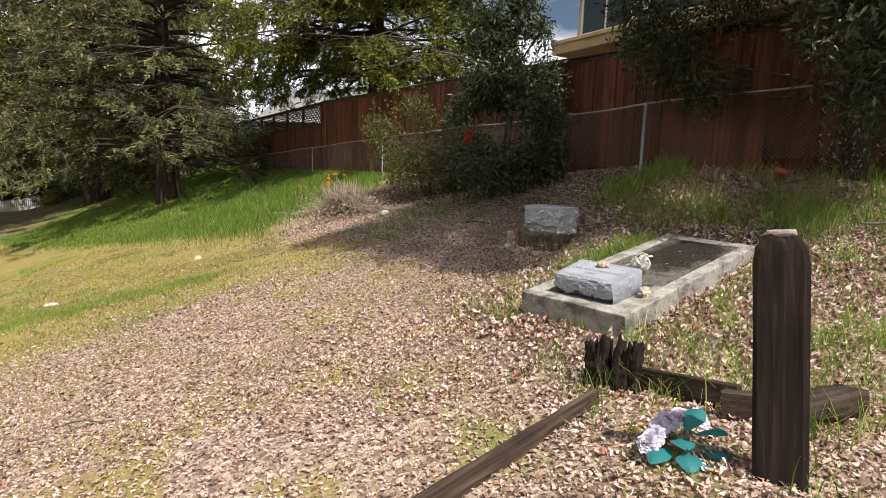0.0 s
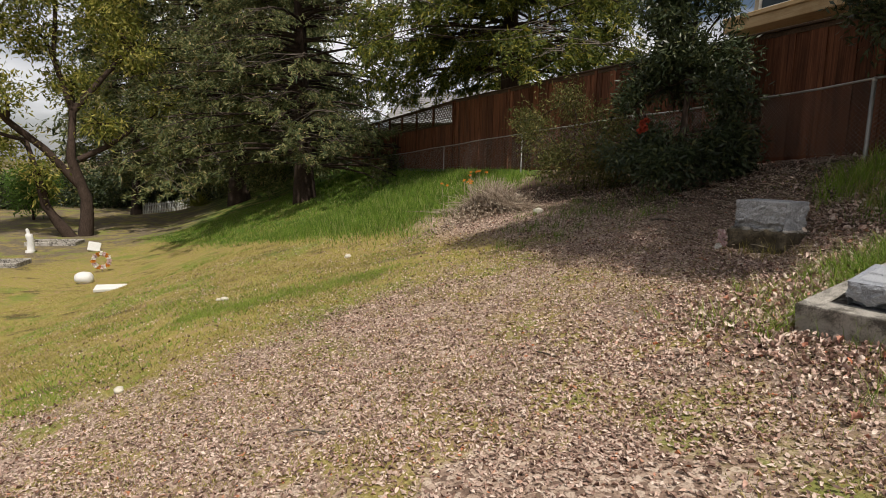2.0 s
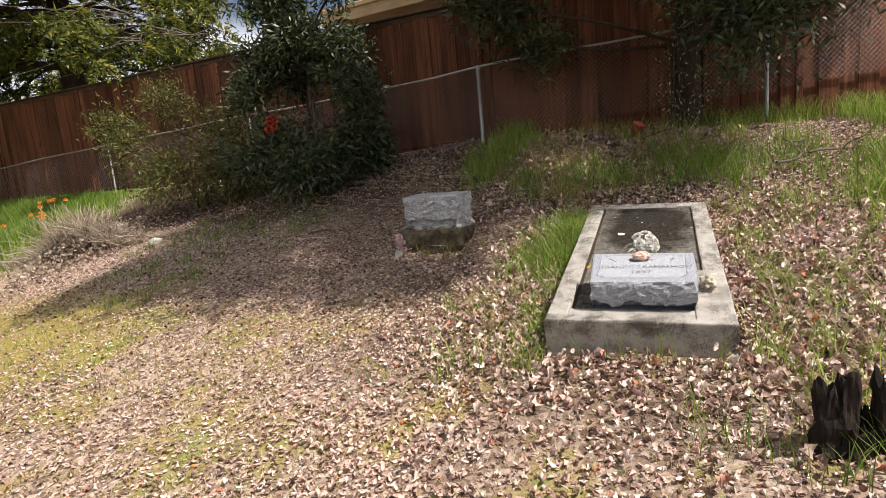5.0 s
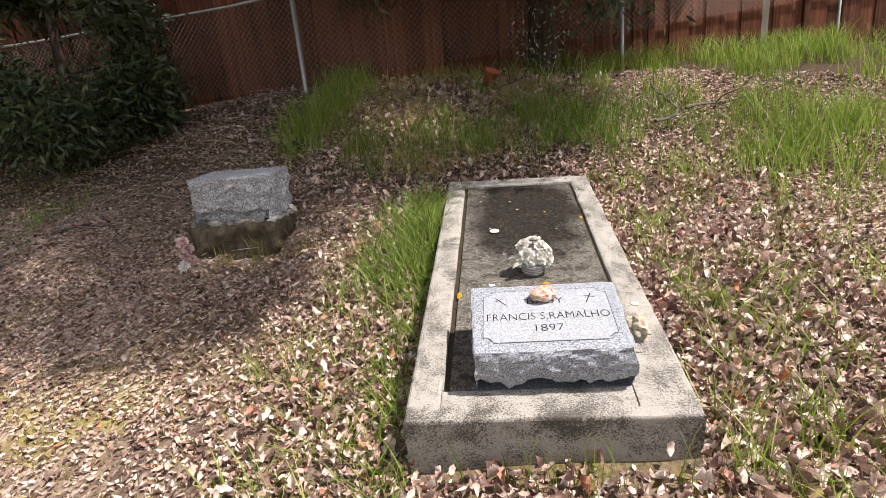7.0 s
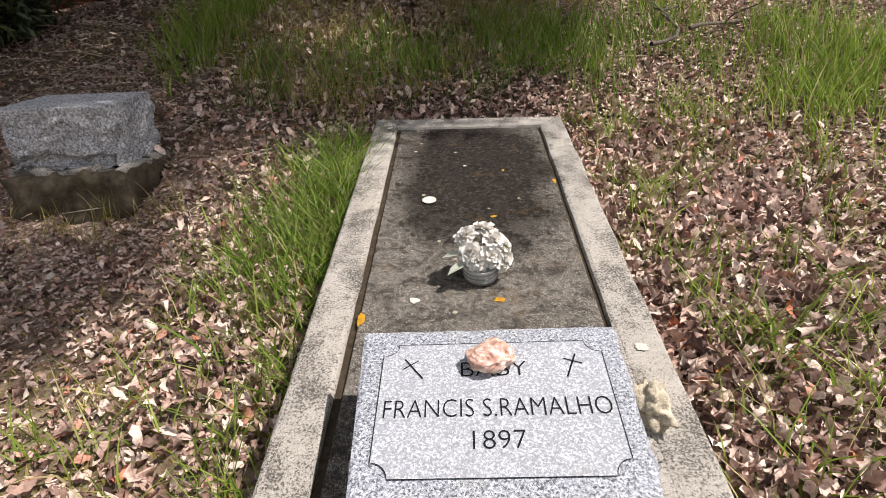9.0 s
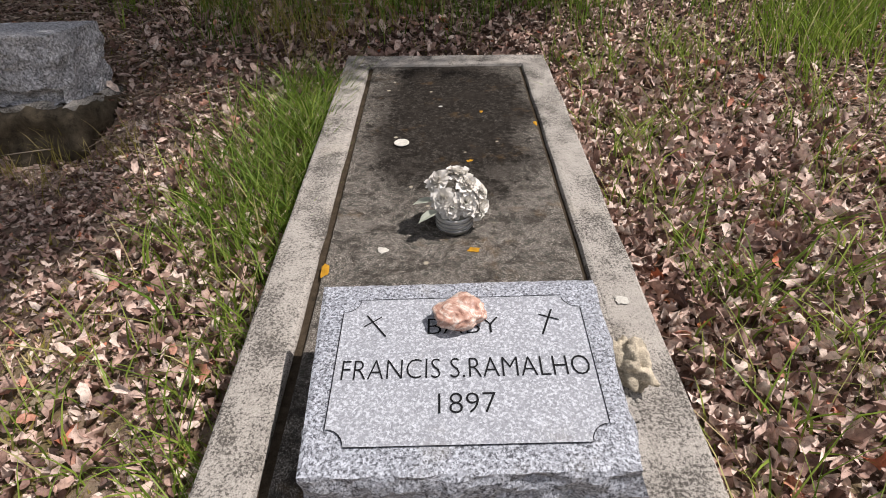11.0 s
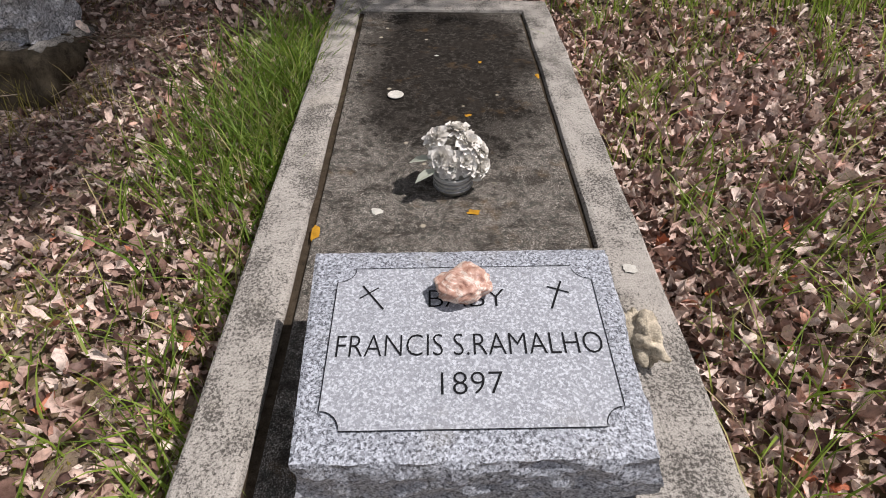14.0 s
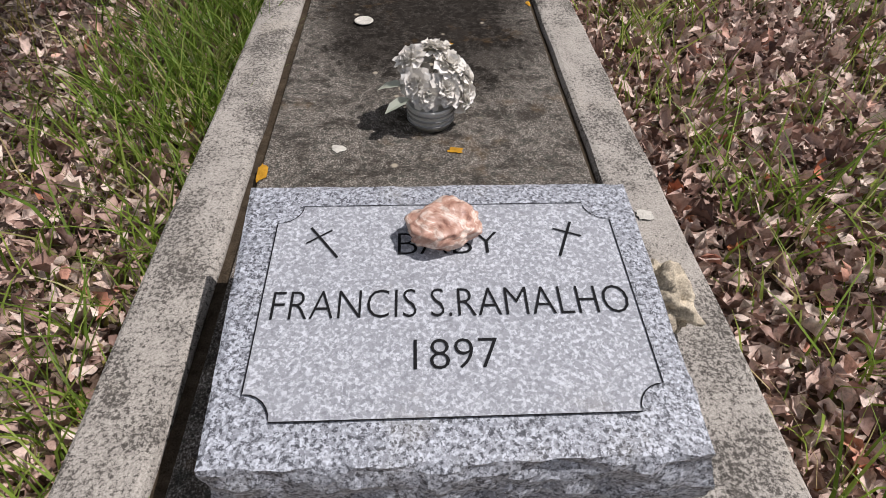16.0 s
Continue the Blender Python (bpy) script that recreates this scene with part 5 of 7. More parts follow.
def conifer(name, label, x, y, height, radius, clear, trunk_r, mat, seed, branches=150, per=26, size=0.75, lean=0.0, base=None, thin=None):
    """A conifer; thin names a heading and two heights between which its branches are mostly bare."""
    rng = np.random.default_rng(seed)
    z0 = gz(x, y) if base is None else base
    tree = thing(name, label, "tree", pose(x, y, z0))
    wood = Bulk()
    pts = [(lean * t * height + 0.15 * math.sin(3 * t + seed), 0.12 * math.sin(4 * t), height * t - 0.3) for t in np.linspace(0, 1, 9)]
    wood.tube(pts, [trunk_r * (1.25 if t == 0 else 1) * (1 - 0.93 * t) for t in np.linspace(0, 1, 9)], 12)
    shapes = [spray_shape(rng, 6, rng.uniform(0.7, 1.1), rng.uniform(0.1, 0.6), 0.4) for _ in range(9)]
    dead = Bulk()
    lots = [([], [], []) for _ in shapes]
    for k in range(branches):
        f = (k + rng.uniform(0, 1)) / branches
        z = clear + (height - clear) * f**1.15
        reach = radius * (1 - 0.85 * ((z - clear) / (height - clear)) ** 1.2) * rng.uniform(0.55, 1.1)
        w = rng.uniform(0, 2 * np.pi)
        dirn = np.array([math.cos(w), math.sin(w), 0])
        dr = rng.uniform(0.12, 0.38)
        line = [np.array([lean * z, 0, z]) + dirn * reach * t + np.array([0, 0, reach * (0.16 * t - dr * t * t)]) for t in np.linspace(0, 1, 6)]
        wood.tube([tuple(p) for p in line], [max(0.012, trunk_r * 0.16 * (1 - t * 0.9)) for t in np.linspace(0, 1, 6)], 5)
        nodes = []
        for q in range(7):
            t = 0.3 + 0.7 * rng.uniform(0, 1) ** 0.6
            i = min(int(t * 5), 4)
            p = line[i] + (line[i + 1] - line[i]) * (t * 5 - i)
            off = np.array([-dirn[1], dirn[0], 0]) * rng.normal(0, 0.16 * reach) + dirn * rng.normal(0, 0.05 * reach) - np.array([0, 0, rng.uniform(0, 0.12 * reach)])
            nodes.append(p + off)
            dead.tube([tuple(p), tuple(p + off * 0.5 + np.array([0, 0, 0.04 * reach])), tuple(p + off * 1.15)], [0.022, 0.014, 0.006], 3)
            if q < 2:
                far = p + off * 1.6 + rng.normal(0, 0.35, 3)
                dead.tube([tuple(p), tuple((p + far) / 2 + rng.normal(0, 0.12, 3)), tuple(far)], [0.016, 0.011, 0.005], 3)
        count = per
        if thin and thin[1] < z < thin[2] and math.cos(w - radians(thin[0])) > 0.4 and rng.uniform(0, 1) < 0.5:
            count = per // 6
        for q in range(count):
            p = nodes[rng.integers(7)] + rng.normal(0, 0.3, 3) * size * np.array([1, 1, 0.5])
            side = np.array([-dirn[1], dirn[0], 0]) * rng.choice([-1, 1])
            way = dirn * rng.uniform(0.2, 1.0) + side * rng.uniform(0.1, 1.0) + np.array([0, 0, rng.uniform(-0.7, 0.15)])
            lot = lots[rng.integers(len(shapes))]
            lot[0].append(p)
            lot[1].append(way)
            lot[2].append(size * rng.uniform(0.4, 1.15))
    wood.make("trunk", BARK, tree)
    tagged(dead.make("twig_tangle", BARK_GREY, tree), "bare grey twigs", kind="stuff")
    crown = Bulk()
    for (v, t), (ps, ws, ss) in zip(shapes, lots):
        if ps:
            ws, ss = np.array(ws), np.array(ss)
            crown.spread(v, t, aim(ws, rng.normal(0, 0.5, len(ss)), ss), np.array(ps))
    crown.make("crown", mat, tree)
    return tree


def leaf_cloud(bulk, rng, blobs, clumps, per, size, spread, shape=(LEAF_V, LEAF_T), holes=0.0, droop=-0.2):
    """Clumps of leaves through a set of uneven blobs (x, y, z, radius, flatness)."""
    weights = np.array([b[3] ** 2 for b in blobs])
    pick = rng.choice(len(blobs), clumps, p=weights / weights.sum())
    centres = []
    for i in pick:
        x, y, z, r, flat = blobs[i]
        d = rng.normal(0, 1, 3)
        d /= np.linalg.norm(d)
        rr = r * rng.uniform(0.25, 1.0) ** 0.6
        rr *= 1 + 0.3 * noise.noise(Vector(d * 2.2 + i))
        c = np.array([x, y, z]) + d * rr * np.array([1, 1, flat])
        if holes and noise.noise(Vector(c * 1.15) + Vector((5.5, 1.5, seed_shift))) < holes - 0.5:
            continue
        centres.append((c, d))
    if not centres:
        return centres
    cs = np.repeat(np.array([c for c, _ in centres]), per, 0)
    ds = np.repeat(np.array([d for _, d in centres]), per, 0)
    n = len(cs)
    off = rng.normal(0, spread, (n, 3))
    ways = ds * 0.6 + rng.normal(0, 0.8, (n, 3)) + np.array([0, 0, droop])
    bulk.spread(shape[0], shape[1], aim(ways, rng.uniform(-3.1, 3.1, n), size * rng.uniform(0.65, 1.25, n)), cs + off)
    return centres


seed_shift = 0.0


def limb(wood, rng, a, b, r0, r1, wob=0.25, n=6, sides=7):
    a, b = np.array(a, float), np.array(b, float)
    d = np.linalg.norm(b - a)
    ph = rng.uniform(0, 6, 3)
    pts = [tuple(a + (b - a) * t + np.array([math.sin(4 * t + ph[0]), math.sin(5 * t + ph[1]), 0.6 * math.sin(3 * t + ph[2])]) * wob * d * 0.18 * math.sin(math.pi * min(t, 0.9))) for t in np.linspace(0, 1, n)]
    wood.tube(pts, [r0 + (r1 - r0) * t for t in np.linspace(0, 1, n)], sides)
    return pts


def broadleaf(name, label, x, y, blobs, trunk, mat, bark, seed, clumps, per, size, spread, shape=(LEAF_V, LEAF_T), holes=0.0, category="tree", twig=0.02, z0=None, droop=-0.2, twigs=90):
    """A tree or shrub: trunk lines given as point lists, limbs to each blob, twigs and leaf clumps."""
    rng = np.random.default_rng(seed)
    tree = thing(name, label, category, pose(x, y, gz(x, y) if z0 is None else z0))
    wood = Bulk()
    tips = []
    for pts, r0, r1 in trunk:
        wood.tube(pts, list(np.linspace(r0, r1, len(pts))), 10)
        tips += pts[1:]
    for bx, by, bz, r, flat in blobs:
        near = min(tips, key=lambda p: (p[0] - bx) ** 2 + (p[1] - by) ** 2 + 1.5 * (p[2] - bz) ** 2 + (8 if p[2] > bz else 0))
        limb(wood, rng, near, (bx, by, bz), twig * 2.2 * max(0.6, r), twig, 0.3)
        for _ in range(5):
            dd = rng.normal(0, 1, 3)
            dd /= np.linalg.norm(dd)
            limb(wood, rng, (bx, by, bz), np.array([bx, by, bz]) + dd * r * np.array([1, 1, flat]) * 0.95, twig, twig * 0.25, 0.4, 5, 5)
    crown = Bulk()
    cs = leaf_cloud(crown, rng, blobs, clumps, per, size, spread, shape, holes, droop)
    for c, d in cs[:twigs]:
        limb(wood, rng, c - d * 0.5 * max(spread * 3, 0.2), c + d * spread, twig * 0.35, twig * 0.12, 0.3, 4, 4)
    wood.make("trunk", bark, tree)
    crown.make("crown", mat, tree)
    return tree


def build_trees():
    conifer("redwood_tree", "dark redwood with drooping feathery branches on the lawn", -15.4, 29.3, 21, 8.2, 1.8, 0.55, NEEDLE, 3, 220, 74, 0.64, thin=(24, 6.8, 14))
    conifer("redwood_tree", "broad redwood with olive-brown sprays behind the lawn", -26.5, 40, 25, 10.5, 3.0, 0.75, NEEDLE, 8, 190, 56, 0.95)
    conifer("cedar_tree", "golden-green cedar behind the wooden fence", -3.7, 24.9, 17, 7.2, 4.4, 0.5, NEEDLE_GOLD, 15, 215, 92, 0.58, 0.0, 0.9)
    conifer("redwood_tree", "dark redwood in the far row of trees", -29, 52, 24, 8, 2.5, 0.6, NEEDLE, 23, 110, 24, 1.6)
    conifer("redwood_tree", "tall dark redwood in the far row of trees", -41, 56, 26, 9, 2.0, 0.6, NEEDLE, 29, 110, 24, 1.8)
    conifer("pine_tree", "pine with a slim bare leaning trunk", -39.7, 44.3, 20, 5, 7.5, 0.42, NEEDLE, 31, 70, 22, 1.3, 0.03)
    conifer("redwood_tree", "dark redwood at the far edge of the cemetery", -56, 60, 25, 10, 1.0, 0.6, NEEDLE, 37, 110, 24, 2.0)
    # the forked oak on the lower lawn
    def side(dx, z, dy=0.0):
        return (0.7 * dx - 0.7 * dy, 0.72 * dx + 0.7 * dy, z)

    puffs = ((-4, 13, 0, 2.2), (-6.2, 11.6, 0.5, 1.9), (-2, 15, -0.5, 2.2), (0, 17.5, 0, 2.4), (2.2, 14, 0.5, 2.2), (3.6, 11.8, 0, 1.8), (-3, 8.6, -0.6, 1.4), (0.3, 9.6, 0.8, 1.6), (-1.8, 4.2, -0.2, 1.0), (-1.5, 2.9, 0.1, 0.7), (5.2, 8.6, 0, 1.3), (-7.6, 9.4, 0, 1.5),
             (-6, 6.8, 0.6, 1.2), (-3.6, 18, 0, 2.2), (-8, 15, 0, 2.2), (1, 21, 0, 2.6), (4.2, 17, 0, 2.2), (-4.6, 10.2, 0.6, 1.2), (1.6, 7.2, -0.5, 1.1), (-9.5, 12, 0, 1.8), (-1.0, 12.2, 0.4, 1.6), (-6, 20, 0, 2.4), (-2.6, 6.0, 0.3, 0.9))
    broadleaf("oak_tree", "forked oak with sparse yellow-green leaves", -31.9, 30.4,
              [(*side(dx, z, dy), r, 0.75) for dx, z, dy, r in puffs],
              [([side(-0.2, -0.4), side(-1.0, 0.9), side(-1.6, 2.0), side(-1.9, 4.0), side(-2.3, 6.0)], 0.4, 0.12), ([side(0.35, -0.4), side(0.55, 1.2), side(0.6, 2.4), side(-0.1, 5.0), side(0.2, 7.9), side(2.4, 10.7), side(3.6, 12.2)], 0.46, 0.1),
               ([side(0.45, 3.0), side(-1.4, 5.5), side(-3.1, 7.1), side(-4.3, 9.0), side(-5.2, 10.0), side(-8.0, 11.0)], 0.27, 0.09), ([side(0.3, 4.9), side(2.0, 5.8), side(3.6, 7.1), side(5.3, 8.4)], 0.2, 0.07), ([side(-4.3, 9.0), side(-4.6, 11.0), side(-4.0, 13.5)], 0.13, 0.06), ([side(0.2, 7.9), side(-0.6, 11.0), side(-0.2, 15.0), side(0.3, 18.0)], 0.18, 0.06)],
              LEAF_OAK, BARK, 41, 5200, 13, 0.34, 0.36, (LEAF_V, LEAF_T), 0.5, twig=0.05, twigs=260)
    # far broad trees closing the view
    spots = ((-62, 38, 5, 51), (-75, 55, 6, 52), (-48, 70, 7, 53), (-34, 68, 5.5, 54), (-8, 62, 4, 55), (-58, 26, 4.5, 56), (13, 46, 4.2, 57), (24, 26, 6, 58), (-90, 40, 7, 59), (17, 12, 5, 60), (26, 6, 6, 61))
    for x, y, r, seed in spots:
        broadleaf("far_tree", "dense green broadleaf tree beyond the cemetery", x, y,
                  [(0, 0, r * 1.2, r, 0.9), (r * 0.6, 0, r * 0.8, r * 0.7, 0.9), (-r * 0.6, r * 0.2, r * 0.75, r * 0.7, 0.9), (0, 0, r * 1.9, r * 0.7, 0.9)],
                  [([(0, 0, -0.4), (0.2, 0, r * 0.6), (0, 0.2, r * 1.4)], 0.4, 0.15)], LEAF_OAK if seed % 3 else LEAF_BAY, BARK, seed, 700, 12, 0.8, 0.7, (SLIM_V, SLIM_T), twig=0.06, twigs=20)
    # the dense bay bush before the fence
    broadleaf("bay_bush", "dense dark green bay bush in front of the fence", 1.0, 11.75,
              [(0.66 * bx, by, bz, 0.82 * r, f) for bx, by, bz, r, f in ((-0.9, 0.4, 3.7, 0.6, 1.1), (-0.1, 0.5, 4.3, 0.65, 1.1), (-0.9, 0.5, 4.9, 0.55, 1.1), (0.2, 0.4, 5.2, 0.45, 1.2), (-0.5, 0.4, 5.7, 0.4, 1.2), (0.1, 0.2, 1.0, 1.05, 0.9), (-0.1, 0.3, 2.1, 0.85, 1.0), (-0.15, 0.5, 3.0, 0.65, 1.1), (-0.55, 0.4, 3.55, 0.4, 1.2), (0.45, 0.3, 3.75, 0.33, 1.4), (-0.1, 0.5, 4.6, 0.3, 1.5), (1.3, 0.1, 2.3, 0.35, 0.9), (-1.25, 0.4, 2.3, 0.4, 1.0), (1.35, -0.4, 0.5, 0.45, 0.9), (-0.9, 0.5, 0.8, 0.95, 0.8), (0.9, -0.3, 0.75, 0.75, 0.8), (-0.5, 0.4, 1.9, 0.85, 0.9), (0.6, 0.3, 2.5, 0.7, 0.9), (0.15, 0.6, 4.0, 0.42, 1.1), (-0.3, -0.5, 0.5, 0.8, 0.6), (-0.7, 0.2, 3.0, 0.35, 1.0), (0.9, 0.2, 3.3, 0.3, 1.0), (1.25, -0.2, 1.6, 0.4, 0.9), (-1.3, 0.3, 1.5, 0.4, 0.9), (0.5, -0.6, 1.7, 0.45, 0.8))],
              [([(0, 0.2, -0.2), (0.05, 0.25, 1), (0.1, 0.3, 2.2), (0.15, 0.45, 3.6)], 0.09, 0.03), ([(-0.2, 0.3, -0.2), (-0.5, 0.4, 0.8), (-0.7, 0.4, 1.6)], 0.06, 0.02), ([(0.3, 0.1, -0.2), (0.6, 0, 0.6), (0.7, 0.1, 1.6)], 0.06, 0.02)],
              LEAF_BAY, BARK, 71, 4100, 15, 0.13, 0.11, (SLIM_V, SLIM_T), 0.46, "bush", 0.018)
    broadleaf("straggly_shrub", "straggly yellow-green shrub leaning through the chain-link", -0.75, 14.3,
              [(-0.2, 0.0, 0.7, 0.9, 0.8), (0.5, -0.5, 0.9, 0.9, 0.8), (-0.9, 0.5, 1.2, 0.6, 0.8), (-1.3, 0.9, 1.7, 0.45, 0.6), (0.2, 0.2, 1.5, 0.7, 0.8), (-0.4, 0.6, 2.1, 0.45, 0.9), (0.9, -1.0, 0.6, 0.7, 0.7)],
              [([(0, 0, -0.2), (-0.3, 0.2, 0.8), (-1.2, 0.8, 1.7)], 0.035, 0.01), ([(0.1, -0.1, -0.2), (0.1, 0, 0.9), (-0.3, 0.5, 2.2)], 0.035, 0.01), ([(0.3, -0.2, -0.2), (0.6, -0.5, 0.9)], 0.03, 0.01)],
              LEAF_SHRUB, BARK, 72, 2000, 12, 0.1, 0.13, (SLIM_V, SLIM_T), 0.38, "bush", 0.012)
    # the bay tree by the fence, whose canopy spreads over the bank
    ox, oy = 5.8, 8.55
    world_blobs = [(3.4, 9.8, 3.6, 0.62, 0.8), (3.9, 9.6, 2.95, 0.5, 0.8), (3.1, 9.8, 4.2, 0.6, 0.8), (5.0, 7.2, 3.5, 0.85, 0.9), (5.15, 6.95, 2.75, 0.6, 1.2), (5.3, 6.7, 3.2, 0.7, 1.0), (7.2, 7.0, 3.7, 0.75, 0.8), (4.3, 9.2, 4.4, 0.75, 0.7), (6.0, 7.6, 4.2, 0.9, 0.7),
                   # unseen high clumps, added to cast the shade on bank and headstone
                   (1.2, 8.5, 6.3, 1.3, 0.6), (2.4, 8.0, 6.8, 1.4, 0.6), (3.6, 7.6, 6.6, 1.5, 0.6), (4.8, 7.2, 6.6, 1.5, 0.6), (0.2, 8.9, 6.0, 0.9, 0.6), (6.2, 7.0, 6.4, 1.4, 0.6), (5.4, 8.6, 6.0, 1.6, 0.7), (3.2, 9.0, 6.0, 1.2, 0.6), (7.6, 6.4, 6.2, 1.3, 0.6), (0.5, 7.7, 6.2, 1.0, 0.6), (-0.4, 8.0, 6.0, 0.8, 0.6), (1.7, 6.9, 6.5, 1.15, 0.6), (2.9, 6.1, 6.7, 1.15, 0.6), (4.0, 5.8, 6.7, 0.9, 0.6), (3.3, 5.2, 6.6, 0.95, 0.6), (2.3, 5.8, 6.5, 1.0, 0.6), (4.4, 5.1, 6.4, 0.7, 0.6), (1.0, 6.9, 6.2, 0.9, 0.6), (2.7, 4.3, 6.4, 0.6, 0.6), (3.2, 4.6, 6.5, 0.7, 0.6), (2.1, 4.5, 6.3, 0.65, 0.6), (1.5, 5.4, 6.3, 0.7, 0.6), (5.4, 4.15, 6.5, 0.75, 0.6), (4.7, 4.25, 6.5, 0.6, 0.6), (6.0, 4.6, 6.4, 0.6, 0.6), (3.0, 3.85, 6.4, 0.5, 0.6)]
    zz = gz(ox, oy)
    broadleaf("bay_tree", "dark-leaved bay tree leaning over the fence", ox, oy, [(a - ox, b - oy, c - zz, r, f) for a, b, c, r, f in world_blobs],
              [([(0.1, 0.05, -0.3), (0.05, 0, 1.2), (0, 0, 2.4), (-0.2, -0.1, 3.6), (-0.6, -0.2, 4.8)], 0.2, 0.1), ([(0, 0, 2.4), (-1.0, 0.5, 3.2), (-2.4, 1.3, 3.4)], 0.06, 0.02), ([(-0.6, -0.2, 4.6), (-2.2, -0.7, 5.0), (-4.2, -0.3, 4.9)], 0.08, 0.03), ([(0, 0, 3.2), (-0.5, -0.8, 3.0), (-0.8, -1.3, 2.6)], 0.04, 0.015), ([(0, 0, 2.6), (0.9, -1.0, 3.0), (1.5, -1.6, 2.9)], 0.04, 0.015)],
              LEAF_BAY, BARK, 73, 14500, 10, 0.135, 0.15, (SLIM_V, SLIM_T), 0.14, "tree", 0.02)
    rng = np.random.default_rng(74)
    ivy = thing("ivy_vine", "glossy ivy climbing the bay tree trunk", "vine", pose(ox, oy, zz))
    iv, leaves = Bulk(), Bulk()
    for a in (0.6, 2.6, 3.4, 4.2):
        pts = [(0.21 * math.cos(a + 0.4 * math.sin(3 * t)), 0.21 * math.sin(a + 0.4 * math.sin(3 * t)), 2.6 * t) for t in np.linspace(0, 1, 9)]
        iv.tube(pts, [0.012] * 9, 5)
        for p in pts:
            n = 40
            ps = np.array(p) + rng.normal(0, 0.13, (n, 3)) * (1.5 if p[2] < 1.0 else 1)
            leaves.spread(LEAF_V, LEAF_T, turns(rng, n, 0.9, (0.04, 0.075)), ps)
    iv.make("stem", BARK, ivy)
    # pale stops put sunlit leaves into the colour, as the canopy shades them
    leaves.make("leaves", leafy("sunlit_ivy_leaf", [(0.0, (0.06, 0.09, 0.03)), (0.5, (0.26, 0.3, 0.15)), (1.0, (0.66, 0.68, 0.52))], 0.25, 0.25, 0.6), ivy)


build_trees()


# ---- leaf litter and grass ----
def lump(x, y):
    return np.array([noise.noise((a * 1.3, b * 1.3, 3.0)) * 0.035 + noise.noise((a * 4, b * 4, 7.0)) * 0.012 for a, b in zip(x, y)])


def surface(x, y):
    near = np.exp(-((x / 25) ** 2 + ((y - 8) / 25) ** 2))
    return ground_np(x, y) + lump(x, y) * near


SLAB_IN = np.array(SLAB.inverted())


def slab_local(x, y):
    z = 0.45
    return SLAB_IN[0, 0] * x + SLAB_IN[0, 1] * y + SLAB_IN[0, 2] * z + SLAB_IN[0, 3], SLAB_IN[1, 0] * x + SLAB_IN[1, 1] * y + SLAB_IN[1, 2] * z + SLAB_IN[1, 3]


def clear_of_stones(x, y):
    b, a = slab_local(x, y)
    on_slab = (b > 0.0) & (b < 1.08) & (a > -0.09) & (a < 2.62)
    on_block = (np.abs(x - 1.46) < 0.26) & (np.abs(y - 8.08) < 0.26)
    return ~(on_slab | on_block)


def curled(v, roll, cup):
    v = np.array(v, float)
    v[:, 0] += 0.25 * math.sin(7 * roll + cup) * (v[:, 1] - 0.5) ** 2
    v[:, 2] += roll * v[:, 0] ** 2 * 4 + cup * (v[:, 1] - 0.5) ** 2 * 2 + 0.06 * np.sin(11 * v[:, 1] + 9 * roll) * np.sign(np.round(v[:, 0], 1))
    return v


OAK_V = [(0, 0, 0)] + [(s * w, y + 0.03 * s, 0) for y, w in ((0.17, 0.13), (0.4, 0.24), (0.58, 0.19), (0.8, 0.23)) for s in (-1, 0, 1)] + [(0.02, 1, 0)]
OAK_T = [(0, 2, 1), (0, 3, 2), (13, 10, 11), (13, 11, 12)]
for _k in (1, 4, 7):
    for _j in (_k, _k + 1):
        OAK_T += [(_j, _j + 1, _j + 4), (_j, _j + 4, _j + 3)]
CHIP_V = [(0, 0, 0), (0.27, 0.45, 0.12), (0, 1, 0), (-0.25, 0.55, 0.1)]
CHIP_T = [(0, 1, 2), (0, 2, 3)]
DIM_V = [(0, 0, 0), (0.26, 0.35, 0), (0.2, 0.75, 0), (0, 1, 0), (-0.24, 0.7, 0), (-0.22, 0.3, 0)]
DIM_T = [(0, 1, 2), (0, 2, 3), (0, 3, 4), (0, 4, 5)]


def litter_density(x, y):
    """Thick below the moss on the open slope and under the trees by the fence, thin elsewhere."""
    u, v = 0.83 * x + 0.56 * y, -0.56 * x + 0.83 * y
    w = np.array([noise.noise((a * 0.5, b * 0.5, 2.0)) * 1.0 + noise.noise((a * 1.7, b * 1.7, 5.0)) * 0.7 for a, b in zip(x, y)])
    slope = 1 / (1 + np.exp((v - 7.8 + 1.3 * w) * 1.9))
    shade = (v < 14.5) / (1 + np.exp(-(u - 4.0 + 0.7 * w) * 3.0))
    patch = 1 / (1 + np.exp((w - 0.02) * 6))
    b, a = slab_local(x, y)
    beside = (b > 1.0) & (b < 2.4) & (a > -1.0) & (a < 2.6)
    return np.clip(np.maximum(slope * (0.34 + 0.66 * patch), shade) + 0.1 + 0.12 * (w < -0.35) + 0.8 * beside, 0, 1)


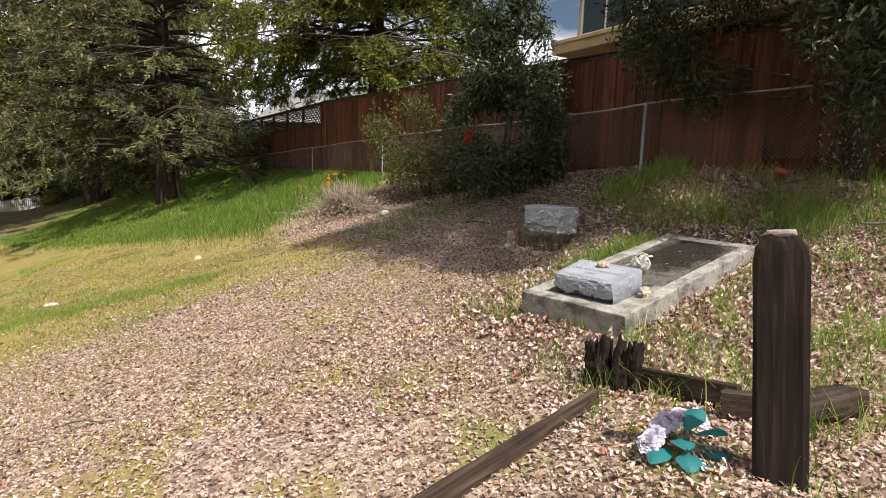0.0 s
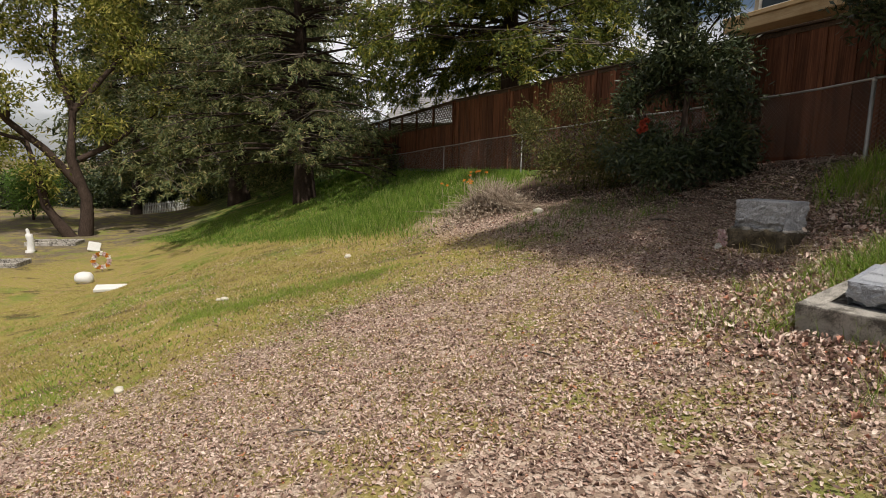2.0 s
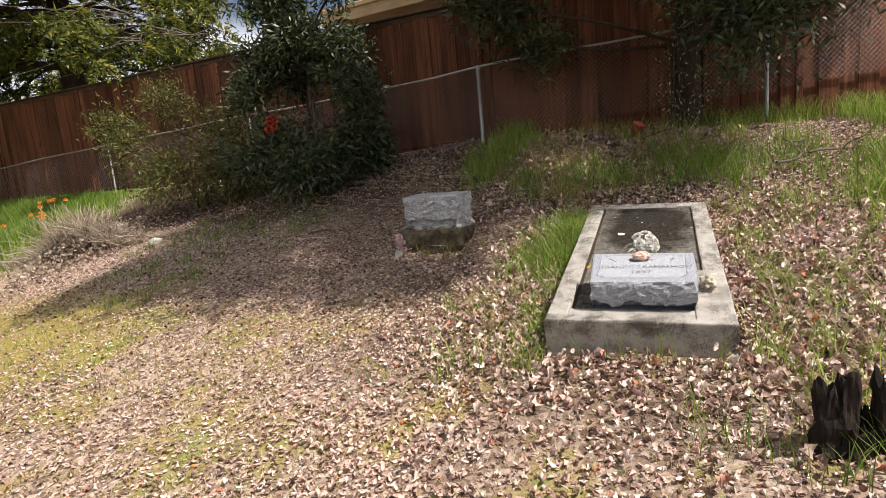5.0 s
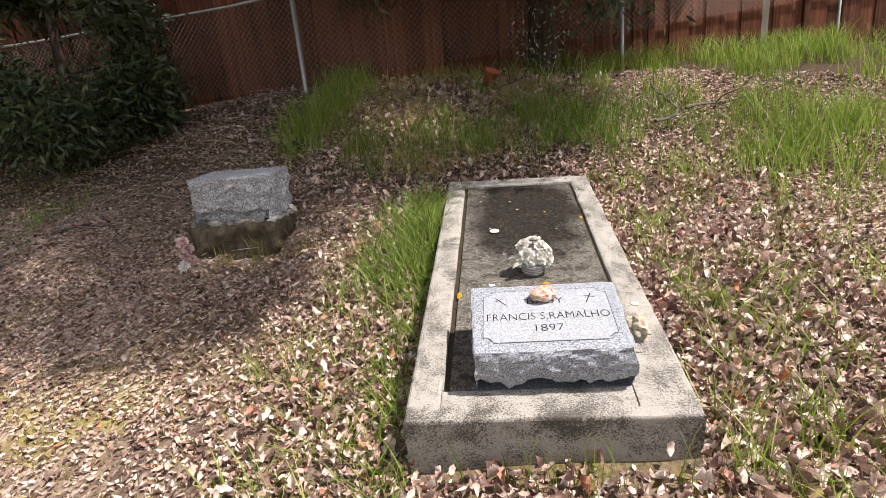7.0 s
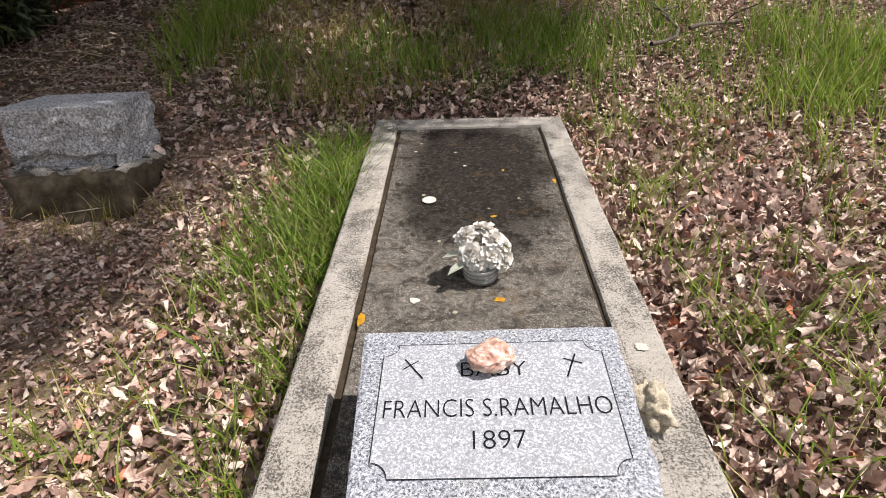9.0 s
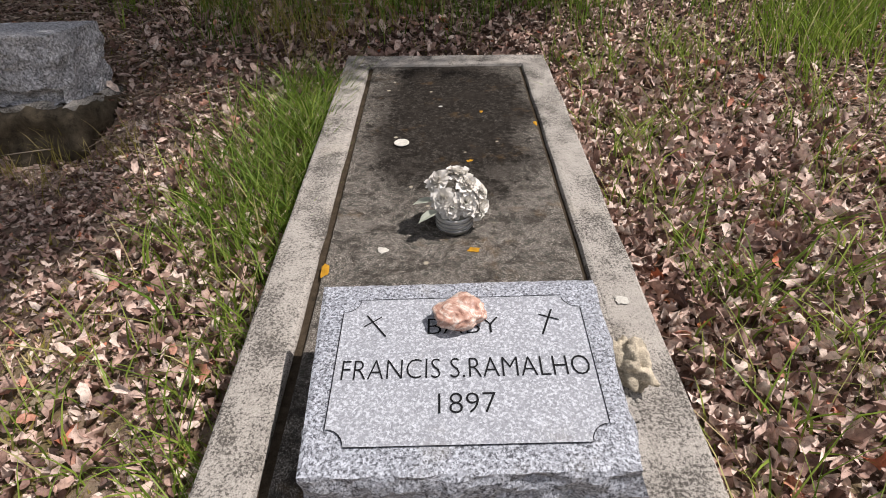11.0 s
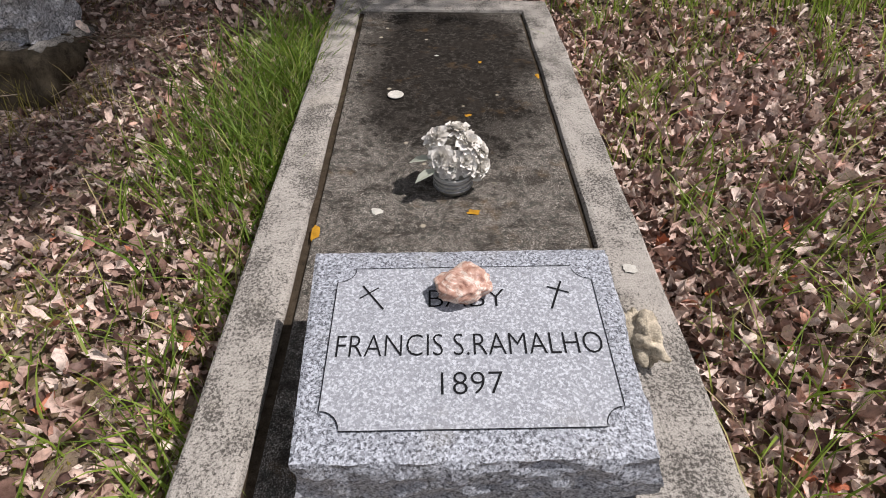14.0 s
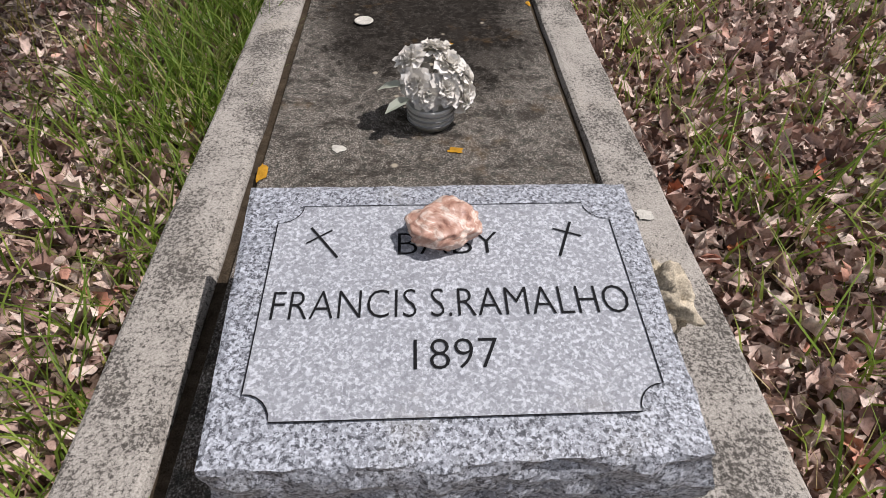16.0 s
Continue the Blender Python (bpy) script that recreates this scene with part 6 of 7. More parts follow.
def build_litter():
    rng = np.random.default_rng(101)

    def lay(name, n, x0, x1, y0, y1, shapes, size, lift, label, keep, tilt=0.5, mat=DRY_LEAF):
        x, y = rng.uniform(x0, x1, n), rng.uniform(y0, y1, n)
        ok = clear_of_stones(x, y) & (rng.uniform(0, 1, n) < litter_density(x, y)) & keep(x, y)
        x, y = x[ok], y[ok]
        z = surface(x, y)
        bulk = Bulk()
        which = rng.integers(0, len(shapes), len(x))
        for i, (v, t) in enumerate(shapes):
            s = which == i
            bulk.spread(v, t, turns(rng, s.sum(), tilt, size), np.stack([x[s], y[s], z[s] + rng.uniform(*lift, s.sum())], -1))
        tagged(bulk.make(name, mat, None, True), label, "leaf litter", kind="stuff")

    lobed = [(curled(OAK_V, r, c), OAK_T) for r, c in ((0.8, 0.35), (-0.8, 0.5), (1.5, -0.4), (0.5, 0.8), (-0.7, -0.6), (2.2, 0.3), (2.8, -0.25), (-1.4, 0.6))]
    simple = [(curled(DIM_V, r, c), DIM_T) for r, c in ((0.5, 0.3), (-0.5, 0.3), (0.9, -0.3), (0.2, 0.5))]
    lines = rng.normal(0, 1, 400)

    def near(x, y):
        """Close round the ledger, with a frayed edge."""
        b, a = slab_local(x, y)
        fray = 0.45 * lines[(np.abs(x * 7919 + y * 104729) * 1000).astype(np.int64) % 400]
        return (np.abs(b - 0.65) < 1.8 + fray) & (a > -1.3 - fray) & (a < 3.3 + fray)

    lay("leaf_litter", 90000, -2.5, 5.5, 2.0, 10.0, lobed, (0.022, 0.05), (0.0, 0.025), "curled brown oak leaves covering the ground", near, 0.42, DRY_LEAF_NEAR)
    close = lambda x, y: near(x, y) & (rng.uniform(0, 1, len(x)) < np.exp(-((slab_local(x, y)[0] - 0.8) / 1.45) ** 4 - ((slab_local(x, y)[1] - 1.0) / 1.5) ** 4))  # noqa: E731
    lay("leaf_litter", 46000, -1.5, 5.0, 3.2, 9.0, lobed, (0.036, 0.076), (0.01, 0.06), "large curled oak leaves round the concrete ledger", close, 0.75, DRY_LEAF_NEAR)
    chips = [(curled(CHIP_V, r, c), CHIP_T) for r, c in ((0.7, 0.3), (-0.6, 0.3), (1.2, -0.3))]
    fore = lambda x, y: (x > -5.6) & (y < 9.6)  # noqa: E731
    lay("leaf_litter", 340000, -5.6, 6.5, -1.0, 9.6, simple[:3] + chips, (0.018, 0.046), (0.0, 0.012), "dry tan oak leaves strewn over the slope", lambda x, y: ~near(x, y) & fore(x, y), 0.26)
    lay("leaf_litter", 230000, -14.0, 6.5, 1.0, 16.0, chips, (0.024, 0.052), (0.0, 0.014), "dry leaves thinning out towards the lawn", lambda x, y: ~near(x, y) & ~fore(x, y), 0.3)
    # drifts on the bank under the trees
    n = 5000
    x, y = rng.normal(3.9, 0.9, n), rng.normal(8.3, 0.8, n)
    bulk = Bulk()
    ok = clear_of_stones(x, y)
    x, y = x[ok], y[ok]
    bulk.spread(*lobed[0], turns(rng, len(x), 0.6, (0.04, 0.09)), np.stack([x, y, surface(x, y) + rng.uniform(0.005, 0.06, len(x))], -1))
    tagged(bulk.make("leaf_drift", DRY_LEAF), "drift of dry leaves on the bank below the fence", "leaf litter", kind="stuff")
    # leaves lodged along the slab and a few in its groove
    b = rng.uniform(1.07, 1.3, 900)
    a = rng.uniform(-0.1, 2.6, 900)
    pts = np.array([SLAB @ Vector((p, q, 0)) for p, q in zip(b, a)])
    bulk = Bulk()
    bulk.spread(*lobed[2], turns(rng, 900, 0.7, (0.03, 0.06)), np.stack([pts[:, 0], pts[:, 1], np.minimum(surface(pts[:, 0], pts[:, 1]) + rng.uniform(0.0, 0.05, 900), pts[:, 2] - 0.02)], -1))
    tagged(bulk.make("leaf_drift", DRY_LEAF), "dry oak leaves heaped against the concrete rim", "leaf litter", kind="stuff")


build_litter()


def blade_mesh(rng, x, y, z, h, w, lean, fine=True):
    """Bent grass blades: three tapering steps each."""
    n = len(x)
    a, f = rng.uniform(0, 2 * np.pi, n), rng.uniform(0, 2 * np.pi, n)
    lx, ly = np.cos(a) * lean * h * rng.uniform(0.2, 1.2, n), np.sin(a) * lean * h * rng.uniform(0.2, 1.2, n)
    wx, wy = np.cos(f) * w / 2, np.sin(f) * w / 2
    if not fine:
        v = np.stack([np.stack([x - wx, y - wy, z], -1), np.stack([x + wx, y + wy, z], -1), np.stack([x + lx, y + ly, z + h * (1 - 0.18 * lean)], -1)], 1)
        return v.reshape(-1, 3), np.arange(3 * n).reshape(-1, 3)
    rows = []
    for t, k in ((0.0, 1.0), (0.4, 0.85), (0.75, 0.55)):
        cx, cy, cz = x + lx * t * t, y + ly * t * t, z + h * t * (1 - 0.18 * lean * t)
        rows += [np.stack([cx - wx * k, cy - wy * k, cz], -1), np.stack([cx + wx * k, cy + wy * k, cz], -1)]
    rows.append(np.stack([x + lx, y + ly, z + h * (1 - 0.18 * lean)], -1))
    v = np.stack(rows, 1).reshape(-1, 3)
    t = np.array([(0, 1, 3), (0, 3, 2), (2, 3, 5), (2, 5, 4), (4, 5, 6)])
    return v, (t[None] + (np.arange(n) * 7)[:, None, None]).reshape(-1, 3)


def grass(name, label, mat, seed, x, y, h, w, lean, fine=True):
    rng = np.random.default_rng(seed)
    ok = clear_of_stones(x, y)
    x, y = x[ok], y[ok]
    n = len(x)
    v, t = blade_mesh(rng, x, y, surface(x, y) - 0.01, rng.uniform(*h, n), rng.uniform(*w, n), lean, fine)
    return tagged(fast_object(name, v, t, mat), label, "grass", kind="stuff")


def tufts(rng, cx, cy, per, r):
    return (np.repeat(cx, per) + rng.normal(0, r, len(cx) * per), np.repeat(cy, per) + rng.normal(0, r, len(cx) * per))


def from_slab(b, a):
    p = np.array([SLAB @ Vector((q, r, 0)) for q, r in zip(b, a)])
    return p[:, 0], p[:, 1]


def along_line(p, q, off, t):
    """Points at shares t of the way from p to q, set off to the upper side."""
    d = Vector((q[0] - p[0], q[1] - p[1])).normalized()
    return p[0] + (q[0] - p[0]) * t + abs(d.y) * off, p[1] + (q[1] - p[1]) * t + abs(d.x) * off


def patchy(rng, x, y, floor):
    keep = np.array([noise.noise((a * 0.9, b * 0.9, 21.0)) + 0.5 * noise.noise((a * 2.7, b * 2.7, 4.0)) for a, b in zip(x, y)]) > floor
    return x[keep], y[keep]


def lawn_from(u):
    return np.maximum(np.maximum(21.8 - 1.5 * u, 24.6 - 3.0 * u), 16.3)


def build_grass():
    r = np.random.default_rng(200)
    U = r.uniform
    # the lush clump along the slab
    b = -np.abs(r.normal(0, 0.24, 1050)) + 0.0
    a = r.normal(1.85, 0.42, 1050)
    keep = (a > 0.7) & (a < 2.55)
    grass("grass_clump", "lush green grass clump beside the concrete ledger", GRASS, 1, *from_slab(b[keep], a[keep]), (0.1, 0.32), (0.005, 0.011), 0.95)
    b, a = -np.abs(r.normal(0, 0.2, 800)) + 0.0, r.normal(1.8, 0.42, 800)
    keep = (a > 0.5) & (a < 2.5)
    grass("grass_clump", "bright sunlit blades in the grass clump", GRASS_SUN, 18, *from_slab(b[keep], a[keep]), (0.12, 0.34), (0.004, 0.009), 0.85)
    q, s = U(0, 1, 420), r.normal(0, 0.28, 420)
    x, y = tufts(r, -7.4 + 3.4 * q + 0.1 * s, 8.85 + 0.75 * q + s, 24, 0.1)
    grass("thin_turf", "streak of fresh green grass across the litter", GRASS_SUN, 19, x, y, (0.03, 0.11), (0.006, 0.012), 0.8, False)
    cb, ca = -np.abs(r.normal(0, 0.36, 110)) - 0.03, U(-0.4, 1.8, 110)
    b, a = tufts(r, cb, ca, 9, 0.045)
    grass("grass_clump", "thin green grass growing through dry leaves", GRASS_SUN, 2, *from_slab(b, a), (0.08, 0.28), (0.004, 0.009), 1.0)
    x, y = tufts(r, *from_slab(U(1.14, 2.8, 170), U(-0.9, 2.8, 170)), 14, 0.05)
    grass("grass_clump", "scattered grass tufts in the leaf litter", GRASS_SUN, 3, x, y, (0.1, 0.3), (0.004, 0.009), 0.95)
    x, y = tufts(r, *from_slab(U(0.0, 1.3, 20), U(-0.2, -0.1, 20)), 4, 0.02)
    grass("grass_clump", "single grass stems before the concrete ledger", GRASS_SUN, 4, x, y, (0.12, 0.3), (0.003, 0.006), 0.4)
    x, y = tufts(r, *along_line((2.3, 8.9), (3.9, 9.9), r.normal(0.1, 0.3, 90), U(0, 1, 90)), 18, 0.13)
    grass("grass_clump", "tall green grass at the fence post", GRASS_SUN, 5, x, y, (0.08, 0.44), (0.005, 0.011), 0.55)
    x, y = tufts(r, *patchy(r, U(4.2, 8.6, 1100), U(4.6, 8.9, 1100), 0.05), 20, 0.1)
    grass("grass_bank", "bright green grass on the bank below the fence", GRASS_SUN, 6, x, y, (0.12, 0.42), (0.005, 0.01), 0.6)
    x, y = tufts(r, U(2.6, 5.4, 200), U(7.2, 9.6, 200), 16, 0.08)
    grass("grass_bank", "mixed dry and green grass on the shaded bank", GRASS_DRY, 7, x, y, (0.1, 0.34), (0.003, 0.007), 0.6)
    x, y = tufts(r, *along_line((2.5, 8.3), (4.9, 5.9), r.normal(0.25, 0.3, 170), U(0, 1, 170)), 16, 0.08)
    grass("grass_bank", "green grass tufts at the head of the grave", GRASS, 8, x, y, (0.1, 0.34), (0.004, 0.009), 0.55)
    x, y = tufts(r, *along_line((0.95, 7.95), (1.5, 7.3), r.normal(0.12, 0.1, 26), U(-0.1, 1.1, 26)), 8, 0.05)
    grass("grass_tufts", "thin grass growing round the block headstone", GRASS_DRY, 22, x, y, (0.06, 0.24), (0.003, 0.006), 0.7)
    # the lawn, tallest along its upper edge
    s, q = U(13.5, 23, 46000), U(1.0, 8.3, 46000)
    keep = s + r.normal(0, 0.9, len(s)) > lawn_from(q)
    s, q = s[keep], q[keep]
    grass("lawn_grass", "tall green grass along the lower fence", GRASS, 9, 0.83 * q - 0.56 * s, 0.56 * q + 0.83 * s, (0.12, 0.36), (0.012, 0.024), 0.5, False)
    s, q = U(15, 40, 100000), U(-8, 8.3, 100000)
    keep = s + r.normal(0, 1.1, len(s)) > lawn_from(q)
    s, q = s[keep], q[keep]
    grass("lawn_grass", "bright green lawn under the redwoods", GRASS, 10, 0.83 * q - 0.56 * s, 0.56 * q + 0.83 * s, (0.06, 0.16), (0.02, 0.04), 0.6, False)
    # thin yellowed turf between litter and lawn
    s, q = np.append(U(4.0, 16.5, 110000), U(10, 36, 80000)), np.append(U(-6.5, 4.8, 110000), U(-12, 3.0, 80000))
    keep = np.array([noise.noise((a * 0.6, b * 0.6, 9.0)) for a, b in zip(s, q)]) > -0.15
    s, q = s[keep], q[keep]
    grass("thin_turf", "short yellow-green turf between leaves and lawn", GRASS_DRY, 11, 0.83 * q - 0.56 * s, 0.56 * q + 0.83 * s, (0.015, 0.055), (0.009, 0.02), 0.9, False)
    s, q = U(6.5, 17, 28000), U(-5, 3.5, 28000)
    keep = np.array([noise.noise((a * 0.5, b * 0.5, 4.0)) for a, b in zip(s, q)]) > 0.05
    s, q = s[keep], q[keep]
    grass("thin_turf", "patches of fresh low grass in the turf", GRASS, 12, 0.83 * q - 0.56 * s, 0.56 * q + 0.83 * s, (0.02, 0.08), (0.006, 0.014), 0.8, False)
    # low blades standing through the litter everywhere
    x, y = U(-6.5, 5.0, 90000), U(0.0, 10.5, 90000)
    keep = np.array([noise.noise((a * 0.55, b * 0.55, 6.0)) + 0.7 * noise.noise((a * 2.1, b * 2.1, 8.0)) for a, b in zip(x, y)]) > -0.05 - 0.08 * np.clip(-x - 1, 0, 4)
    keep &= ~((slab_local(x, y)[0] > 0.9) & (slab_local(x, y)[0] < 2.3) & (slab_local(x, y)[1] > -1.2))
    x, y = x[keep], y[keep]
    half = U(0, 1, len(x)) < 0.75
    grass("thin_turf", "short yellow blades standing through dry leaves", GRASS_DRY, 16, x[half], y[half], (0.02, 0.065), (0.005, 0.011), 0.9, False)
    grass("thin_turf", "short green blades standing through dry leaves", GRASS_SUN, 17, x[~half], y[~half], (0.02, 0.07), (0.004, 0.009), 0.9, False)
    x, y = U(-19, -4, 60000), U(5, 18, 60000)
    keep = -0.56 * x + 0.83 * y > 8.2
    x, y = x[keep], y[keep]
    keep = np.array([noise.noise((a * 0.35, b * 0.35, 12.0)) + 0.6 * noise.noise((a * 1.3, b * 1.3, 3.0)) for a, b in zip(x, y)])
    grass("thin_turf", "yellowed turf on the lower slope", GRASS_DRY, 20, x[keep < 0.12], y[keep < 0.12], (0.03, 0.08), (0.014, 0.028), 0.9, False)
    grass("thin_turf", "fresh green turf on the lower slope", GRASS_SUN, 21, x[keep > 0.22], y[keep > 0.22], (0.03, 0.1), (0.012, 0.024), 0.8, False)
    # tufts through the litter
    cx, cy = U(-4.5, 1.2, 520), U(0.5, 8.5, 520)
    keep = np.array([noise.noise((a * 0.7, b * 0.7, 1.0)) for a, b in zip(cx, cy)]) > 0.0
    x, y = tufts(r, cx[keep], cy[keep], 22, 0.07)
    grass("grass_tufts", "small grass tufts among the dry leaves", GRASS_DRY, 13, x, y, (0.02, 0.09), (0.003, 0.007), 0.9)
    cx, cy = np.array([1.0, 1.2, 1.3, 0.95, 1.62, 1.7, 0.9, 1.9, 2.3, 1.0, 0.8]), np.array([3.55, 3.5, 3.75, 3.85, 2.1, 2.35, 4.2, 2.7, 2.4, 3.2, 4.0])
    x, y = tufts(r, cx, cy, 34, 0.07)
    grass("grass_tufts", "grass growing round the rotten timber", GRASS, 14, x, y, (0.06, 0.26), (0.003, 0.007), 0.7)
    x, y = tufts(r, U(-2.2, 0.8, 90), U(9.6, 13.0, 90), 18, 0.08)
    grass("grass_tufts", "sparse shaded grass under the bay bush", GRASS, 15, x, y, (0.06, 0.24), (0.004, 0.009), 0.7)


build_grass()


# ---- the mound of dead stalks, loose twigs and the far graves ----
PALE_STONE = plain("pale_limestone", (0.5, 0.46, 0.38), 0.9, 0, 0.2, 0.3, 25)


def build_small_things():
    rng = np.random.default_rng(300)
    # dead plants heaped at the lawn's edge, with orange blooms
    m = thing("dead_plant_mound", "grey-brown mound of dead stalks at the lawn edge", "dead plants", stand(-2.9, 14.6))
    bk = Bulk()
    for _ in range(1300):
        x, y = rng.normal(0, 0.95), rng.normal(0, 0.55)
        x, y = x * 0.83 - y * 0.5 + rng.normal(0, 0.1), -x * 0.8 + y * 0.6
        h = 0.72 * math.exp(-(x * x + y * y) / 0.9) + 0.06
        z = gz(-2.9 + x, 14.6 + y) - gz(-2.9, 14.6)
        d = rng.normal(0, 0.25, 2)
        bk.tube([(x, y, z), (x + d[0] * 0.5, y + d[1] * 0.5, z + h * 0.7), (x + d[0], y + d[1], z + h * rng.uniform(0.5, 1.2))], [0.006, 0.005, 0.003], 3)
    bk.make("stalk_tangle", STRAW, m)
    bk = Bulk()
    n = 2600
    x, y = rng.normal(0, 0.6, n), rng.normal(0, 0.6, n)
    z = np.array([gz(-2.9 + a, 14.6 + b) - gz(-2.9, 14.6) for a, b in zip(x, y)]) + rng.uniform(0.02, 0.4, n) * np.exp(-(x * x + y * y) / 1.0)
    bk.spread(DIM_V, DIM_T, turns(rng, n, 0.9, (0.04, 0.1)), np.stack([x, y, z], -1))
    bk.make("leaf_tangle", STRAW, m)
    f = thing("orange_flowers", "small orange flowers above the dead stalks", "flowers", stand(-3.7, 16.3))
    for k in range(12):
        bk = Bulk()
        x, y = rng.normal(0, 0.32), rng.normal(0, 0.2)
        z = gz(-3.7 + x, 16.3 + y) - gz(-3.7, 16.3)
        h = rng.uniform(0.6, 0.9)
        bk.tube([(x, y, z), (x * 1.1, y, z + h)], [0.006, 0.004], 4)
        bk.make("stem", STRAW, f)
        bk = Bulk()
        flower_head(bk, rng, (x * 1.1, y, z + h), (0, -0.4, 1), 0.055, 20)
        bk.make("flower", ORANGE_PETAL, f)
    f = thing("red_flowers", "red cloth flowers caught in the bay bush", "flowers", pose(0.2, 11.1, 2.15))
    for k in range(5):
        bk = Bulk()
        flower_head(bk, rng, rng.normal(0, 0.07, 3), (-0.3, -0.8, 0.4), 0.07, 24)
        bk.make("flower", RED_PETAL, f)
    bk = Bulk()
    bk.tube([(0, 0, 0), (0.15, 0.4, -0.3)], [0.006, 0.006], 4)
    bk.make("stem", STRAW, f)
    # a red clay pot tipped on the bank
    bm = lathe([(0.0, 0.0), (0.06, 0.0), (0.075, 0.13), (0.086, 0.13), (0.088, 0.165), (0.078, 0.165), (0.068, 0.02), (0.0, 0.02)], 20)
    ob = part("clay_pot", bm, plain("red_clay", (0.42, 0.1, 0.06), 0.85, 0, 0.2, 0.25, 20), None, smooth=True)
    ob.matrix_world = stand(4.75, 8.5, 0, 0.1) @ pose(0, 0, 0, 25, 10, 0)
    tagged(ob, "red clay flower pot tipped over on the grassy bank", "flower pot")
    # fallen branches
    for n, (x, y, turn, length, rise) in enumerate(((5.45, 5.85, -28, 1.3, 0.4), (4.9, 6.3, 10, 0.9, 0.3), (4.6, 8.3, -30, 0.9, 0.25), (-1.05, 5.14, -40, 0.22, 0.02), (-2.56, 4.08, 15, 0.5, 0.02), (2.6, 9.0, 30, 0.6, 0.05), (0.6, 9.4, -10, 0.7, 0.03))):
        bk = Bulk()
        pts = limb(bk, rng, (-length / 2, 0, 0.02), (length / 2, 0.05, 0.02 + rise * 0.6), 0.016 if length > 0.5 else 0.007, 0.006, 0.8, 9, 6)
        for k in (3, 4, 5, 6, 7):
            p = np.array(pts[k])
            limb(bk, rng, p, p + np.array([rng.uniform(0.05, 0.3) * length * 0.7, rng.normal(0, 0.16) * length, rng.uniform(0, 1.0) * rise]), 0.008, 0.003, 0.6, 5, 4)
        ob = bk.make("fallen_branch", BARK_GREY)
        ob.matrix_world = stand(x, y, turn, 0.03 if rise > 0.1 else 0.0)
        tagged(ob, "bare fallen branch lying on the ground", "branch", "fallen branches")
    # thin dead twigs strewn on the shaded bank
    bk = Bulk()
    for _ in range(1500):
        x, y = rng.normal(1.6, 1.5), rng.normal(9.4, 1.1)
        if 0.83 * x + 0.56 * y < 5.2 or not clear_of_stones(np.array([x]), np.array([y]))[0]:
            continue
        h, l, up = rng.uniform(0, 6.28), rng.uniform(0.08, 0.42), rng.uniform(0.0, 0.25)
        z = gz(x, y) + rng.uniform(0.0, 0.04)
        dx, dy = math.cos(h) * l, math.sin(h) * l
        bk.tube([(x, y, z), (x + 0.5 * dx + rng.normal(0, 0.03), y + 0.5 * dy + rng.normal(0, 0.03), z + 0.7 * up * l + 0.01), (x + dx, y + dy, max(z + up * l, gz(x + dx, y + dy) + 0.01))], [0.0035, 0.003, 0.0015], 3)
    tagged(bk.make("twig_litter", STRAW), "thin dead twigs lying on the shaded bank", "twigs", kind="stuff")
    # pale stones in the litter
    for x, y, r in ((-5.69, 5.57, 0.06), (0.98, 7.4, 0.025), (-6.13, 13.18, 0.09), (-7.3, 9.9, 0.07), (-7.5, 10.0, 0.05), (2.9, 3.5, 0.03), (-1.6, 12.9, 0.12)):
        ob = blob("pale_stone", r, PALE_STONE, None, x * 3.1, 0.35, 1.8, (1.2, 0.9, 0.6), 2)
        ob.matrix_world = stand(x, y, x * 70, r * 0.3)
        tagged(ob, "small pale stone lying in the leaves", "stone", "pale stones")
    # stones and ornaments of the lower graves
    bm = rough_box(-0.5, 0.5, -0.22, 0.22, 0.0, 0.12, 4, 0.03, 0.01, 5, 3.0)
    ob = part("white_plaque", bm, CHALK, None)
    ob.matrix_world = stand(-16.64, 16.9, 30) @ pose(0, 0, 0, 12, 0, 0)
    tagged(ob, "white marble grave plaque lying in the turf", "gravestone")
    ob = blob("white_urn", 0.33, CHALK, None, 3.3, 0.1, 1.5, (1.1, 1, 0.8), 3)
    ob.matrix_world = stand(-19.5, 18.6, 0, 0.2)
    tagged(ob, "round white marble ornament on the turf", "ornament")
    w = thing("flower_wreath", "round faded flower wreath on a wire stand", "wreath", stand(-20.6, 20.6))
    bk = Bulk()
    bk.tube([(0, 0, 0), (0, 0, 0.3)], [0.015, 0.012], 5)
    bk.make("stand", WIRE, w)
    for k in range(16):
        bk = Bulk()
        t = 2 * math.pi * k / 16
        flower_head(bk, rng, (0.3 * math.cos(t) * 0.7, 0.3 * math.cos(t) * 0.7, 0.52 + 0.3 * math.sin(t)), (0.6, -0.7, 0.1), 0.12, 16)
        bk.make("flower", (PINK_PETAL, WHITE_PETAL, ORANGE_PETAL)[k % 3], w)
    bm = rough_box(-0.3, 0.3, -0.1, 0.1, 0, 0.5, 4, 0.04, 0.012, 4, 8.0)
    ob = part("leaning_headstone", bm, CHALK, None)
    ob.matrix_world = stand(-26.0, 25.6, 40) @ pose(0, 0, 0, -18, 12, 0)
    tagged(ob, "small white headstone leaning on the lower lawn", "gravestone")
    # a plain white garden statue on a plinth
    prof = [(0.32, 0.0), (0.32, 0.18), (0.24, 0.24), (0.27, 0.6), (0.22, 0.95), (0.26, 1.2), (0.24, 1.42), (0.1, 1.52), (0.13, 1.66), (0.11, 1.8), (0.0, 1.86)]
    bm = lathe([(r, z) for r, z in prof], 16)
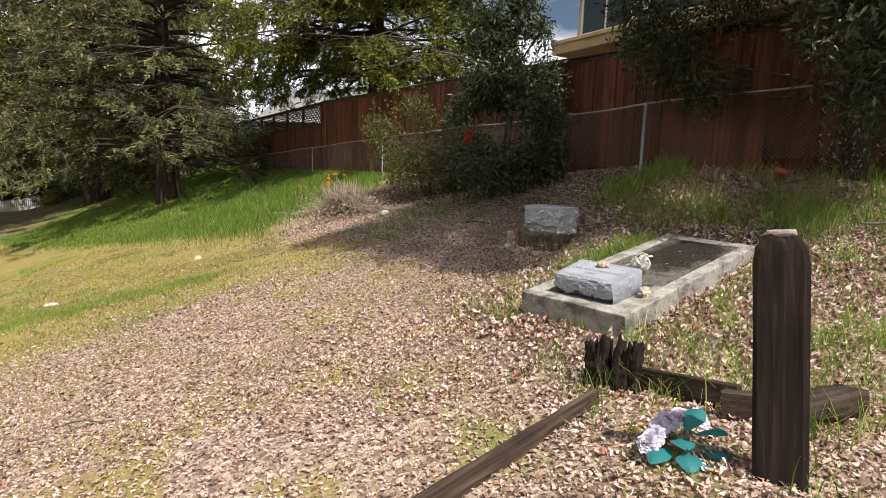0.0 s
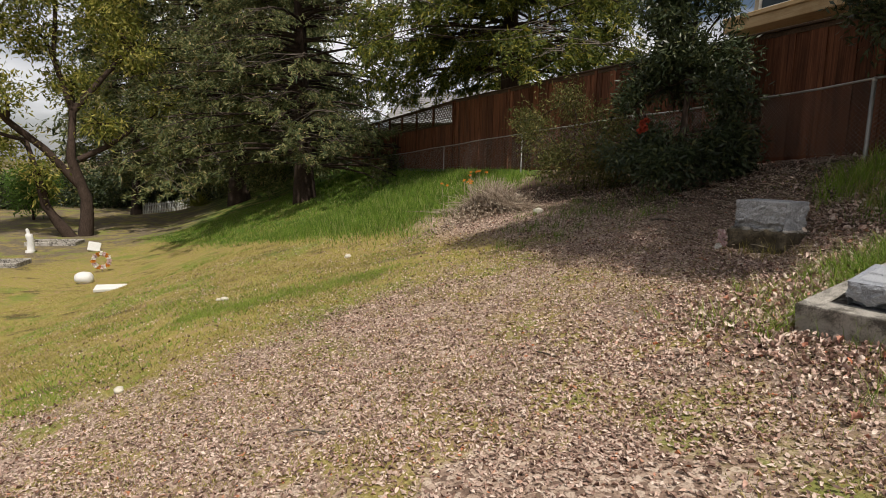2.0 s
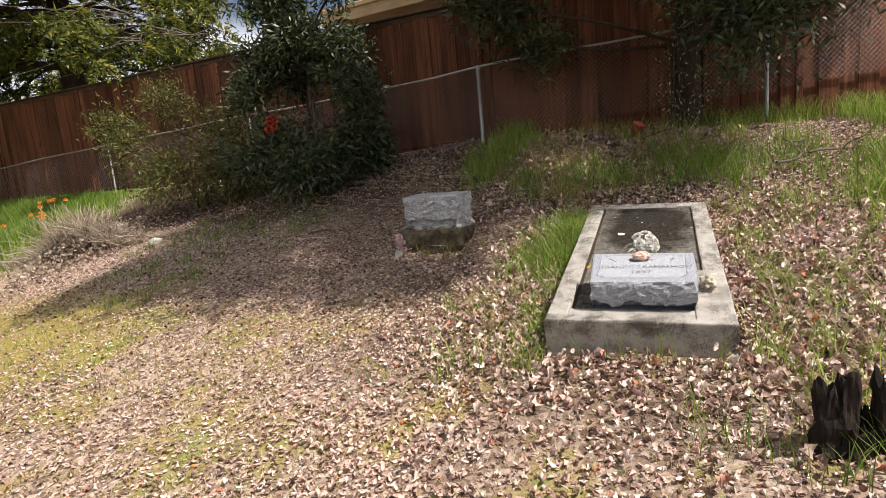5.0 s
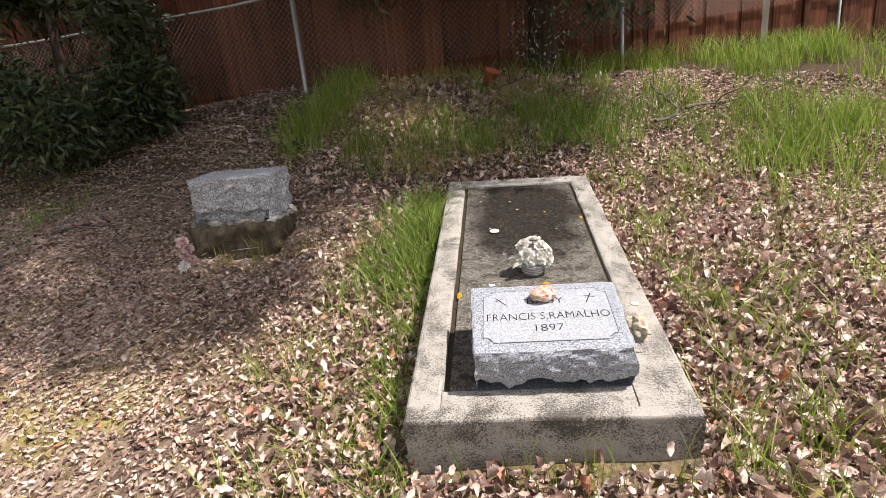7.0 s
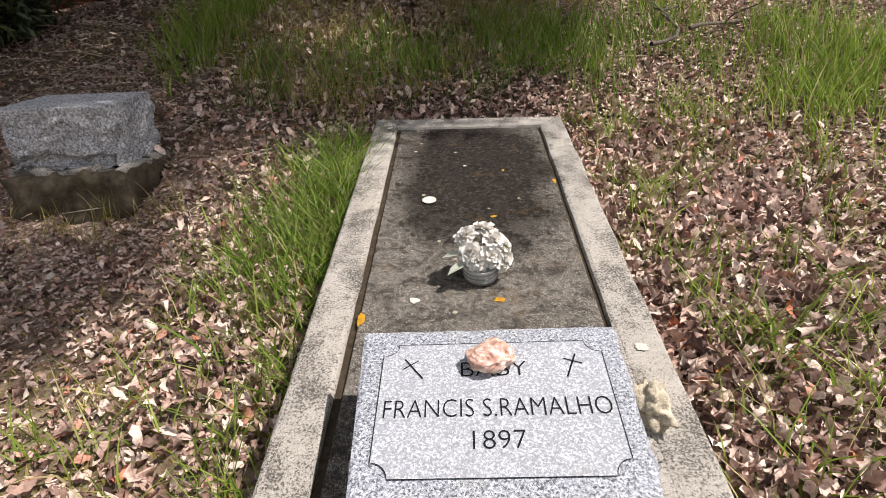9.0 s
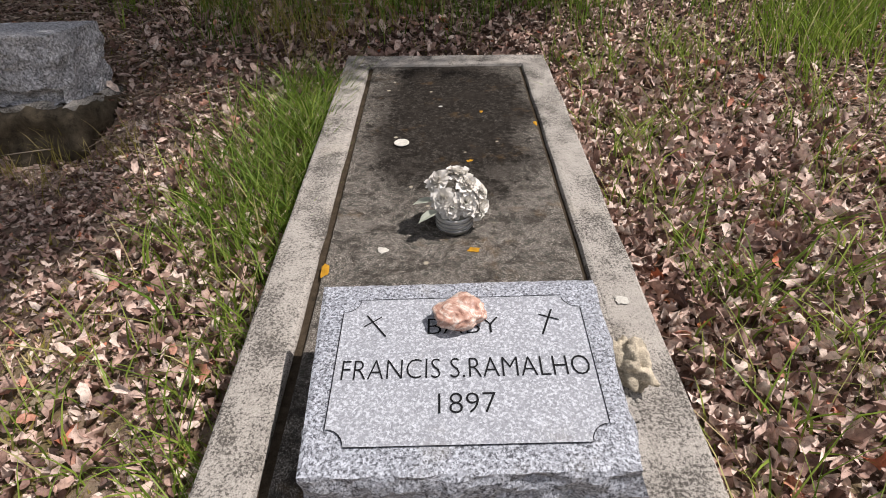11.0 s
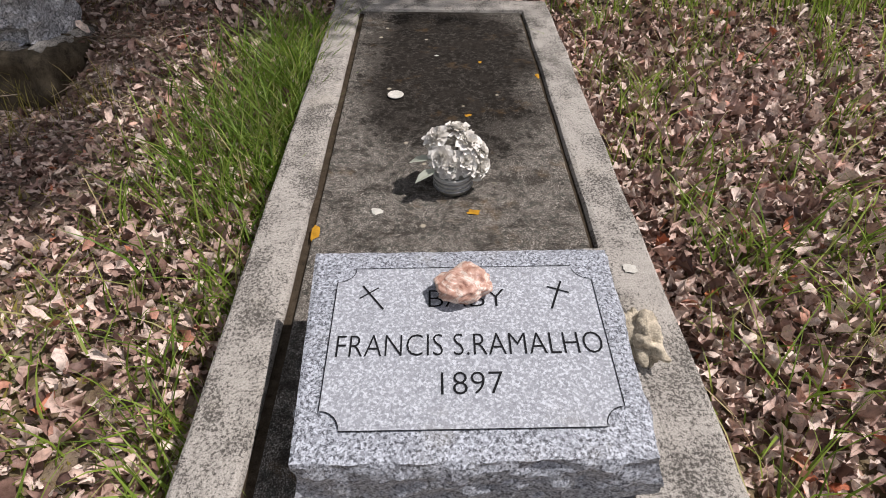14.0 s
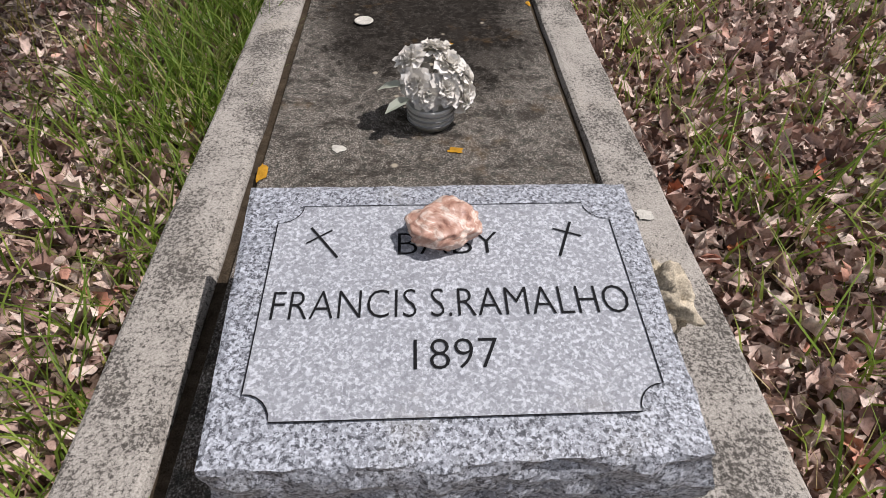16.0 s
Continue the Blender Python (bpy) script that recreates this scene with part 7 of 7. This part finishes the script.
    for v in bm.verts:
        v.co.x += 0.1 * math.sin(v.co.z * 2.2)
        v.co *= 1 + 0.05 * noise.noise(v.co * 5)
    ob = part("statue", bm, CHALK, None, smooth=True)
    ob.matrix_world = stand(-28.6, 24.2, 20) @ Matrix.Scale(0.68, 4)
    tagged(ob, "plain white stone statue standing on the lower graves", "statue")
    for x, y, turn in ((-26.7, 20.7, 25), (-30.0, 27.0, 25)):
        k = thing("grave_kerb", "low concrete kerb round a lower grave plot", "grave", stand(x, y, turn))
        for x0, x1, y0, y1 in ((-1.3, 1.3, -0.7, -0.55), (-1.3, 1.3, 0.55, 0.7), (-1.3, -1.15, -0.55, 0.55), (1.15, 1.3, -0.55, 0.55)):
            part("kerb", bevelled_box(x0, x1, y0, y1, -0.2, 0.22, 0.02, 1), CONCRETE, k)
    # white picket fence, agave and hedge at the foot of the trees
    pf = thing("picket_fence", "sagging white picket fence at the tree line", "fence")
    a, b = Vector((-39.4, 44.6)), Vector((-37.6, 48.9))
    L = (b - a).length
    ang = math.degrees(math.atan2(b.y - a.y, b.x - a.x))
    for k in range(30):
        t = k / 29
        c = a.lerp(b, t)
        bm = bmesh.new()
        w, h = 0.05, 1.05
        z = gz(c.x, c.y)
        pts = [(-w, z - 0.1), (w, z - 0.1), (w, z + h - 0.08), (0, z + h), (-w, z + h - 0.08)]
        f = [bm.verts.new((x, -0.012, zz)) for x, zz in pts]
        g = [bm.verts.new((x, 0.012, zz)) for x, zz in pts]
        bm.faces.new(f)
        bm.faces.new(g[::-1])
        for i in range(5):
            bm.faces.new([f[i], g[i], g[(i + 1) % 5], f[(i + 1) % 5]])
        ob = part("picket", bm, WHITE_TRIM, pf)
        ob.matrix_world = pose(c.x, c.y, 0, 0, 0, ang) @ pose(0, 0, 0, 0, 0, 0)
    for hz in (0.25, 0.75):
        bk = Bulk()
        bk.tube([(a.x, a.y, gz(a.x, a.y) + hz), (b.x, b.y, gz(b.x, b.y) + hz)], [0.04, 0.04], 4)
        bk.make("rail", WHITE_TRIM, pf)
    ag = thing("agave_plant", "spiky yellow-green agave by the picket fence", "plant", stand(-35.8, 48.0))
    for k in range(46):
        bk = Bulk()
        t, e = rng.uniform(0, 6.28), rng.uniform(0.15, 1.35)
        d = np.array([math.cos(t) * math.cos(e), math.sin(t) * math.cos(e), math.sin(e)])
        n = np.array([-math.sin(t), math.cos(t), 0]) * 0.09
        l = rng.uniform(1.3, 1.9)
        bk.add([-n * 0.7, n * 0.7, d * l * 0.5 + n, d * l * 0.5 - n, d * l - np.array([0, 0, 0.2 * l * math.cos(e)]), d * l * 0.5 - np.array([0, 0, 0.08])], [(0, 1, 5), (1, 2, 5), (0, 5, 3), (5, 2, 4), (3, 5, 4)])
        bk.make("leaf", LEAF_OAK, ag)
    broadleaf("green_shrub", "fresh green shrub on the lower lawn", -43, 37, [(0, 0, 2.0, 1.6, 0.9), (0.8, 0, 3.2, 1.4, 0.9), (-1, 0.4, 3.0, 1.3, 0.9)], [([(0, 0, -0.3), (0, 0, 1.2), (0.2, 0, 2.6)], 0.1, 0.04)],
              leafy("fresh_leaf", [(0.0, (0.06, 0.12, 0.02)), (0.6, (0.13, 0.24, 0.04)), (1.0, (0.25, 0.34, 0.08))]), BARK, 88, 420, 12, 0.3, 0.25, category="bush", twig=0.03)
    for n, (x, y, s) in enumerate(((-30, 52, 3.2), (-24.5, 52, 3.0), (-44, 53, 3.0), (-50, 50, 3.4), (-36, 57, 3.6), (-17, 47, 2.4), (-56, 45, 2.8))):
        broadleaf("undergrowth_bush", "dark shaded undergrowth below the far trees", x, y, [(0, 0, s * 0.5, s, 0.6), (s * 0.9, 0, s * 0.4, s * 0.8, 0.6), (-s * 0.9, 0.3, s * 0.45, s * 0.8, 0.6)], [([(0, 0, -0.3), (0, 0, s * 0.5)], 0.1, 0.05)],
                  LEAF_BAY, BARK, 400 + n, 420, 12, 0.6, 0.4, (SLIM_V, SLIM_T), category="bush", twig=0.03, twigs=20)


build_small_things()
